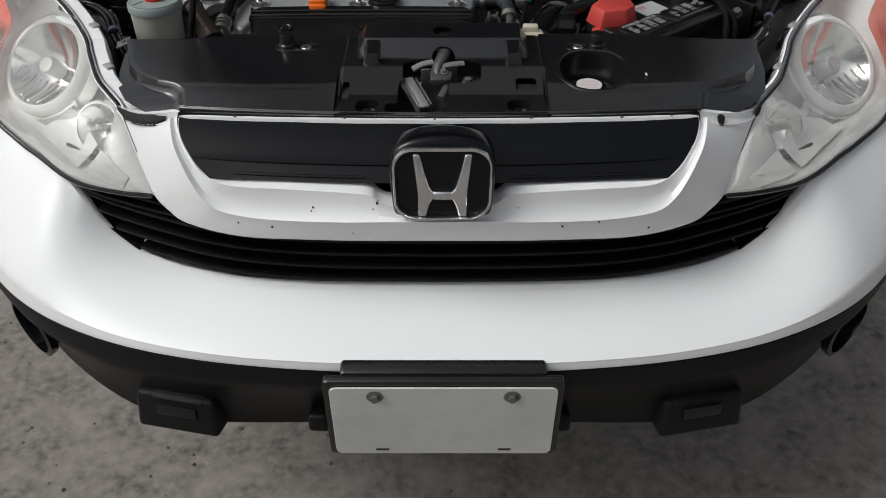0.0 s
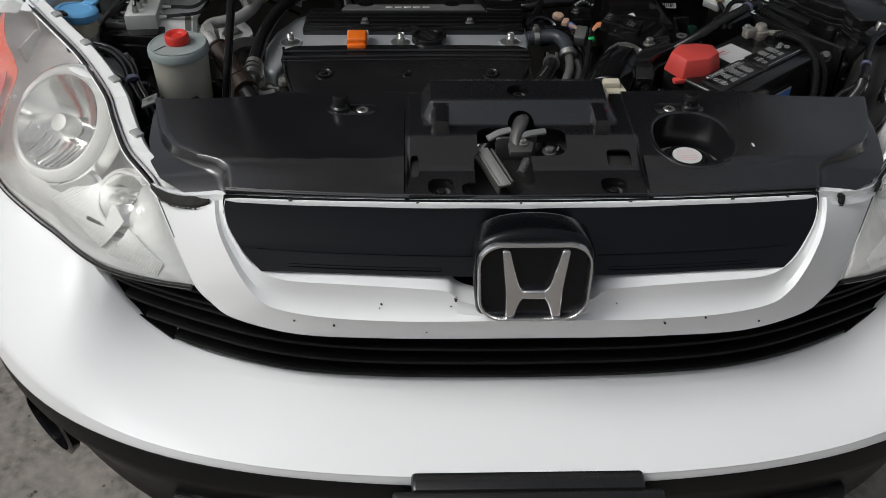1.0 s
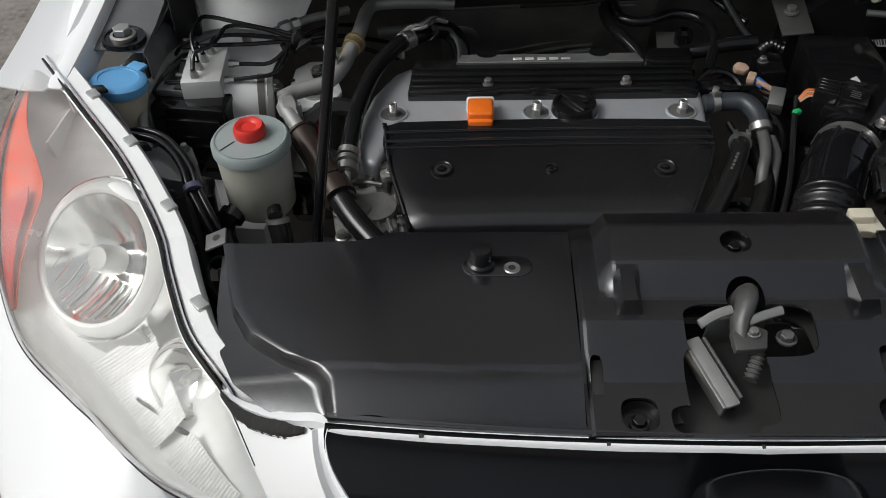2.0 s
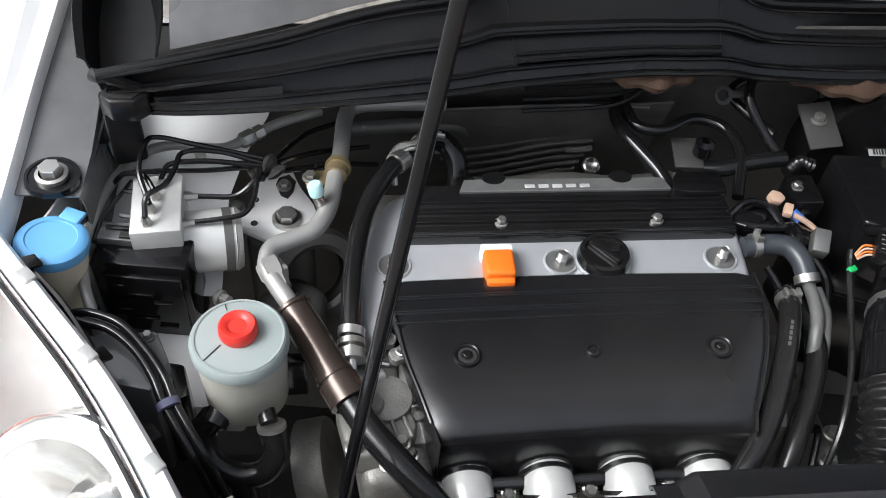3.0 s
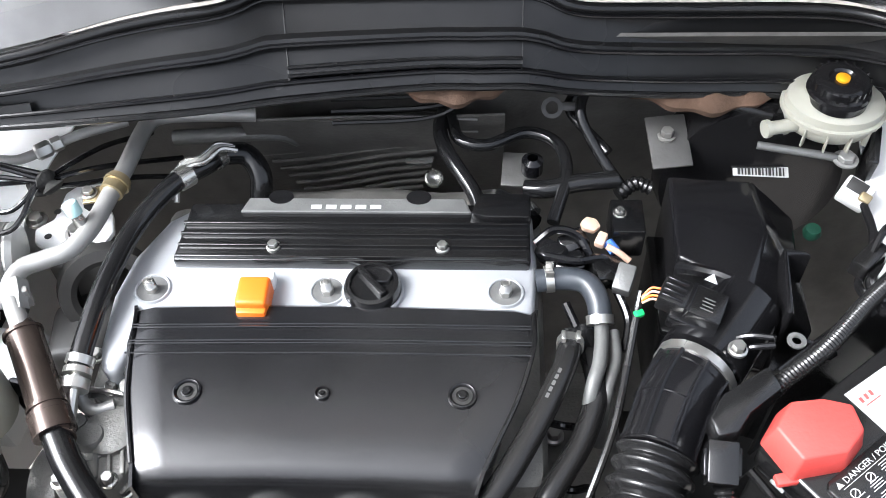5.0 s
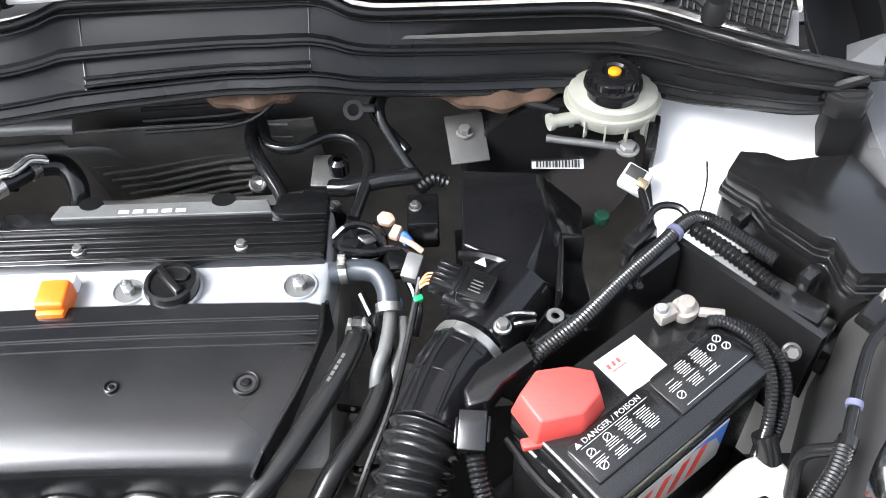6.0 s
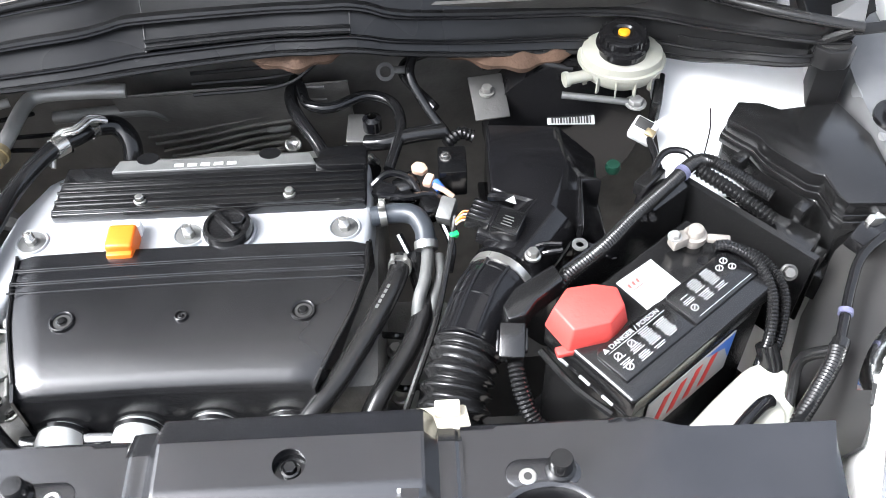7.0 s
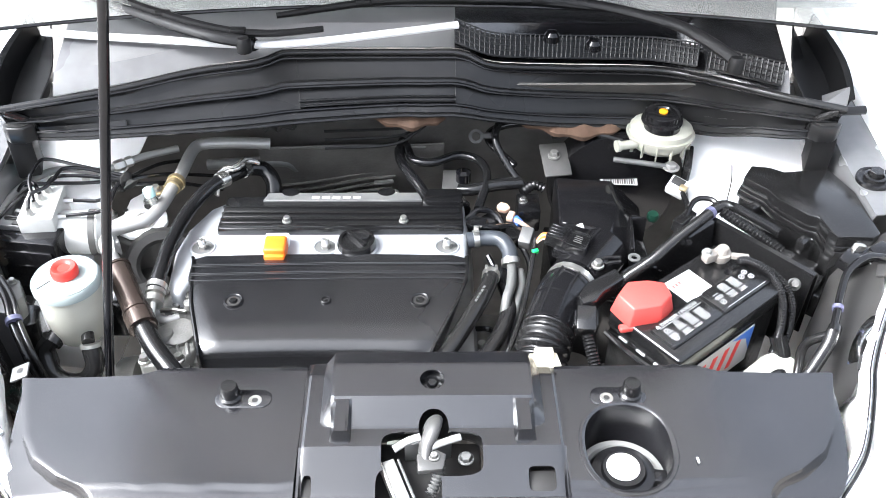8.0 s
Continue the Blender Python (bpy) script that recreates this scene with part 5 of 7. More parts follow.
part("ring", lathe([(0.034, -0.012), (0.040, -0.016), (0.052, -0.014), (0.056, 0.0), (0.052, 0.014), (0.040, 0.016), (0.034, 0.012)], at(-0.405, 1.815, 0.80, 62, 0, 22), 36), DARK, mount, "dull cast ring below the plate")
part("foot", prism([(-0.46, 1.73), (-0.40, 1.74), (-0.39, 1.80), (-0.43, 1.83), (-0.47, 1.80)], 0.72, 0.79, 0.012, 3), DARK, mount)
bolt("mount_bolt", (-0.434, 1.856, 0.846), 0.0115, mount, STEEL, h=0.013)
bolt("mount_bolt", (-0.4924, 1.878, 0.842), 0.008, mount, STEEL, h=0.009)
for x, y in ((-0.4177, 1.8406), (-0.470, 1.852), (-0.470, 1.888)):
    part("plate_hole", lathe([(0, 0), (0.0042, 0)], at(x, y, 0.8464), 12), DARK, mount)
part("cutout", prism([(-0.448, 1.912), (-0.445, 1.923), (-0.433, 1.928), (-0.425, 1.916), (-0.428, 1.899), (-0.434, 1.889), (-0.442, 1.894)], 0.8455, 0.8466, 0), DARK, mount)
bolt("mount_stud", (-0.438, 1.908, 0.8465), 0.006, mount, STEEL)

# ---- brake modulator ----
abs_unit = thing("brake_modulator", (-0.55, 1.8, 0.80), "bare alloy brake modulator with motor and black lines", "modulator")
AB = at(-0.560, 1.815, 0.893, 0, 0, 4)
part("valve_block", block((0.050, 0.080, 0.052), AB, 0.002), ALLOY, abs_unit, "machined alloy valve block")
part("motor", tube([(-0.540, 1.804, 0.870), (-0.486, 1.812, 0.866)], 0.033, 32, 8), ALLOY, abs_unit, "round alloy pump motor")
part("motor_end", tube([(-0.486, 1.812, 0.866), (-0.480, 1.813, 0.8655)], lambda f: 0.0345 - 0.004 * f, 32, 4), ALLOY, abs_unit)
part("controller", block((0.096, 0.052, 0.118), at(-0.572, 1.778, 0.836, 0, 0, -8), 0.004), GLOSS, abs_unit, "shiny black controller box")
CT = at(-0.572, 1.778, 0.836, 0, 0, -8)
part("front_cover", block((0.080, 0.006, 0.098), CT @ at(0.002, -0.028, -0.004), 0.002), GLOSS, abs_unit)
for k in range(7):
    part("cover_rib", block((0.014 + 0.006 * ((k * 5) % 3), 0.003, 0.003), CT @ at(-0.022 + 0.021 * (k % 3), -0.0325, 0.034 - 0.013 * k), 0.0008), GLOSS, abs_unit)
tray_ = part("connector", block((0.052, 0.024, 0.010), CT @ at(-0.020, 0.010, 0.063), 0.002), LEDGE, abs_unit, "grey multi-pin connector")
part("latch_bar", block((0.030, 0.005, 0.004), CT @ at(-0.024, 0.012, 0.070), 0.001), SATIN, tray_)
part("latch_slot", block((0.014, 0.008, 0.003), CT @ at(-0.016, 0.004, 0.0695), 0.0006), DARK, tray_)
part("latch_rail", tube([CT @ V(-0.047, -0.006, 0.066), CT @ V(-0.047, 0.024, 0.068), CT @ V(-0.034, 0.060, 0.074), CT @ V(-0.030, 0.075, 0.074)], 0.0022, 6, 16), SATIN, tray_)
part("latch_rail", tube([CT @ V(-0.030, 0.030, 0.070), CT @ V(0.004, 0.026, 0.071)], 0.003, 6, 6), DULL, tray_)
part("latch_rail", tube([CT @ V(-0.034, 0.060, 0.074), CT @ V(-0.006, 0.058, 0.075)], 0.0026, 6, 6), SATIN, tray_)
part("bracket", block((0.002, 0.050, 0.112), CT @ at(-0.0495, -0.004, -0.004), 0.0006), PIPE, abs_unit, "thin sheet steel bracket")
bolt("unit_bolt", (-0.614, 1.752, 0.792), 0.008, abs_unit, STEEL, up=(0.1, -0.4, 0.9), h=0.010)
part("motor_strap", tube([(-0.498, 1.810, 0.8668), (-0.489, 1.8115, 0.8662)], 0.0342, 32, 3), GREYMETAL, abs_unit, "dull band round the motor")
ports = [(-0.566, 1.786, 0.916), (-0.564, 1.804, 0.916), (-0.561, 1.822, 0.916), (-0.556, 1.840, 0.916)]
ends = [[(-0.566, 1.786, 0.93), (-0.564, 1.80, 0.944), (-0.548, 1.815, 0.945), (-0.540, 1.835, 0.946), (-0.534, 1.862, 0.945), (-0.50, 1.870, 0.938), (-0.455, 1.866, 0.925)],
        [(-0.564, 1.804, 0.93), (-0.575, 1.835, 0.946), (-0.572, 1.872, 0.950), (-0.560, 1.884, 0.946), (-0.52, 1.880, 0.938), (-0.455, 1.872, 0.926)],
        [(-0.561, 1.822, 0.93), (-0.573, 1.838, 0.936), (-0.595, 1.852, 0.925), (-0.615, 1.858, 0.90)],
        [(-0.556, 1.840, 0.93), (-0.548, 1.856, 0.934), (-0.51, 1.862, 0.932), (-0.455, 1.862, 0.924)]]
for p, e in zip(ports, ends):
    part("union_nut", lathe([(0.0055, 0), (0.0055, 0.008), (0.004, 0.010), (0.0035, 0.014)], at(*p), 6), STEEL, abs_unit)
    part("brake_line", tube(e, 0.0028, 8, 46), GLOSS, abs_unit)
side_lines = [[(-0.530, 1.838, 0.905), (-0.510, 1.837, 0.905), (-0.485, 1.836, 0.906), (-0.468, 1.844, 0.914), (-0.456, 1.862, 0.922)],
              [(-0.530, 1.800, 0.905), (-0.500, 1.802, 0.907), (-0.474, 1.808, 0.908), (-0.464, 1.824, 0.912), (-0.460, 1.848, 0.918), (-0.453, 1.864, 0.922)],
              [(-0.600, 1.862, 0.915), (-0.56, 1.864, 0.917), (-0.51, 1.862, 0.919), (-0.455, 1.866, 0.921)]]
for e in side_lines:
    part("brake_line", tube(e, 0.0028, 8, 40), GLOSS, abs_unit)
for e in side_lines[:2]:
    part("union_nut", lathe([(0.005, -0.012), (0.005, 0.0), (0.0038, 0.002), (0.0035, 0.008)], along(e[0], e[1]), 6), STEEL, abs_unit)
bolt("unit_bolt", (-0.502, 1.752, 0.842), 0.006, abs_unit, STEEL, up=(0.6, -0.5, 0.3), h=0.016)
tie = thing("line_clip", (-0.453, 1.867, 0.91), "lumpy black rubber clip round the brake lines", "clip")
lump = tube([(-0.464, 1.870, 0.906), (-0.455, 1.868, 0.918), (-0.446, 1.864, 0.922), (-0.438, 1.858, 0.914)], lambda f: 0.0095 + 0.0035 * math.sin(f * 23), 9, 20)
part("body", lump, FOAM, tie)
for k, e in enumerate(([(-0.445, 1.868, 0.92), (-0.42, 1.885, 0.915), (-0.39, 1.91, 0.90), (-0.34, 1.96, 0.86)], [(-0.442, 1.862, 0.916), (-0.415, 1.872, 0.91), (-0.38, 1.90, 0.89), (-0.33, 1.95, 0.84)], [(-0.447, 1.872, 0.92), (-0.43, 1.90, 0.915), (-0.41, 1.94, 0.90), (-0.38, 1.99, 0.87)])):
    part("line_tail", tube(e, 0.003, 8, 24), GLOSS, tie)
thin = hose_thing("service_pipe", [(-0.606, 1.690, 0.84), (-0.612, 1.702, 0.882), (-0.622, 1.731, 0.895), (-0.627, 1.765, 0.903), (-0.625, 1.80, 0.906), (-0.617, 1.845, 0.906), (-0.603, 1.881, 0.905), (-0.590, 1.899, 0.905), (-0.578, 1.910, 0.905),
                                   (-0.553, 1.917, 0.905), (-0.524, 1.912, 0.905), (-0.501, 1.911, 0.905), (-0.482, 1.922, 0.905), (-0.466, 1.935, 0.905), (-0.441, 1.952, 0.905), (-0.395, 1.975, 0.903)], 0.0058, PIPE,
                  "thin aluminium pipe along the inner wing", "pipe", 110)
part("union", lathe([(0.007, 0), (0.0095, 0.003), (0.0095, 0.016), (0.007, 0.019), (0.0085, 0.021), (0.0085, 0.03), (0.006, 0.032)], along((-0.484, 1.9205, 0.905), (-0.458, 1.941, 0.905)), 6), STEEL, thin)
part("stay", block((0.012, 0.004, 0.022), at(-0.527, 1.910, 0.899), 0.001), STEEL, thin)
p2 = part("service_port", tube([(-0.601, 1.888, 0.905), (-0.606, 1.896, 0.919)], 0.006, 10, 4), STEEL, thin)
part("port_cap", lathe([(0.0095, 0), (0.010, 0.002), (0.010, 0.012), (0.0085, 0.015), (0, 0.0155)], along((-0.6055, 1.895, 0.915), (-0.610, 1.902, 0.928)), 18), CYAN, p2, "pale cyan dust cap")

# ---- washer filler by the left lamp ----
wash = thing("washer_filler", (-0.645, 1.75, 0.85), "washer bottle neck with a blue snap cap", "washer bottle")
part("neck", lathe([(0.022, -0.08), (0.026, -0.03), (0.031, 0.0), (0.031, 0.012)], along((-0.648, 1.748, 0.915), (-0.640, 1.755, 1.0)), 28), OLDTANK, wash, "yellowed plastic filler neck")
part("cap", lathe([(0.0335, 0), (0.0345, 0.003), (0.0335, 0.011), (0.030, 0.014), (0.024, 0.0145), (0.023, 0.0132), (0, 0.0125)], along((-0.647, 1.749, 0.928), (-0.639, 1.756, 1.01)), 36), BLUE, wash, "sky blue snap cap")
part("cap_tab", block((0.022, 0.016, 0.005), at(-0.632, 1.781, 0.938, 0, 0, -25), 0.002), BLUE, wash)

# ---- wiring and trim by the left lamp ----
loom = thing("lamp_loom", (-0.62, 1.68, 0.88), "pair of black wires with a lilac clip", "wiring")
for o, r in ((0.0, 0.0048), (0.0095, 0.0042)):
    part("wire", tube([(-0.645 + o, 1.685, 0.905), (-0.6155 + o, 1.669 + o, 0.918), (-0.586 + o, 1.660 + o * 0.6, 0.918), (-0.560 + o, 1.637, 0.918), (-0.540 + o, 1.607, 0.916), (-0.529 + o, 1.583, 0.908), (-0.505 + o, 1.545, 0.888), (-0.49 + o, 1.53, 0.84)], r, 10, 60), GLOSS, loom)
band(loom, (-0.527, 1.586, 0.909), (-0.524, 1.580, 0.907), 0.0105, LILAC, "tape", "lilac tape clip")
sidebox = thing("relay_box", (-0.57, 1.64, 0.80), "flat grey plastic relay box under the wires", "box")
part("body", prism([(-0.626, 1.660), (-0.5827, 1.665), (-0.5453, 1.6648), (-0.531, 1.632), (-0.5432, 1.600), (-0.59, 1.612)], 0.76, 0.905, 0.003, 2), LEDGE, sidebox)
part("step", prism([(-0.545, 1.655), (-0.523, 1.650), (-0.516, 1.615), (-0.538, 1.605)], 0.76, 0.872, 0.004, 2), SATIN, sidebox)
duct = thing("lamp_bracket_panel", (-0.60, 1.6, 0.85), "black plastic panel behind the lamp", "panel")
part("panel", grid([crom([(-0.680, 1.735, 0.955), (-0.618, 1.668, 0.945), (-0.560, 1.575, 0.94), (-0.525, 1.52, 0.935), (-0.490, 1.44, 0.93)], 24), crom([(-0.655, 1.735, 0.90), (-0.60, 1.66, 0.89), (-0.55, 1.57, 0.885), (-0.51, 1.51, 0.88), (-0.470, 1.44, 0.88)], 24),
                    crom([(-0.64, 1.735, 0.80), (-0.59, 1.66, 0.79), (-0.54, 1.56, 0.78), (-0.50, 1.50, 0.78), (-0.46, 1.43, 0.78)], 24)], 0.003), SATIN, duct)
for f in (0.12, 0.45, 0.72, 0.9):
    p = crom([(-0.680, 1.735, 0.957), (-0.618, 1.668, 0.947), (-0.560, 1.575, 0.942), (-0.525, 1.52, 0.937), (-0.490, 1.44, 0.932)], 41)[int(f * 40)]
    part("tab", block((0.02, 0.016, 0.004), Matrix.Translation(p) @ at(0, 0, 0, 0, 18, 40), 0.001), SATIN, duct)
bolt("small_bolt", (-0.552, 1.657, 0.905), 0.004, sidebox, DULL)

# ---- hoses under the reservoir ----
pshose = thing("steering_hose", (-0.47, 1.59, 0.83), "black rubber steering hose looping under the reservoir", "hose")
part("loop", tube([(-0.494, 1.598, 0.862), (-0.505, 1.590, 0.845), (-0.497, 1.572, 0.825), (-0.475, 1.562, 0.815), (-0.45, 1.562, 0.818), (-0.437, 1.572, 0.835), (-0.441, 1.586, 0.856)], 0.0125, 14, 50), RUBBER, pshose)
part("down_leg", tube([(-0.47, 1.56, 0.815), (-0.465, 1.545, 0.78), (-0.46, 1.54, 0.72)], 0.0125, 14, 14), RUBBER, pshose)
band(pshose, (-0.4415, 1.588, 0.860), (-0.441, 1.5855, 0.856), 0.0135, STEEL)
low_l = thing("accessory_castings", (-0.35, 1.58, 0.6), "grimy alloy pump castings and pulleys beside the engine", "engine casting")
part("pulley", lathe([(0.0, 0.0), (0.02, 0.0), (0.05, 0.004), (0.052, 0.0), (0.052, 0.026), (0.05, 0.03), (0, 0.03)], at(-0.415, 1.60, 0.745, 0, 75, 0), 36), CAST, low_l)
part("pump_body", block((0.07, 0.09, 0.08), at(-0.330, 1.585, 0.79, 0, 0, 8), 0.014, 3), CAST, low_l)
part("pump_boss", lathe([(0, 0), (0.025, 0), (0.025, 0.03), (0.018, 0.034), (0, 0.034)], at(-0.335, 1.615, 0.825), 20), CAST, low_l)
part("chain_case", block((0.05, 0.14, 0.16), at(-0.345, 1.69, 0.77), 0.012, 3), CAST, low_l)
part("manifold", tube([(-0.46, 1.47, 0.80), (-0.43, 1.50, 0.83), (-0.39, 1.50, 0.83), (-0.36, 1.47, 0.80)], 0.02, 14, 24), CAST, low_l)
for x, y, z in ((-0.335, 1.555, 0.833), (-0.305, 1.60, 0.835), (-0.36, 1.64, 0.85), (-0.345, 1.66, 0.85), (-0.315, 1.565, 0.83), (-0.37, 1.695, 0.852), (-0.31, 1.62, 0.838)):
    bolt("casting_bolt", (x, y, z), 0.006, low_l, STEEL, h=0.010)
PUMP = at(-0.345, 1.600, 0.848, -6, 0, 10)
part("pump_cover", prism([(-0.034, -0.040), (0.020, -0.046), (0.036, -0.020), (0.030, 0.030), (-0.006, 0.040), (-0.036, 0.022)], -0.03, 0.0, 0.005, 3, PUMP), CAST, low_l, "ribbed alloy pump cover")
for k in range(5):
    part("pump_rib", block((0.004, 0.060, 0.006), PUMP @ at(-0.024 + 0.012 * k, -0.004, 0.001, 0, 0, 6), 0.0015), CAST, low_l)
part("pump_nose", lathe([(0.0, 0.014), (0.012, 0.014), (0.014, 0.010), (0.014, 0.004), (0.020, 0.002), (0.020, -0.004)], PUMP @ at(-0.004, 0.006, 0), 24), CAST, low_l)
for x, y in ((-0.028, -0.032), (0.016, -0.038), (0.028, 0.022), (-0.028, 0.016), (-0.004, 0.034)):
    bolt("casting_bolt", PUMP @ V(x, y, 0.0), 0.0055, low_l, STEEL, h=0.011)
part("bypass_pipe", tube([(-0.372, 1.652, 0.866), (-0.366, 1.640, 0.858), (-0.352, 1.634, 0.856), (-0.336, 1.640, 0.856)], 0.0065, 10, 18), PIPE, low_l)
for x, y, z, t in ((-0.318, 1.655, 0.862, 20), (-0.335, 1.676, 0.858, -15), (-0.372, 1.62, 0.846, 40)):
    part("lug", prism(rounded_box_outline(0.026, 0.016, 0.006, 4), 0, 0.010, 0.002, 2, at(x, y, z, 0, 0, t)), CAST, low_l)
    bolt("casting_bolt", (x, y, z + 0.010), 0.0045, low_l, STEEL, h=0.008)
part("idler_bracket", block((0.024, 0.02, 0.012), at(-0.378, 1.655, 0.846), 0.003), CAST, low_l)
part("stay_rod", tube([(-0.375, 1.66, 0.85), (-0.35, 1.655, 0.856), (-0.33, 1.652, 0.855)], 0.003, 8, 10), STEEL, low_l)
sling = thing("green_plug", (-0.505, 1.50, 0.86), "dark green electrical plug on a wire", "plug")
part("plug", block((0.012, 0.02, 0.014), at(-0.476, 1.478, 0.876, 20, 0, 15), 0.003), TEAL, sling)
part("wire", tube([(-0.476, 1.486, 0.88), (-0.482, 1.50, 0.885), (-0.50, 1.505, 0.87), (-0.495, 1.48, 0.86)], 0.002, 6, 20), TEAL, sling)
brk = thing("support_bracket", (-0.46, 1.455, 0.93), "small bare steel bracket with a hole", "bracket")
part("tab", block((0.022, 0.022, 0.003), at(-0.468, 1.462, 0.945, 0, -20, 10), 0.001), DULL, brk)
part("hole", lathe([(0, 0), (0.004, 0)], at(-0.468, 1.463, 0.9475, 0, -20, 0), 12), DARK, brk)


# ---- battery ----
bat = thing("battery", (0.34, 1.58, 0.72), "black car battery with white printed warnings and a red terminal cover", "battery")
BM = at(0.349, 1.592, 0.932, 0, 0, 38) @ Matrix.Diagonal((0.94, 0.86, 1, 1))
part("case", block((0.218, 0.128, 0.17), BM @ at(0, 0, -0.112), 0.006), SATIN, bat, "black plastic battery case")
part("lid", block((0.224, 0.134, 0.030), BM @ at(0, 0, -0.015), 0.005, 3), SATIN, bat)
for k in range(7):
    part("case_rib", block((0.016, 0.003, 0.003), BM @ at(-0.110, 0.052 - 0.017 * k, -0.033, 0, 0, 90), 0.0008), INK if k % 2 else SATIN, bat)
for k in range(2):
    part("vent_cover", prism([(-0.05, -0.024), (0.05, -0.024), (0.05, 0.020), (0.044, 0.026), (-0.044, 0.026), (-0.05, 0.020)], 0, 0.005, 0.003, 2, BM @ at(-0.051 + 0.104 * k, -0.022, -0.001)), SATIN, bat, "raised cell vent cover")
part("terminal", lathe([(0.0105, 0), (0.0095, 0.020), (0.008, 0.022), (0, 0.0225)], BM @ at(0.088, 0.036, 0), 20), LEAD, bat, "bare lead terminal post")
cl = thing("battery_clamp", (0.39, 1.67, 0.94), "corroded grey battery clamp", "clamp")
part("ring", lathe([(0.0098, 0.005), (0.0135, 0.005), (0.0142, 0.007), (0.0138, 0.013), (0.0098, 0.014)], BM @ at(0.088, 0.036, 0), 20), LEAD, cl)
part("jaw", block((0.020, 0.016, 0.014), BM @ at(0.068, 0.043, 0.012, 0, 0, -15), 0.003), LEAD, cl)
part("lug", block((0.026, 0.009, 0.007), BM @ at(0.103, 0.014, 0.011, 0, 0, -50), 0.002), LEAD, cl)
bolt("clamp_bolt", BM @ V(0.064, 0.046, 0.018), 0.005, cl, PIPE, h=0.006)
part("cap_vent", lathe([(0.006, 0), (0.006, 0.001), (0, 0.0012)], BM @ at(0.076, 0.010, 0.0002), 16), GLOSS, bat)
part("red_cover", prism([(0.250, 1.602), (0.282, 1.606), (0.308, 1.600), (0.313, 1.573), (0.293, 1.550), (0.250, 1.541), (0.231, 1.574)], 0.929, 0.957, 0.0022, 2, taper=0.82), REDCOVER, bat, "faded red rubber terminal cover")
part("cover_flap", prism([(0.240, 1.538), (0.258, 1.541), (0.256, 1.551), (0.238, 1.548)], 0.924, 0.931, 0.002, 2), REDCOVER, bat)
st = part("sticker", prism([(-0.026, -0.025), (0.026, -0.025), (0.026, 0.024), (-0.026, 0.025)], 0, 0.0008, 0, m=BM @ at(0.008, 0.028, 0.0004, 0, 0, -2)), LABELPAPER, bat, "white paper sticker with red and black marks")
part("red_mark", tube([BM @ V(-0.012, 0.044, 0.0013), BM @ V(-0.002, 0.047, 0.0013), BM @ V(0.010, 0.045, 0.0013)], 0.0005, 5, 10), PINK, st)
for k in range(3):
    part("red_bar", block((0.0032, 0.006, 0.0003), BM @ at(-0.010 + 0.0062 * k, 0.040, 0.0014, 0, 0, -10), 0), FADEDRED, st)
part("red_bar", block((0.018, 0.0012, 0.0003), BM @ at(-0.002, 0.033, 0.0014, 0, 0, -2), 0), FADEDRED, st)
for k in range(6):
    part("dark_bar", block((0.003, 0.0018, 0.0003), BM @ at(0.000 + 0.0046 * k, 0.0075, 0.0014, 0, 0, -2), 0), INK, st)
# warnings printed on the two vent covers
for k in range(2):
    base = BM @ at(-0.051 + 0.104 * k, -0.022, 0.0044)
    if k == 0:
        writing("warning_text", "DANGER / POISON", 0.0084, base @ at(-0.034, 0.0145, 0.0002), INK, bat, "pale printed warning")
        part("triangle", prism([(-0.0036, 0), (0.0036, 0), (0, 0.0062)], 0, 0.0004, 0, m=base @ at(-0.040, 0.0145, 0.0002)), INK, bat)
    part("rule", block((0.082, 0.0006, 0.0004), base @ at(0.001, 0.0122 if k == 0 else -0.0195, 0.0003), 0), INK, bat)
    for c in range(4):
        for n in range(13):
            w = 0.0165 - 0.006 * ((n * 7 + c * 3 + k) % 5) / 4
            y = (0.0095 if k == 0 else 0.019) - 0.0024 * n
            if c == 0 and (n < 4 or n > 8) or c == 3 and k == 1 or y < -0.0185 or (n * 3 + c * 5) % 11 == 4 or (k == 0 and c == 1 and n < 3):
                continue
            part("text_bar", block((w, 0.0009, 0.0003), base @ at(-0.034 + 0.0205 * c, y, 0.0003), 0), INK, bat)
    signs = ((-0.035, -0.013), (-0.035, 0.004), (-0.0135, 0.006)) if k == 0 else ((0.024, 0.010), (0.035, 0.014), (0.036, 0.002), (-0.036, -0.008))
    for c, d in signs:
        sign = part("pictogram", lathe([(0.0036, 0), (0.0036, 0.0004), (0.0045, 0.0004), (0.0045, 0)], base @ at(c, d, 0.0001), 18), INK, bat)
        part("stroke", block((0.0055, 0.0011, 0.0003), base @ at(c, d, 0.0003, 0, 0, 40), 0), INK, sign)
# coloured front label, drawn as plain stripes
fl_ = part("front_label", block((0.138, 0.0012, 0.066), BM @ at(-0.014, -0.0668, -0.066), 0), LABELPAPER, bat, "white label with red and blue shapes")
for k in range(4):
    part("red_stroke", prism([(-0.009, -0.022), (0.001, -0.022), (0.013, 0.022), (0.003, 0.022)], 0, 0.0005, 0, m=BM @ at(-0.060 + 0.025 * k, -0.0676, -0.066, 90, 0, 0)), REDINK, fl_)
part("blue_corner", prism([(0.02, 0.031), (0.068, 0.031), (0.068, -0.012), (0.055, 0.016)], 0, 0.0004, 0, m=BM @ at(-0.014, -0.0676, -0.066, 90, 0, 0)), BLUEINK, fl_)
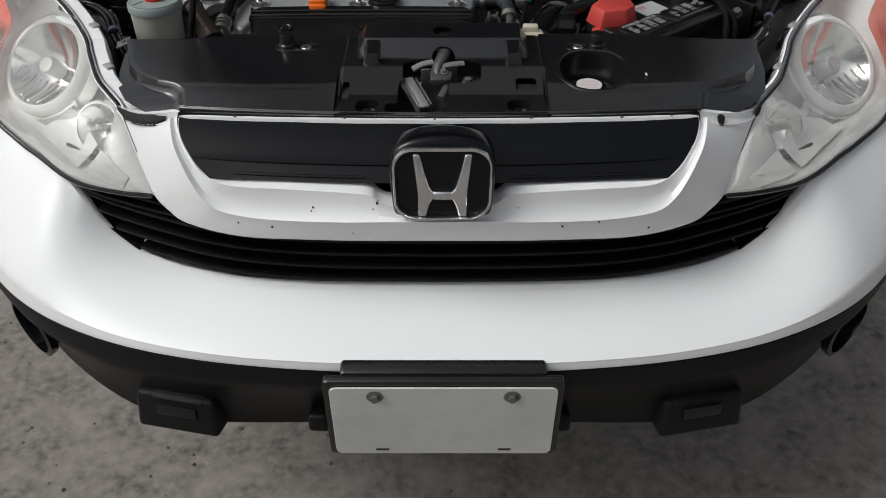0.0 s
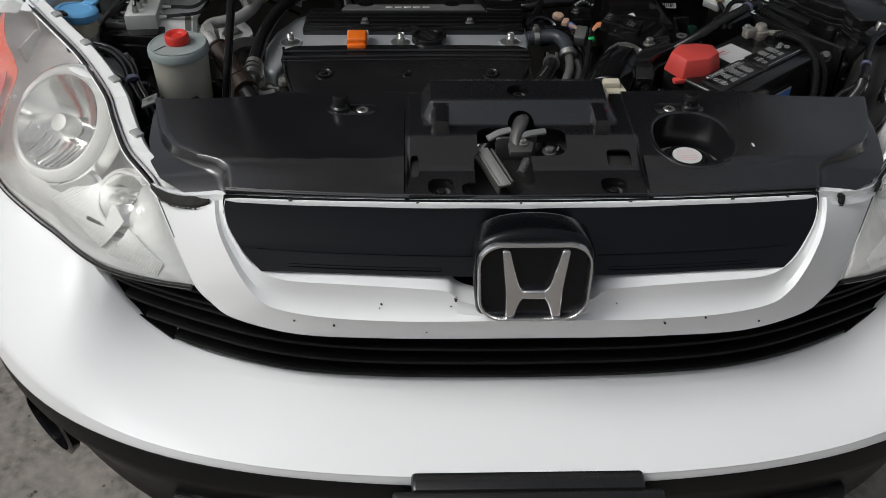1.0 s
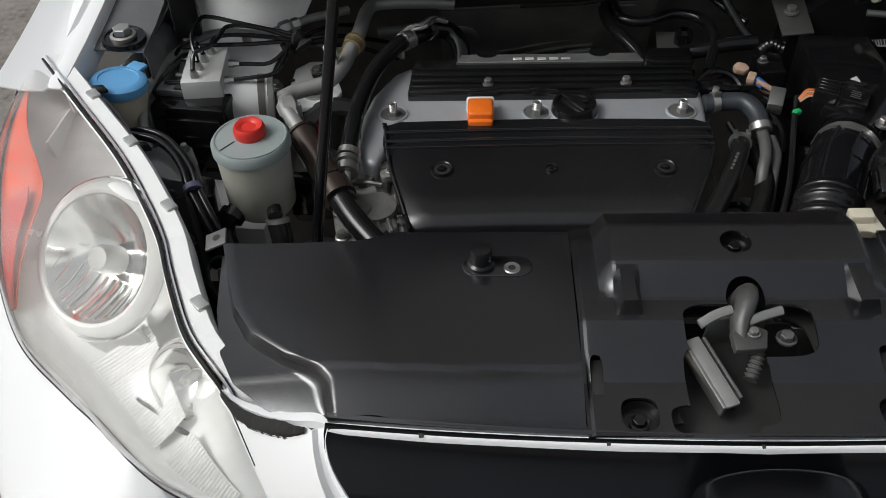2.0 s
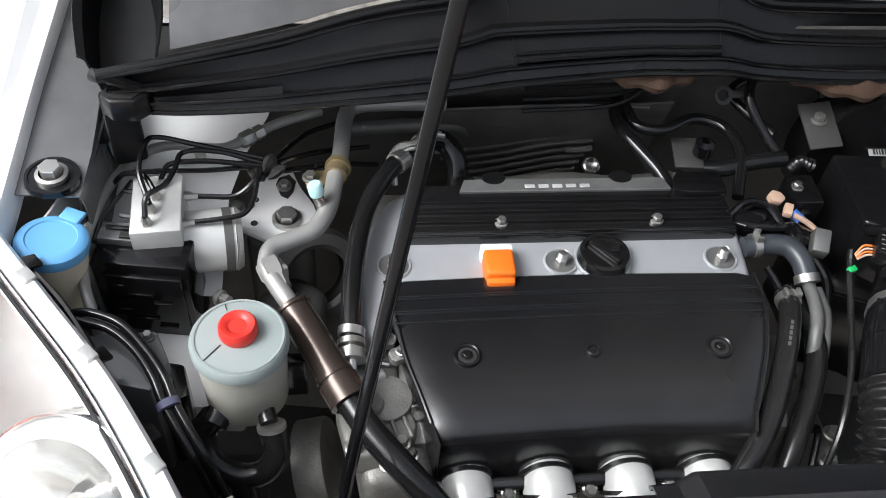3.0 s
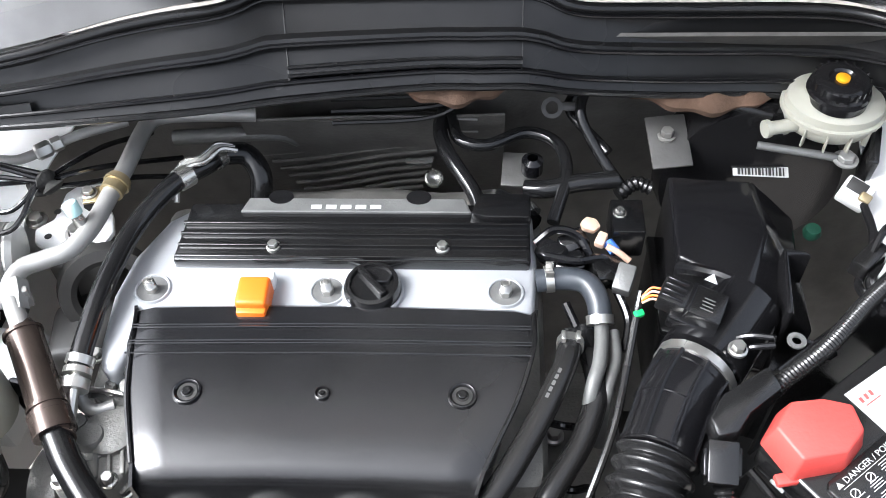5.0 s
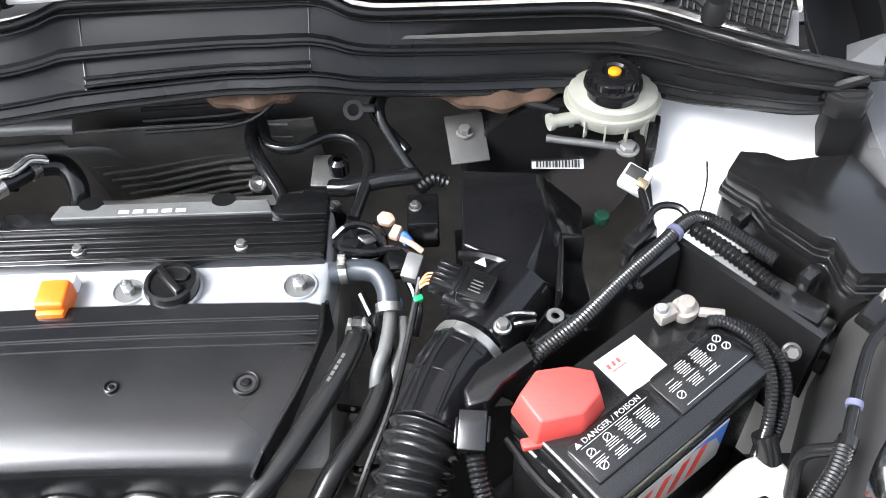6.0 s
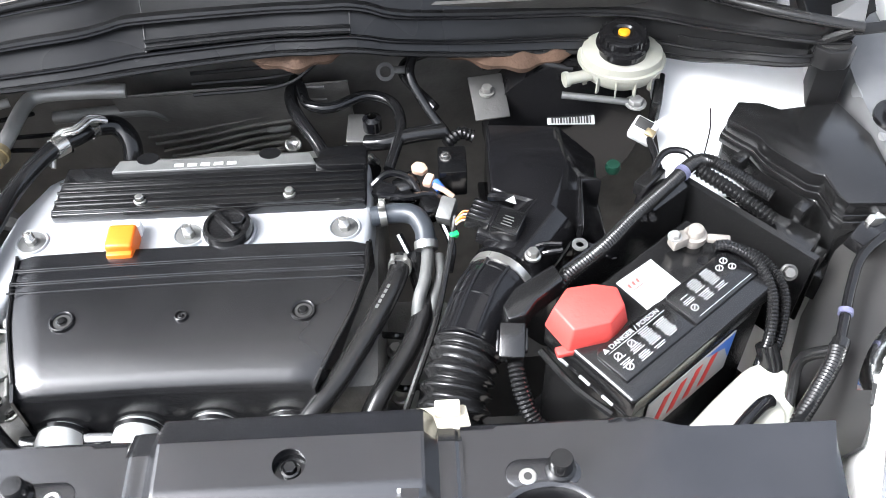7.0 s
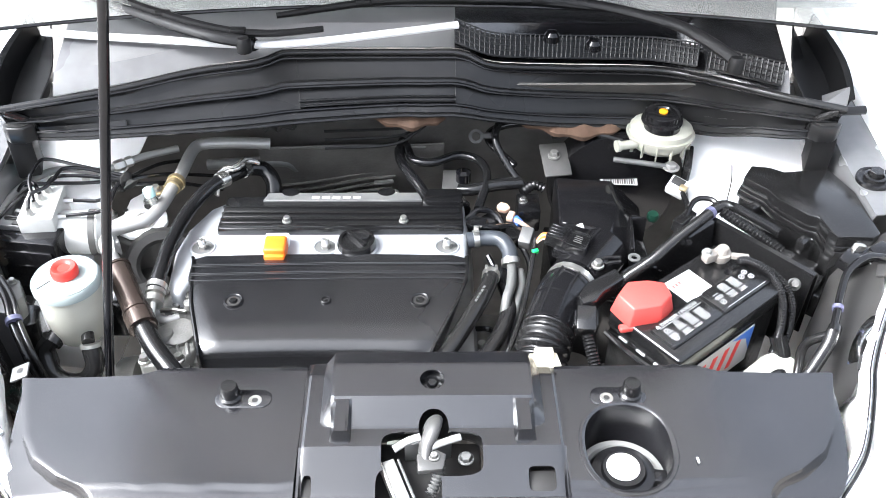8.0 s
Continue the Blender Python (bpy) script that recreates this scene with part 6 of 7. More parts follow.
part("hold_down", tube([BM @ V(-0.12, -0.05, -0.03), BM @ V(-0.125, 0.0, -0.03), BM @ V(-0.12, 0.06, -0.03)], 0.004, 8, 10), SATIN, bat)
tray = thing("battery_tray", (0.42, 1.68, 0.75), "black plastic battery tray with an upright side wall", "battery tray")
part("wall", grid([[BM @ V(x, 0.098 + 0.004 * b, z) for x in spaced(-0.045, 0.150, 0.03)] for b, z in ((0, -0.14), (0, -0.02), (0.5, 0.0), (3, 0.004), (4, -0.004), (4, -0.12))], 0.003), SATIN, tray)
part("end_wall", grid([[BM @ V(0.158 + 0.012 * (0.125 - y) / 0.2 + 0.003 * b, y, z) for y in spaced(-0.075, 0.125, 0.02)] for b, z in ((-2, -0.14), (0, -0.012), (0.6, -0.006), (3, -0.005), (5, -0.012), (6, -0.12))], 0.003), SATIN, tray)
part("floor", block((0.27, 0.19, 0.01), BM @ at(0.005, 0.005, -0.205), 0.003), SATIN, tray)
bolt("tray_bolt", (0.489, 1.635, 0.916), 0.0060, tray, GREYMETAL, up=(-0.2, -0.6, 0.7), h=0.014)
# fusible link block and its cable
link = thing("fusible_link", (0.21, 1.59, 0.91), "angled black fusible link block with ribbed cable", "fuse holder")
part("cover", prism([(0.192, 1.590), (0.206, 1.612), (0.248, 1.640), (0.256, 1.618), (0.226, 1.594), (0.214, 1.577), (0.196, 1.572)], 0.918, 0.944, 0.004, 2), SATIN, link)
part("plug", block((0.024, 0.034, 0.022), at(0.199, 1.556, 0.929, 18, 0, -6), 0.0015, 2), SATIN, link)
for s in (1, -1):
    part("plug_latch", block((0.003, 0.022, 0.012), at(0.199 + s * 0.0135, 1.556, 0.931, 18, 0, -6), 0.001), GLOSS, link)
part("cable", corrugated([(0.200, 1.540, 0.921), (0.204, 1.522, 0.908), (0.212, 1.503, 0.89), (0.228, 1.485, 0.87), (0.245, 1.47, 0.83)], 0.0080, 0.0042, 0.0009, 12), RUBBER, link, "ribbed black cable sleeve")
neg = thing("earth_cable", (0.42, 1.66, 0.93), "pair of ribbed black earth cables curving off the battery", "cable")
part("cable", corrugated([(0.413, 1.652, 0.944), (0.428, 1.648, 0.946), (0.450, 1.632, 0.940), (0.461, 1.603, 0.925), (0.458, 1.575, 0.90), (0.452, 1.56, 0.86)], 0.0056, 0.0034, 0.0006, 12), RUBBER, neg)
part("cable", corrugated([(0.413, 1.654, 0.940), (0.432, 1.655, 0.938), (0.462, 1.640, 0.93), (0.478, 1.612, 0.915), (0.474, 1.583, 0.89), (0.462, 1.56, 0.85)], 0.0053, 0.0034, 0.0006, 12), RUBBER, neg)
part("joint", tube([(0.456, 1.570, 0.885), (0.462, 1.552, 0.862), (0.452, 1.540, 0.85)], 0.011, 12, 8), RUBBER, neg)

# ---- looms on the right ----
main = thing("main_loom", (0.3, 1.66, 0.92), "thick ribbed wiring loom with lilac tape bands", "wiring")
MP = [(0.250, 1.622, 0.925), (0.262, 1.632, 0.932), (0.301, 1.661, 0.938), (0.345, 1.707, 0.937), (0.391, 1.751, 0.936), (0.420, 1.780, 0.934), (0.440, 1.786, 0.930), (0.462, 1.772, 0.926), (0.50, 1.738, 0.92)]
part("sleeve", corrugated(MP, 0.0076, 0.0036, 0.0006, 12), RUBBER, main, "ribbed black sleeve")
part("sleeve", corrugated([(0.424, 1.776, 0.930), (0.436, 1.768, 0.925), (0.458, 1.752, 0.918), (0.50, 1.715, 0.905)], 0.008, 0.0055, 0.001, 12), RUBBER, main)
band(main, (0.402, 1.762, 0.936), (0.406, 1.766, 0.936), 0.0092, LILAC, "tape", "lilac tape band")
part("tie_tail", tube([(0.432, 1.786, 0.934), (0.437, 1.800, 0.965), (0.434, 1.806, 0.99)], 0.0009, 5, 10), SATIN, main, "thin cable tie tail")
for o in (0.0, 0.010):
    part("branch", tube([(0.350 + o, 1.700, 0.935), (0.352 + o, 1.725, 0.925), (0.358 + o, 1.752, 0.910), (0.382 + o, 1.790, 0.90), (0.392, 1.825, 0.900), (0.390, 1.856, 0.902)], 0.0042, 8, 40), GLOSS, main)
part("branch_clip", block((0.04, 0.018, 0.02), at(0.376, 1.783, 0.905, 0, 0, 45), 0.003), SATIN, main)
part("arch", tube([(0.372, 1.775, 0.905), (0.392, 1.805, 0.925), (0.415, 1.806, 0.928), (0.428, 1.79, 0.925)], 0.004, 8, 20), GLOSS, main)
wc = thing("white_connector", (0.40, 1.90, 0.85), "open white electrical connector with brass pins", "connector")
part("shell", block((0.030, 0.028, 0.016), at(0.386, 1.872, 0.900, 25, 10, -35), 0.003), PAPER, wc)
part("mouth", block((0.020, 0.014, 0.004), at(0.3865, 1.874, 0.9085, 25, 10, -35), 0.001), DARK, wc)
part("pins", block((0.012, 0.010, 0.007), at(0.391, 1.860, 0.907, 25, 10, -35), 0.002), BRASS, wc)
gw = thing("green_plug", (0.355, 1.86, 0.84), "dark green rubber plug in the shadows", "plug")
part("body", lathe([(0.008, 0), (0.010, 0.006), (0.008, 0.012), (0, 0.013)], at(0.354, 1.862, 0.845), 14), TEAL, gw)
ringt = thing("earth_ring", (0.275, 1.665, 0.92), "steel ring terminal on black wires", "terminal")
part("ring", lathe([(0.0042, 0), (0.0082, 0), (0.0082, 0.0022), (0.0042, 0.0022)], at(0.279, 1.670, 0.933), 20), DULL, ringt)
for d in (-0.004, 0.004):
    part("wire", tube([(0.262, 1.673 + d, 0.928), (0.240, 1.676 + d * 1.5, 0.922), (0.215, 1.68 + d, 0.90)], 0.003, 8, 12), GLOSS, ringt)
    part("wire", tube([(0.288, 1.668 + d, 0.930), (0.305, 1.664 + d, 0.925), (0.318, 1.672, 0.91)], 0.003, 8, 12), GLOSS, ringt)
lamp_loom = thing("lamp_loom", (0.52, 1.56, 0.92), "black wiring with ribbed sleeve and lilac tape by the lamp", "wiring")
part("wire", tube([(0.615, 1.655, 0.945), (0.580, 1.645, 0.955), (0.548, 1.622, 0.952), (0.530, 1.592, 0.945), (0.516, 1.562, 0.94), (0.502, 1.530, 0.932)], 0.0052, 12, 50), GLOSS, lamp_loom)
part("sleeve", corrugated([(0.502, 1.532, 0.932), (0.490, 1.512, 0.93), (0.466, 1.483, 0.926), (0.445, 1.458, 0.92), (0.43, 1.43, 0.905)], 0.0078, 0.0038, 0.0007, 12), RUBBER, lamp_loom)
band(lamp_loom, (0.518, 1.567, 0.941), (0.516, 1.562, 0.940), 0.0072, LILAC, "tape", "lilac tape band")
band(lamp_loom, (0.506, 1.537, 0.934), (0.501, 1.528, 0.933), 0.0085, SATIN, "tape")
part("drop_wire", tube([(0.500, 1.53, 0.93), (0.478, 1.54, 0.90), (0.470, 1.52, 0.87), (0.455, 1.48, 0.84)], 0.006, 10, 20), RUBBER, lamp_loom)
plugs = thing("lamp_plug", (0.59, 1.66, 0.93), "black electrical plugs beside the fuse box", "plug")
for k, (x, y) in enumerate(((0.585, 1.668), (0.612, 1.674), (0.563, 1.655))):
    part("plug", block((0.03, 0.022, 0.018), at(x, y, 0.934 + 0.003 * k, 10, 0, 20 + 12 * k), 0.003), GLOSS, plugs)
part("clip", block((0.020, 0.008, 0.012), at(0.580, 1.672, 0.948, 0, 20, 20), 0.002), STEEL, plugs)

# ---- washer bottle at the front corner ----
bottle = thing("washer_bottle", (0.43, 1.52, 0.75), "creamy white plastic expansion bottle with a black overflow hose", "bottle")
part("body", prism([(0.345, 1.448), (0.352, 1.483), (0.395, 1.522), (0.438, 1.558), (0.462, 1.564), (0.480, 1.549), (0.478, 1.52), (0.46, 1.475), (0.45, 1.44)], 0.72, 0.870, 0.020, 5), TANK, bottle)
part("cap_boss", lathe([(0.020, 0), (0.020, 0.006), (0.014, 0.010), (0, 0.011)], at(0.438, 1.500, 0.866), 24), TANK, bottle)
part("overflow_hose", tube([(0.443, 1.506, 0.883), (0.430, 1.498, 0.888), (0.405, 1.476, 0.885), (0.385, 1.455, 0.865)], 0.007, 10, 20), GLOSS, bottle)
wpanel = thing("lamp_bracket_panel", (0.52, 1.56, 0.85), "black plastic panel behind the lamp", "panel")
part("panel", grid([crom([(0.680, 1.735, 0.955), (0.618, 1.660, 0.945), (0.575, 1.575, 0.942), (0.535, 1.50, 0.937), (0.490, 1.43, 0.93)], 24), crom([(0.60, 1.70, 0.925), (0.57, 1.64, 0.918), (0.535, 1.565, 0.91), (0.505, 1.49, 0.905), (0.470, 1.43, 0.90)], 24),
                    crom([(0.565, 1.69, 0.88), (0.53, 1.63, 0.86), (0.50, 1.56, 0.86), (0.485, 1.49, 0.85), (0.46, 1.43, 0.85)], 24), crom([(0.56, 1.69, 0.76), (0.53, 1.63, 0.76), (0.50, 1.56, 0.75), (0.485, 1.49, 0.75), (0.46, 1.43, 0.75)], 24)], 0.003), GREYPANEL, wpanel)
for p in ((0.600, 1.630, 0.944), (0.522, 1.475, 0.936)):
    part("tab", block((0.018, 0.024, 0.004), Matrix.Translation(p) @ at(0, 0, 0, 0, -18, -25), 0.001), GREYPANEL, wpanel)

# ---- fuse box ----
fuse = thing("fuse_box", (0.55, 1.78, 0.85), "black plastic under-bonnet fuse box with a stepped lid", "fuse box")
FB = [(0.489, 1.866), (0.515, 1.862), (0.534, 1.850), (0.560, 1.853), (0.602, 1.857), (0.622, 1.80), (0.624, 1.706), (0.612, 1.697), (0.563, 1.699), (0.555, 1.712), (0.551, 1.742), (0.538, 1.746), (0.505, 1.786), (0.498, 1.806), (0.480, 1.826), (0.470, 1.838)]


def scaled(outline, f):
    cx, cy = sum(p[0] for p in outline) / len(outline), sum(p[1] for p in outline) / len(outline)
    return [(cx + (x - cx) * f, cy + (y - cy) * f) for x, y in outline]


part("lid", prism(FB, 0.925, 0.945, 0.0018, 2), SATIN, fuse)
part("lid_step", prism(scaled(FB, 1.022), 0.9195, 0.9275, 0.0012, 2), SATIN, fuse)
part("lid_rim", prism(scaled(FB, 1.045), 0.908, 0.919, 0.0014, 2), SATIN, fuse)
part("base", prism(scaled(FB, 1.0), 0.83, 0.907, 0.004, 2), SATIN, fuse)
for x, y in ((0.540, 1.728), (0.492, 1.806), (0.600, 1.694)):
    part("latch", block((0.020, 0.014, 0.022), at(x - 0.012, y - 0.008, 0.913, 0, 0, 40), 0.003), SATIN, fuse)
for k in range(3):
    part("side_box", block((0.07, 0.030, 0.040), at(0.515 + 0.01 * k, 1.712 - 0.006 * k, 0.876 - 0.018 * k, 0, 0, -42), 0.004), SATIN, fuse)

# ---- air cleaner, sensor and intake hose ----
air = thing("air_cleaner", (0.25, 1.8, 0.75), "shiny black plastic air cleaner box", "air cleaner")
top_a = [(0.198, 1.768), (0.196, 1.885), (0.292, 1.878), (0.312, 1.82), (0.325, 1.770), (0.322, 1.715), (0.262, 1.735), (0.248, 1.748)]
lidm = bmesh.new()
ring_a = [lidm.verts.new(p) for p in ((0.198, 1.893, 0.905), (0.284, 1.886, 0.905), (0.332, 1.868, 0.866), (0.324, 1.800, 0.868), (0.330, 1.735, 0.850), (0.258, 1.748, 0.899), (0.197, 1.786, 0.903))]
ridge = lidm.verts.new((0.285, 1.817, 0.905))
foot = [lidm.verts.new((v.co.x, v.co.y, 0.80)) for v in ring_a]
A, B, B2, C2, D2, D, E = ring_a
for f in ((A, B, ridge, D, E), (B, B2, C2, ridge), (ridge, C2, D2, D), tuple(foot)):
    lidm.faces.new(f)
for k in range(7):
    lidm.faces.new((ring_a[k], ring_a[(k + 1) % 7], foot[(k + 1) % 7], foot[k]))
bmesh.ops.recalc_face_normals(lidm, faces=lidm.faces)
part("lid", rounded(lidm, 0.005, 3), GLOSS, air)
part("base", prism(scaled(top_a, 1.06), 0.66, 0.798, 0.006, 2), SATIN, air)
part("rim", prism(scaled(top_a, 1.09), 0.795, 0.806, 0.003, 2), SATIN, air)
part("lid_arch", tube([(0.196, 1.775, 0.900), (0.215, 1.762, 0.912), (0.240, 1.748, 0.915), (0.258, 1.728, 0.905), (0.268, 1.70, 0.88)], 0.006, 8, 30), GLOSS, air)
part("side_rib", prism([(0.285, 1.715), (0.296, 1.792), (0.318, 1.788), (0.322, 1.782), (0.300, 1.784), (0.292, 1.715)], 0.80, 0.912, 0.003, 2), GLOSS, air)
sensor = thing("air_flow_sensor", (0.215, 1.70, 0.88), "black air flow sensor with orange-wired plug", "sensor")
D0, D1 = V(0.252, 1.742, 0.884), V(0.190, 1.652, 0.884)
part("housing", tube([D0, D0.lerp(D1, 0.5), D0.lerp(D1, 0.75)], 0.040, 32, 10), GLOSS, sensor)
SP = at(0.188, 1.716, 0.930, 0, 6, -24)
part("plug", block((0.026, 0.030, 0.018), SP @ at(-0.008, 0, 0), 0.0016, 2), SATIN, sensor, "black plug")
part("plug", block((0.030, 0.034, 0.016), SP @ at(0.022, 0, 0.001), 0.0016, 2), SATIN, sensor)
part("plug_collar", block((0.004, 0.033, 0.020), SP @ at(0.0065, 0, 0), 0.001), GLOSS, sensor)
for k in range(4):
    part("plug_rib", block((0.020, 0.002, 0.0022), SP @ at(-0.009, -0.010 + 0.0066 * k, 0.0098), 0.0006, 1), GLOSS, sensor)
    part("print_bar", block((0.012 - 0.002 * (k % 2), 0.0012, 0.0004), SP @ at(0.022, -0.008 + 0.004 * k, 0.0093), 0), DULL, sensor)
part("sensor_seat", block((0.040, 0.040, 0.016), SP @ at(0.014, 0, -0.014), 0.003, 2), GLOSS, sensor)
for k in range(4):
    part("orange_wire", tube([(0.170, 1.729 - 0.005 * k, 0.928), (0.162, 1.731 - 0.004 * k, 0.926), (0.154, 1.726 - 0.002 * k, 0.918)], 0.0012, 5, 8), PEACH if k % 2 else ORANGE, sensor)
part("mark", prism([(-0.006, 0), (0.006, 0), (0, 0.010)], 0, 0.0005, 0, m=at(0.213, 1.728, 0.9400, 0, 6, -24)), PAPER, sensor, "white warning triangle")
bolt("sensor_screw", (0.231, 1.668, 0.921), 0.006, sensor, STEEL, h=0.010)
hose = thing("intake_hose", (0.16, 1.6, 0.8), "ribbed glossy black rubber air intake hose", "hose")
HP = [D0.lerp(D1, 0.78), V(0.183, 1.640, 0.884), V(0.168, 1.607, 0.881), V(0.159, 1.585, 0.879)]
part("duct", tube(HP, lambda f: 0.0365 - 0.002 * f, 32, 30), GLOSS, hose)
part("bellows", tube([(0.159, 1.585, 0.879), (0.147, 1.552, 0.872), (0.138, 1.515, 0.852), (0.130, 1.482, 0.80)], lambda f: 0.0335 + 0.0032 * math.cos(f * 2 * math.pi * 9), 32, 110), RUBBER, hose, "pleated rubber bellows")
band(hose, D0.lerp(D1, 0.80), D0.lerp(D1, 0.88), 0.0392, STEEL, "clamp", "wide bright steel clamp")
for a in (-55, -15, 25, 65):
    rib = []
    for k in range(9):
        f = k / 8
        c = crom(HP, 9)[k]
        d = (V(0.159, 1.585, 0.879) - V(0.1965, 1.6618, 0.884)).normalized()
        side = d.cross(V(0, 0, 1)).normalized()
        rib.append(c + (side * math.sin(radians(a)) + V(0, 0, 1) * math.cos(radians(a))) * (0.037 - 0.002 * f))
    part("rib", tube(rib, 0.002, 6, 20), GLOSS, hose)
for f in (0.18, 0.52, 0.98):
    c = crom(HP, 41)
    i = int(f * 38)
    band(hose, c[i], c[i + 2], 0.038 - 0.002 * f, GLOSS, "ring_rib")

# ---- heater hoses right of the engine ----
h1 = hose_thing("heater_hose", [(0.060, 1.772, 0.880), (0.085, 1.774, 0.882), (0.108, 1.768, 0.884), (0.119, 1.750, 0.880), (0.121, 1.728, 0.872)], 0.0115, GREYHOSE, "grey-black heater hose with steel clamps", "hose", 40, 16)
band(h1, (0.069, 1.773, 0.881), (0.077, 1.774, 0.8815), 0.0135, STEEL)
band(h1, (0.1205, 1.735, 0.875), (0.121, 1.727, 0.871), 0.0135, STEEL)
for o in (-0.006, 0.006):
    part("spring_ear", block((0.008, 0.003, 0.008), at(0.073, 1.774 + o, 0.8965), 0.0008), STEEL, h1)
part("steel_pipe", tube([(0.118, 1.748, 0.872), (0.122, 1.725, 0.870), (0.118, 1.687, 0.868), (0.110, 1.662, 0.86), (0.104, 1.63, 0.82)], 0.0070, 14, 30), DULL, h1, "dull bent steel pipe")
part("steel_pipe", tube([(0.134, 1.725, 0.862), (0.135, 1.708, 0.860), (0.134, 1.693, 0.858), (0.124, 1.662, 0.85), (0.118, 1.63, 0.81)], 0.006, 14, 24), DULL, h1)
h2 = hose_thing("coolant_hose", [(0.092, 1.715, 0.868), (0.090, 1.698, 0.872), (0.082, 1.673, 0.872), (0.057, 1.619, 0.870), (0.026, 1.565, 0.864), (-0.01, 1.52, 0.85), (-0.05, 1.48, 0.81)], 0.0115, RUBBER, "long black coolant hose beside the engine cover", "hose", 50, 16)
band(h2, (0.0915, 1.708, 0.870), (0.0905, 1.700, 0.872), 0.0132, STEEL)
for o in (-0.007, 0.007):
    part("spring_ear", block((0.004, 0.010, 0.007), at(0.091 + o, 1.704, 0.885), 0.0008), STEEL, h2)
for k in range(5):
    f = k / 4
    part("print_bar", block((0.003, 0.005, 0.0004), at(0.079 - 0.012 * f, 1.668 - 0.026 * f, 0.8836, 0, 0, -25), 0), DULL, h2)
h3_ = hose_thing("coolant_hose", [(0.108, 1.722, 0.85), (0.112, 1.705, 0.852), (0.116, 1.668, 0.85), (0.100, 1.620, 0.84), (0.066, 1.565, 0.83), (0.04, 1.52, 0.80)], 0.0115, RUBBER, "second black coolant hose below the first", "hose", 50, 16)
part("end_plug", lathe([(0.012, 0), (0.012, 0.014), (0.008, 0.018)], along((0.109, 1.735, 0.848), (0.108, 1.71, 0.85)), 14), SATIN, h3_)
h4 = hose_thing("vacuum_hose", [(0.155, 1.735, 0.915), (0.150, 1.715, 0.905), (0.140, 1.672, 0.89), (0.126, 1.618, 0.875), (0.104, 1.565, 0.855), (0.085, 1.53, 0.82)], 0.0035, RUBBER, "thin ribbed wire sleeve with a green clip", "wiring", 90, 8)
part("green_clip", block((0.010, 0.007, 0.007), at(0.152, 1.716, 0.906, 10, 0, 20), 0.002), GREEN, h4, "green plastic clip")
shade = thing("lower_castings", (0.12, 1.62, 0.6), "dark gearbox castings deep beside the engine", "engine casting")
part("case", block((0.10, 0.22, 0.20), at(0.10, 1.64, 0.66), 0.02), CAST, shade)
part("cover", block((0.16, 0.12, 0.10), at(0.16, 1.53, 0.70), 0.02), DARK, shade)
for k, (x, y, z) in enumerate(((0.085, 1.60, 0.768), (0.125, 1.57, 0.768), (0.08, 1.66, 0.77), (0.06, 1.70, 0.80), (0.14, 1.60, 0.77))):
    bolt("casting_bolt", (x, y, z), 0.007, shade, STEEL, h=0.012)
for pts in ([(0.07, 1.60, 0.80), (0.09, 1.585, 0.81), (0.11, 1.59, 0.80), (0.10, 1.56, 0.78)], [(0.12, 1.55, 0.79), (0.10, 1.53, 0.81), (0.08, 1.535, 0.80)], [(0.065, 1.65, 0.82), (0.085, 1.64, 0.83), (0.10, 1.65, 0.81)]):
    part("wire", tube(pts, 0.004, 8, 18), GLOSS, shade)
wb = thing("cream_bracket", (0.128, 1.464, 0.95), "cream plastic wiring bracket at the cover's edge", "bracket")
part("plate", prism([(0.098, 1.462), (0.106, 1.470), (0.150, 1.472), (0.154, 1.448), (0.112, 1.448), (0.100, 1.452)], 0.955, 0.963, 0.002, 2), BEIGE, wb)
part("lug", block((0.022, 0.014, 0.010), at(0.134, 1.466, 0.966), 0.002), BEIGE, wb)
part("hole", lathe([(0, 0), (0.004, 0)], at(0.106, 1.459, 0.9635), 14), DARK, wb)

# ---- sensors and plugs at the cam cover's end ----
end = thing("engine_wiring", (0.1, 1.8, 0.85), "cluster of black plugs and cables behind the heater hose", "wiring")
part("pale_plug", prism([(-0.010, -0.004), (-0.004, -0.009), (0.007, -0.006), (0.010, 0.003), (0.002, 0.008), (-0.008, 0.005)], -0.003, 0.006, 0.002, 2, at(0.117, 1.839, 0.886, 12, 10, -30)), PEACH, end, "grubby peach-coloured plug")
part("pale_plug", block((0.010, 0.016, 0.009), at(0.127, 1.822, 0.884, 10, 0, -25), 0.002, 2), PEACH, end)
part("pale_tail", tube([(0.132, 1.814, 0.884), (0.144, 1.809, 0.880), (0.155, 1.803, 0.874)], 0.0034, 8, 10), PEACH, end)
part("blue_tape", tube([(0.134, 1.822, 0.880), (0.141, 1.812, 0.878)], 0.006, 10, 3), BLUEINK, end, "band of blue tape")
part("cyan_dot", lathe([(0.007, 0), (0.007, 0.006), (0, 0.007)], along((0.127, 1.745, 0.862), (0.13, 1.70, 0.90)), 14), BLUE, end)
for p in ((0.078, 1.81, 0.875), (0.095, 1.80, 0.870), (0.140, 1.79, 0.868), (0.125, 1.79, 0.872), (0.10, 1.83, 0.868)):
    part("plug", block((0.022, 0.03, 0.024), at(*p, 10, 15, 30 * p[0] * 100), 0.004), SATIN, end)
part("grey_plug", block((0.018, 0.028, 0.02), at(0.146, 1.772, 0.884, 20, 0, -20), 0.002), DULL, end)
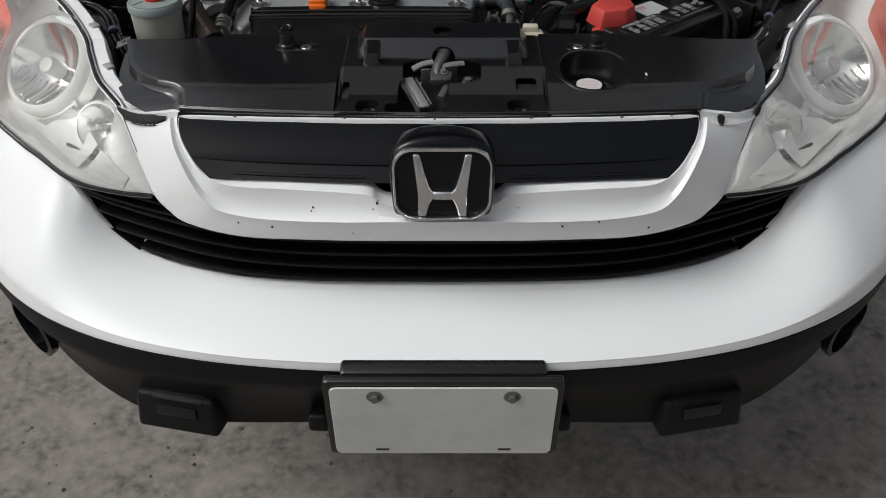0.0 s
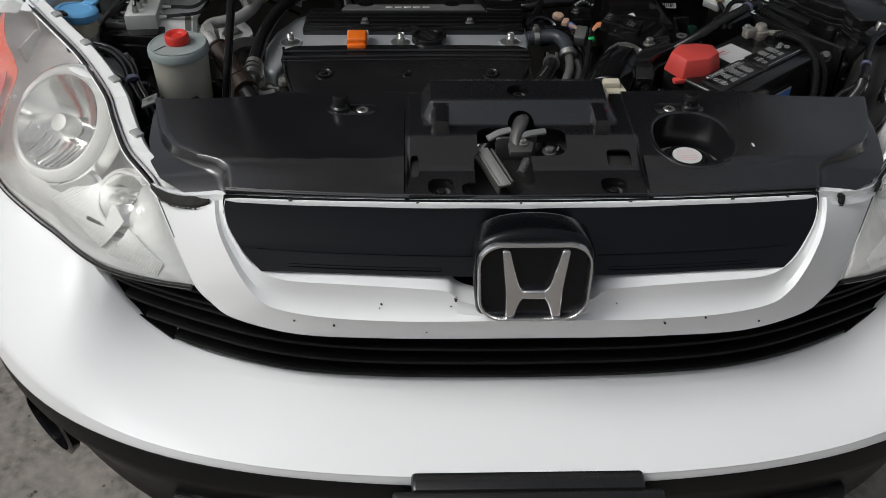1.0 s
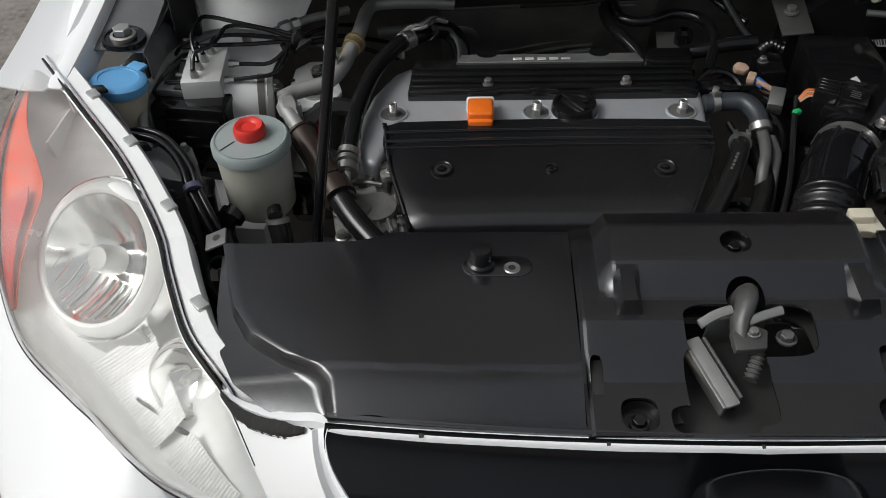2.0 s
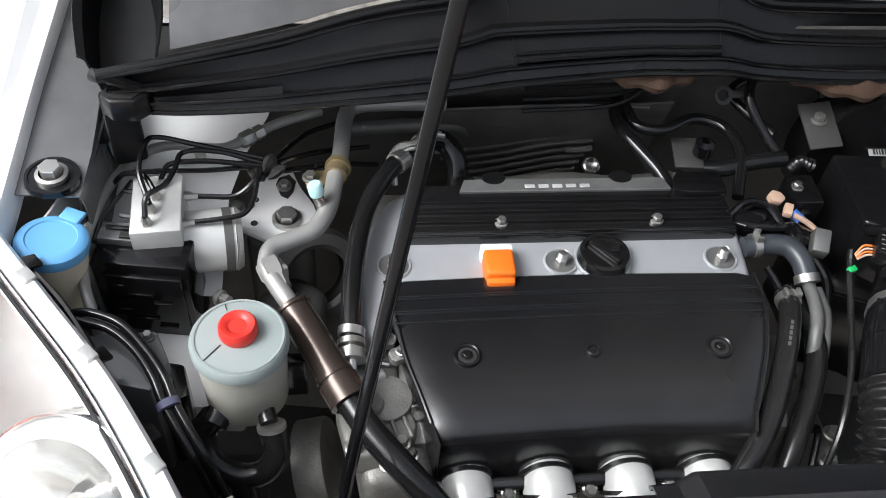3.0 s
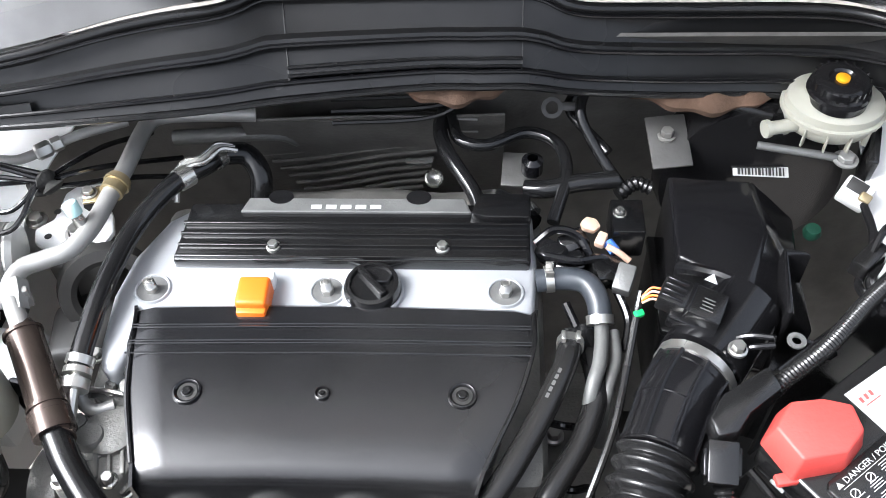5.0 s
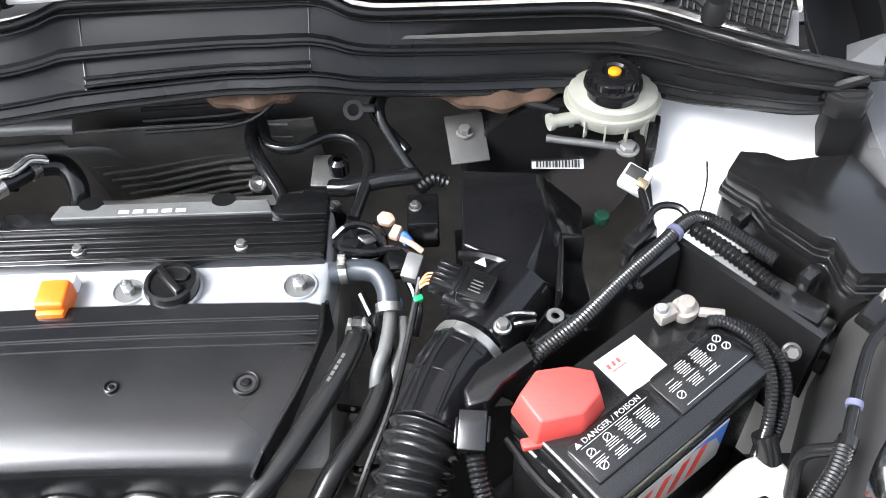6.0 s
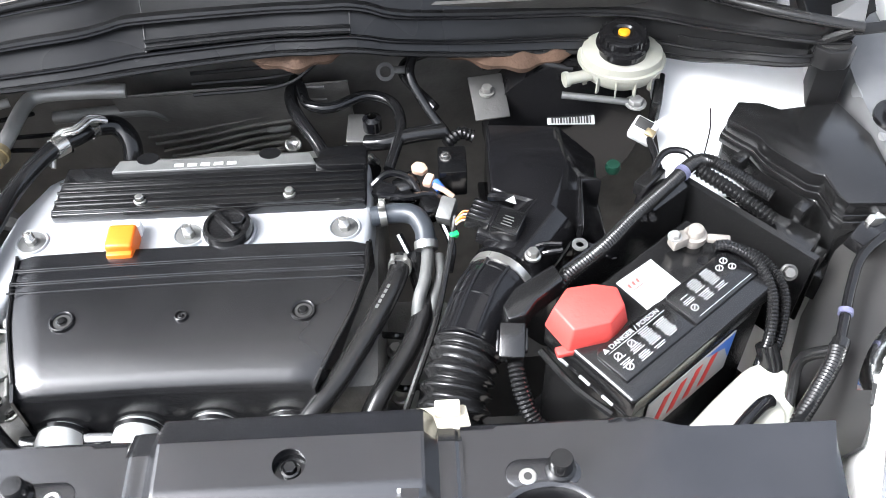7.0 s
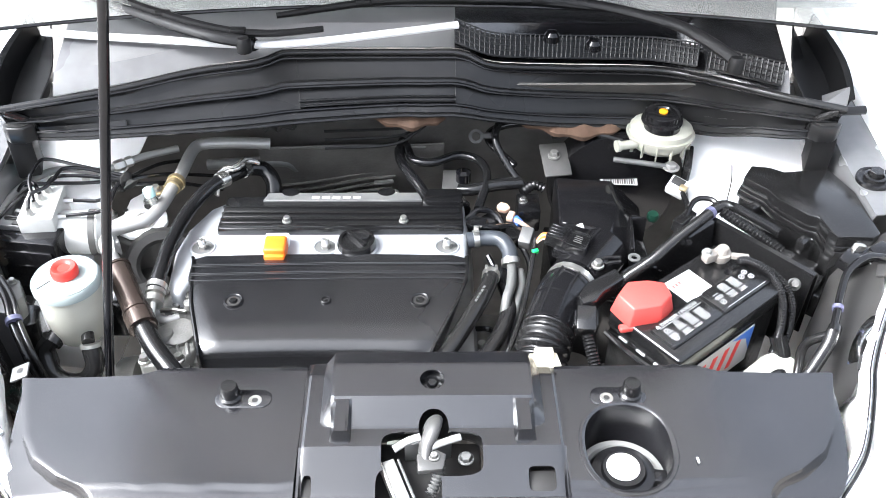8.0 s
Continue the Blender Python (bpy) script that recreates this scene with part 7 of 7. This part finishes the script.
for pts in ([(0.06, 1.82, 0.88), (0.08, 1.83, 0.89), (0.105, 1.825, 0.885), (0.12, 1.80, 0.87)], [(0.07, 1.80, 0.885), (0.10, 1.79, 0.89), (0.13, 1.80, 0.88), (0.15, 1.78, 0.86)], [(0.14, 1.77, 0.87), (0.15, 1.74, 0.86), (0.145, 1.71, 0.85)], [(0.09, 1.76, 0.86), (0.10, 1.74, 0.85), (0.108, 1.72, 0.84)]):
    part("wire", tube(pts, 0.0045, 8, 24), GLOSS, end)
part("sensor_body", block((0.034, 0.046, 0.04), at(0.156, 1.852, 0.868), 0.003), SATIN, end)
part("ribbed_sleeve", corrugated([(0.150, 1.888, 0.878), (0.168, 1.900, 0.884), (0.184, 1.898, 0.880)], 0.0075, 0.005, 0.001, 12), RUBBER, end)
bolt("sensor_bolt", (0.148, 1.855, 0.886), 0.005, end, STEEL)

# ---- brake fluid reservoir and servo ----
brake = thing("brake_fluid_reservoir", (0.36, 1.93, 0.9), "cloudy white brake fluid reservoir with a black cap", "reservoir")
part("tank", lathe([(0, 0.0), (0.024, 0.0), (0.034, 0.004), (0.042, 0.012), (0.0455, 0.022), (0.0455, 0.030), (0.050, 0.031), (0.050, 0.0355), (0.0465, 0.0365), (0.0455, 0.046), (0.041, 0.050), (0.034, 0.052), (0.031, 0.056), (0, 0.056)], at(0.367, 1.950, 0.920, 0, 0, -8) @ Matrix.Diagonal((1.06, 0.90, 0.88, 1)), 44), BRAKETANK, brake, "cloudy yellowed plastic tank")
for k in range(6):
    a = radians(200 + 28 * k)
    part("tank_rib", block((0.0022, 0.006, 0.030), at(0.367 + 0.047 * math.cos(a), 1.950 + 0.0405 * math.sin(a), 0.937, 0, 0, math.degrees(a) - 90), 0.0006), BRAKETANK, brake)
part("nozzle", tube([(0.328, 1.932, 0.940), (0.297, 1.925, 0.940)], 0.0072, 14, 4), BRAKETANK, brake)
part("nozzle_rim", tube([(0.300, 1.926, 0.940), (0.295, 1.9245, 0.940)], 0.0095, 14, 3), BRAKETANK, brake)
part("neck", lathe([(0.029, 0), (0.029, 0.008), (0, 0.009)], at(0.365, 1.942, 0.966), 32), GLOSS, brake)
part("cap", lathe([(0.031, 0), (0.032, 0.002), (0.031, 0.006), (0.027, 0.008), (0.027, 0.015), (0.024, 0.0175), (0.014, 0.018), (0.012, 0.0155), (0, 0.0155)], at(0.365, 1.947, 0.972), 40), GLOSS, brake, "ridged black screw cap")
for k in range(20):
    a = 2 * math.pi * k / 20
    part("grip_ridge", block((0.003, 0.0025, 0.009), at(0.365 + 0.0272 * math.cos(a), 1.947 + 0.0272 * math.sin(a), 0.984, 0, 0, math.degrees(a)), 0), GLOSS, brake)
part("cap_mark", lathe([(0.007, 0), (0.007, 0.0025), (0.0055, 0.0035), (0, 0.0035)], at(0.365, 1.947, 0.9878), 24), YELLOW, brake, "yellow cap centre")
part("stay", block((0.012, 0.05, 0.05), at(0.412, 1.925, 0.90, 10, 0, -15), 0.003), SATIN, brake, "black bracket")
servo = thing("brake_servo", (0.30, 2.0, 0.8), "black brake servo drum with a barcode tag", "servo")
part("drum", lathe([(0, 0), (0.06, 0.005), (0.10, 0.02), (0.105, 0.05), (0.10, 0.075), (0, 0.08)], along((0.305, 2.02, 0.83), (0.305, 1.80, 0.85)), 40), GLOSS, servo)
part("cylinder", tube([(0.295, 1.930, 0.912), (0.33, 1.922, 0.912), (0.365, 1.916, 0.910), (0.380, 1.914, 0.908)], 0.0045, 12, 16), DULL, servo)
bolt("union", (0.383, 1.912, 0.908), 0.009, servo, PIPE, h=0.008)
tagp = part("tag", block((0.060, 0.020, 0.001), at(0.312, 1.944, 0.862, 18, 0, -3), 0), PAPER, servo, "white barcode tag")
for k in range(14):
    part("bar", block((0.0016 + 0.0012 * (k % 3 == 0), 0.010, 0.0004), at(0.288 + 0.0037 * k, 1.941 - 0.0002 * k, 0.8623, 18, 0, -3), 0), DARK, tagp)


# ---- cowl ----
cowl = thing("cowl", (0, 1.95, 0.98), "black plastic scuttle panel with rubber seal and vents", "cowl")
def whole(left, right, n=30):
    return list(reversed(crom(left, n)))[:-1] + crom(right, n)


low = whole([(0, 1.928, 0.995), (-0.05, 1.928, 0.995), (-0.18, 1.908, 0.997), (-0.28, 1.887, 0.999), (-0.41, 1.870, 1.000), (-0.48, 1.866, 0.998), (-0.54, 1.868, 0.995), (-0.59, 1.880, 0.990)],
            [(0, 1.928, 0.995), (0.05, 1.930, 0.994), (0.10, 1.936, 0.982), (0.20, 1.958, 0.958), (0.30, 1.974, 0.944), (0.40, 1.968, 0.942), (0.45, 1.935, 0.955), (0.49, 1.890, 0.985), (0.54, 1.868, 0.995), (0.59, 1.880, 0.990)])
seal = whole([(0, 1.998, 1.060), (-0.20, 1.997, 1.060), (-0.225, 1.986, 1.059), (-0.255, 1.968, 1.058), (-0.31, 1.955, 1.057), (-0.36, 1.938, 1.056), (-0.43, 1.908, 1.053), (-0.52, 1.880, 1.049), (-0.60, 1.858, 1.045)],
             [(0, 1.998, 1.060), (0.045, 1.998, 1.060), (0.072, 1.994, 1.054), (0.102, 1.988, 1.043), (0.20, 2.000, 1.032), (0.34, 2.008, 1.025), (0.40, 1.992, 1.026), (0.46, 1.930, 1.043), (0.52, 1.888, 1.048), (0.60, 1.858, 1.045)])


def cowl_row(f, dy=0.0, dz=0.0):
    return [a.lerp(b, f) + V(0, dy, dz) for a, b in zip(low, seal)]


rows = [[p + V(0, 0.03, -0.006) for p in low], low, cowl_row(0.05, -0.006, 0.003), cowl_row(0.12, -0.003, 0.006), cowl_row(0.15, 0.004, 0.002), cowl_row(0.42, 0.004, 0.004), cowl_row(0.45, -0.004, 0.008), cowl_row(0.50, -0.004, 0.010),
        cowl_row(0.54, 0.003, 0.006), cowl_row(0.80, 0.003, 0.004), cowl_row(0.92, -0.002, 0.002), seal, [p + V(0, 0.014, -0.002) for p in seal], [p + V(0, 0.03, -0.012) for p in seal]]
part("scuttle_panel", grid(rows, 0.003), SCUTTLE, cowl, "ribbed black plastic scuttle panel")
part("seal", tube([p + V(0, 0, 0.002) for p in seal], 0.006, 10, 110), RUBBER, cowl, "rounded rubber bonnet seal")
part("lip", tube([p + V(0, -0.004, 0.002) for p in low], 0.0035, 8, 110), RUBBER, cowl)
for f, r in ((0.135, 0.0022), (0.475, 0.0026), (0.90, 0.002)):
    part("ridge", tube([a.lerp(b, f) + V(0, -0.006, 0.007) for a, b in zip(low, seal)], r, 8, 110), GLOSS, cowl)
mid_cols = [i for i, p in enumerate(low) if -0.19 < p.x < 0.05]


def on_panel(f, out):
    return [low[i].lerp(seal[i], f) + V(0, -0.7, 0.7) * out for i in mid_cols]


part("centre_slot", grid([on_panel(0.185, 0.002), on_panel(0.19, 0.0075), on_panel(0.205, 0.0085), on_panel(0.22, 0.0075), on_panel(0.225, 0.003), on_panel(0.265, 0.003), on_panel(0.27, 0.0075), on_panel(0.285, 0.0085), on_panel(0.30, 0.0075), on_panel(0.305, 0.002)], 0.0012), SCUTTLE, cowl, "long slot moulding with two raised edges")
for i in (mid_cols[0], mid_cols[-1]):
    part("joint_line", tube([low[i].lerp(seal[i], f) + V(0, -0.7, 0.7) * 0.0030 for f in (0.02, 0.3, 0.6, 0.95)], 0.0008, 4, 8), SCUTTLE, cowl)
for s in (1, -1):
    # folded end of the scuttle on the wing
    CUP = [(s * 0.556, 1.862), (s * 0.568, 1.850), (s * 0.592, 1.850), (s * 0.603, 1.862), (s * 0.596, 1.880), (s * 0.566, 1.884)]
    part("end_clip", prism(CUP, 0.996, 1.022, 0.003, 2), SCUTTLE, cowl, "boxed plastic end piece")
    part("cup_floor", prism([(0.580 * s + (x - 0.580 * s) * 0.72, 1.865 + (y - 1.865) * 0.72) for x, y in CUP], 1.0215, 1.0232, 0), DARK, cowl)
    part("end_leg", prism([(s * 0.572, 1.872), (s * 0.604, 1.862), (s * 0.616, 1.90), (s * 0.585, 1.92)], 0.925, 0.995, 0.004, 2), WIPER, cowl, "black upright leg under the end piece")
    part("end_hook", tube([(s * 0.590, 1.858, 1.045), (s * 0.562, 1.870, 1.020), (s * 0.560, 1.880, 0.99)], 0.006, 8, 14), SATIN, cowl)
    part("end_arm", tube([(s * 0.585, 1.862, 1.043), (s * 0.598, 1.862, 1.043), (s * 0.632 if s > 0 else -0.607, 1.868, 1.041)], 0.0065, 10, 12, flat=0.6), SCUTTLE, cowl)
for x0, x1 in ((-0.555, -0.425), (0.425, 0.555)):
    cols_ = [i for i, p in enumerate(low) if x0 < p.x < x1]
    part("side_pad", grid([[low[i].lerp(seal[i], f) + V(0, -0.7, 0.7) * o for i in cols_] for f, o in ((0.10, 0.003), (0.12, 0.008), (0.30, 0.009), (0.32, 0.003))], 0.002), SCUTTLE, cowl)
for s in (1, -1):
    inner = crom([(s * 0.545, 1.884, 1.051), (s * 0.545, 1.948, 1.062), (s * 0.560, 2.01, 1.074), (s * 0.585, 2.09, 1.09)], 10)
    outer = crom([(s * 0.617, 1.884, 1.049), (s * 0.630, 1.95, 1.056), (s * 0.632, 2.01, 1.064), (s * 0.618, 2.09, 1.08)], 10)
    sunk = [[a.lerp(b, f) + V(0, 0, -d) for a, b in zip(inner, outer)] for f, d in ((0, 0), (0.12, 0.03), (0.5, 0.045), (0.85, 0.04), (0.97, 0.004), (1.06, 0.0))]
    part("end_hollow", grid(sunk, 0.002), WIPER, cowl, "dark hollow behind the scuttle's end")
part("drain_floor", grid([[V(x, y, z) for x, y, z in row] for row in (((0.572, 1.876, 1.044), (0.606, 1.872, 1.044)), ((0.590, 1.922, 1.030), (0.626, 1.916, 1.050)))], 0.002), DRAIN, cowl)
# felt pads hanging below the scuttle
for x0, x1, y, zf in ((-0.10, 0.03, 1.938, 0.982), (0.15, 0.31, 1.962, 0.948)):
    felt = tube([(x0, y + 0.010, zf + 0.006), (x0 + 0.3 * (x1 - x0), y, zf + 0.002), (x0 + 0.6 * (x1 - x0), y - 0.004, zf - 0.004), (x1, y + 0.008, zf - 0.004)], lambda f: 0.004 + 0.008 * math.sin(math.pi * f) + 0.0025 * math.sin(f * 23), 8, 40, flat=0.8)
    part("felt_pad", felt, RUSTY, cowl, "brown fibrous sound pad")

# shelf below the screen, with an open grid of vents on one half
shelf = [[p + V(0, 0.03, -0.006) for p in seal], [V(p.x * 1.0, p.y + 0.055, p.z + 0.018) for p in seal], [V(p.x * 1.02, 2.055, 1.082) for p in seal], [V(p.x * 1.06, 2.13, 1.10) for p in seal]]
half = [[row[k] for k, p in enumerate(seal) if -0.545 < p.x < 0.06] for row in shelf], [[row[k] for k, p in enumerate(seal) if 0.03 < p.x < 0.545] for row in shelf]
# left half painted lighter than the right for its sky sheen
part("shelf", grid(half[0], 0.003), DRAIN, cowl, "cover below the screen, its sky sheen put in as grey")
part("shelf", grid(half[1], 0.003), COVER, cowl, "black plastic shelf below the screen")
# edge bead coloured pale to carry its highlight
part("shelf_edge", tube([V(-0.573, 2.012, 1.088), V(-0.482, 1.998, 1.088), V(-0.392, 1.985, 1.090), V(-0.265, 1.970, 1.090), V(-0.161, 1.976, 1.092), V(-0.044, 2.000, 1.094), V(0.05, 2.025, 1.094)], 0.006, 8, 60, flat=0.7), EDGEGLINT, cowl, "shelf edge with its highlight put in as pale colour")


def vent(pts_low, pts_high, nx, ny, name="vent_bar"):
    """A lattice of bars, laid over a black sheet."""
    lo, hi = crom(pts_low, nx + 1), crom(pts_high, nx + 1)
    for i in range(nx + 1):
        bars.append(tube([lo[i], hi[i]], 0.0014, 5, 2))
    for j in range(ny + 1):
        bars.append(tube([a.lerp(b, j / ny) for a, b in zip(lo, hi)], 0.0014, 5, nx + 1))


def rim_at(x):
    return min(seal, key=lambda p: abs(p.x - x))


def vent_lines(x0, x1, back):
    pts = [rim_at(x0 + (x1 - x0) * k / 4) for k in range(5)]
    return [(p.x, p.y + 0.012, p.z + 0.014) for p in pts], [(p.x * 1.01, p.y + back + 0.030, p.z + 0.040) for p in pts]


for x0, x1, back, nx, ny in ((0.055, 0.148, 0.004, 14, 4), (0.160, 0.415, 0.004, 38, 4), (0.428, 0.522, 0.0, 14, 4)):
    lo_, hi_ = vent_lines(x0, x1, back)
    bars = []
    vent(lo_, hi_, nx, ny)
    # shallow black sheet: the openings' shade is in its colour
    holder = part("vent_shade", grid([[V(*p) + V(0, 0.002, -0.004) for p in crom(lo_, 12)], [V(*p) + V(0, 0, -0.004) for p in crom(hi_, 12)]], 0.002), WIPER, cowl, "black sheet under the vent grid for its inner shade")
    for b in bars:
        part("vent_bar", b, SCUTTLE, holder)
for x, y in ((-0.257, 1.975), (0.249, 1.972), (0.190, 1.998)):
    part("wiper_nut_cap", lathe([(0.012, 0), (0.012, 0.010), (0.008, 0.015), (0, 0.016)], at(x, y, 1.082), 18), GLOSS, cowl, "black nut cap")

# ---- screen and wipers ----
screen = thing("windscreen", (0, 2.15, 1.1), "sloping laminated windscreen glass", "windscreen")
ws = grid([[V(x, 2.03 + d + 0.10 * (1 - (x / 0.7) ** 2) - 0.08, 1.112 + d * 0.62) for x in [k / 8 * 0.7 - 0.7 for k in range(17)]] for d in (0, 0.2, 0.5, 0.9)], 0.005)
wsp = part("glass", ws, GLASS, screen)
wsp.visible_shadow = False
part("lower_seal", tube([V(x, 1.95 + 0.10 * (1 - (x / 0.7) ** 2) - 0.003, 1.115) for x in [k / 8 * 0.66 - 0.66 for k in range(17)]], 0.003, 8, 40), RUBBER, screen, "thin black rubber edge of the glass")
dash = grid([[V(x, y, z) for x in (-0.7, -0.35, 0, 0.35, 0.7)] for y, z in ((2.12, 1.085), (2.3, 1.12), (2.7, 1.16), (3.0, 1.10))], 0.01)
tagged(part("dashboard", dash, DASH), "pale grey dashboard top behind the screen", "dashboard", kind="structure")
for pivot, arm, blade in (((-0.262, 1.945, 1.105), [(-0.262, 1.950, 1.106), (-0.311, 1.956, 1.112), (-0.374, 1.984, 1.116), (-0.456, 2.026, 1.122), (-0.532, 2.066, 1.130)], [(-0.150, 1.984, 1.108), (-0.226, 1.966, 1.110), (-0.30, 1.972, 1.114), (-0.40, 2.014, 1.120), (-0.532, 2.088, 1.132), (-0.60, 2.125, 1.140)]),
                          ((0.437, 1.890, 1.085), [(0.437, 1.890, 1.108), (0.400, 1.935, 1.118), (0.350, 1.978, 1.124), (0.22, 2.030, 1.130), (0.06, 2.038, 1.130)], [(0.30, 2.012, 1.122), (0.12, 2.046, 1.124), (-0.06, 2.042, 1.124), (-0.22, 2.006, 1.118)])):
    w = thing("wiper", pivot, "matt black windscreen wiper arm and blade", "wiper", "wipers")
    part("arm", tube(arm, lambda f: 0.0095 - 0.004 * f, 10, 60, flat=0.6), WIPER, w)
    part("blade", tube(blade, lambda f: 0.0075 - 0.003 * abs(2 * f - 1), 8, 60, flat=1.4), WIPER, w, "rubber blade in a black carrier")
    part("spindle_cap", lathe([(0.011, -0.012), (0.011, 0.005), (0.008, 0.010), (0, 0.011)], at(*arm[0]) @ at(0, 0, -0.004), 20), WIPER, w)
    for f in (0.25, 0.5, 0.75):
        p = crom(blade, 41)[int(40 * f)]
        part("blade_claw", block((0.022, 0.012, 0.008), Matrix.Translation(p + V(0, -0.003, 0.004)), 0.002), WIPER, w)

# ---- what shows on the firewall ----
shield = thing("heat_shield", (-0.15, 2.0, 0.8), "dark ribbed heat shield on the firewall", "heat shield")
part("plate", grid([[V(x, 1.985 + 0.012 * k, 0.905 - 0.035 * k + 0.01 * math.sin(5 * x)) for x in spaced(-0.27, 0.03, 0.03)] for k in range(7)], 0.003), SHIELD, shield)
for k in range(5):
    part("crease", tube([(-0.25, 1.982 + 0.012 * k, 0.898 - 0.030 * k), (-0.10, 1.984 + 0.012 * k, 0.902 - 0.030 * k), (0.0, 1.982 + 0.012 * k, 0.899 - 0.030 * k)], 0.0022, 6, 20), SHIELD, shield)
for k in range(11):
    x0, z0, x1, z1 = -0.285 + 0.008 * k, 0.850 - 0.0125 * k, -0.030 - 0.004 * k, 0.886 - 0.0125 * k
    part("ridge", tube([(x0, 2.012, z0), (x0 + 0.3 * (x1 - x0), 2.010, z0 + 0.28 * (z1 - z0)), (x0 + 0.7 * (x1 - x0), 2.008, z0 + 0.8 * (z1 - z0)), (x1, 2.008, z1)], 0.0028, 8, 24), SHIELD, shield)
part("wall_pipe", tube([(-0.36, 2.0, 0.853), (-0.30, 2.0, 0.857), (-0.235, 2.0, 0.860), (-0.215, 2.01, 0.84)], 0.009, 10, 20), DULL, shield, "dull grey pipe")
BOSS = V(-0.053, 1.985, 0.800)
part("bolt_boss", lathe([(0.0, 0.002), (0.006, 0.003), (0.009, 0.006), (0.011, 0.005), (0.012, 0)], along(BOSS, BOSS + V(0, -0.55, 0.8)), 22), STEEL, shield, "bright bolt boss")
part("boss_stay", tube([(-0.085, 2.0, 0.815), (-0.072, 1.992, 0.822), (-0.055, 1.995, 0.822)], 0.004, 8, 10), DULL, shield)
ex = thing("exhaust_shield", (-0.10, 1.9, 0.82), "curved dark heat shield behind the cam cover", "heat shield")
part("shell", grid([[V(x, 1.875 + 0.022 * k, 0.875 - 0.006 * k * k + 0.004 * math.sin(40 * x)) for x in spaced(-0.22, 0.02, 0.02)] for k in range(5)], 0.003), SHIELD, ex)
fh = thing("firewall_hose", (-0.03, 2.0, 0.9), "black hoses looping across the firewall", "hose")
for pts, r in (([(-0.036, 2.000, 0.90), (-0.042, 1.975, 0.895), (-0.035, 1.945, 0.89), (-0.005, 1.895, 0.878), (0.004, 1.872, 0.872)], 0.0085), ([(-0.030, 1.985, 0.90), (-0.020, 1.955, 0.895), (0.010, 1.946, 0.895), (0.052, 1.966, 0.895), (0.086, 1.950, 0.895), (0.096, 1.910, 0.89), (0.080, 1.852, 0.875)], 0.007),
               ([(0.052, 1.90, 0.875), (0.075, 1.895, 0.88), (0.11, 1.90, 0.885), (0.15, 1.905, 0.885)], 0.010), ([(0.14, 1.93, 0.90), (0.10, 1.985, 0.915), (0.13, 2.0, 0.93), (0.20, 1.985, 0.945)], 0.006), ([(0.16, 1.90, 0.87), (0.13, 1.93, 0.90), (0.11, 1.96, 0.93), (0.12, 1.99, 0.95)], 0.006), ([(0.20, 1.97, 0.93), (0.25, 1.965, 0.94), (0.31, 1.955, 0.93)], 0.005), ([(0.02, 1.90, 0.86), (0.045, 1.885, 0.858), (0.06, 1.865, 0.858)], 0.012)):
    part("hose", tube(pts, r, 12, 40), RUBBER, fh)
band(fh, (0.052, 1.882, 0.860), (0.058, 1.874, 0.859), 0.0135, STEEL)
part("grey_plate", block((0.040, 0.044, 0.005), at(0.047, 1.936, 0.866, 12, 0, -4), 0.002), GREYMETAL, fh, "grey sensor plate")
part("valve", lathe([(0.012, 0), (0.012, 0.016), (0.006, 0.020)], at(0.060, 1.930, 0.872), 16), GLOSS, fh)
part("ring_lug", lathe([(0.007, 0), (0.0115, 0), (0.0115, 0.004), (0.007, 0.004)], along((0.080, 1.970, 0.928), (0.08, 1.80, 1.08)), 24), DARK, fh, "dull steel lifting eye")
part("lug_tail", block((0.028, 0.010, 0.004), at(0.100, 1.970, 0.930, 45, 0, 0), 0.002), DARK, fh)
part("firewall_bracket", block((0.044, 0.060, 0.004), at(0.207, 1.950, 0.897, 25, 0, 8), 0.0015), GREYMETAL, fh, "bare grey bracket plate")
bolt("bracket_bolt", (0.205, 1.955, 0.900), 0.007, fh, CAST, h=0.010)
for k in range(3):
    part("harness_line", tube([(-0.16, 1.975 - 0.006 * k, 0.935 - 0.012 * k), (-0.05, 1.978 - 0.004 * k, 0.938 - 0.012 * k), (0.0, 1.985, 0.94)], 0.0025, 6, 16), SCUTTLE, fh)
part("gauze_coil", tube([(-0.255, 1.985, 0.930), (-0.245, 1.98, 0.942), (-0.235, 1.985, 0.930), (-0.225, 1.98, 0.942), (-0.21, 1.985, 0.935), (-0.205, 1.98, 0.955)], 0.004, 7, 40), DARK, fh)

# ---- prop rod ----
rod = thing("prop_rod", (-0.39, 1.46, 0.80), "thin black steel bonnet prop rod", "prop rod")
part("rod", tube([(-0.392, 1.462, 0.80), (-0.364, 1.497, 1.0), (-0.29, 1.575, 1.45), (-0.262, 1.604, 1.62), (-0.221, 1.646, 1.86)], 0.0055, 10, 30), GLOSS, rod)
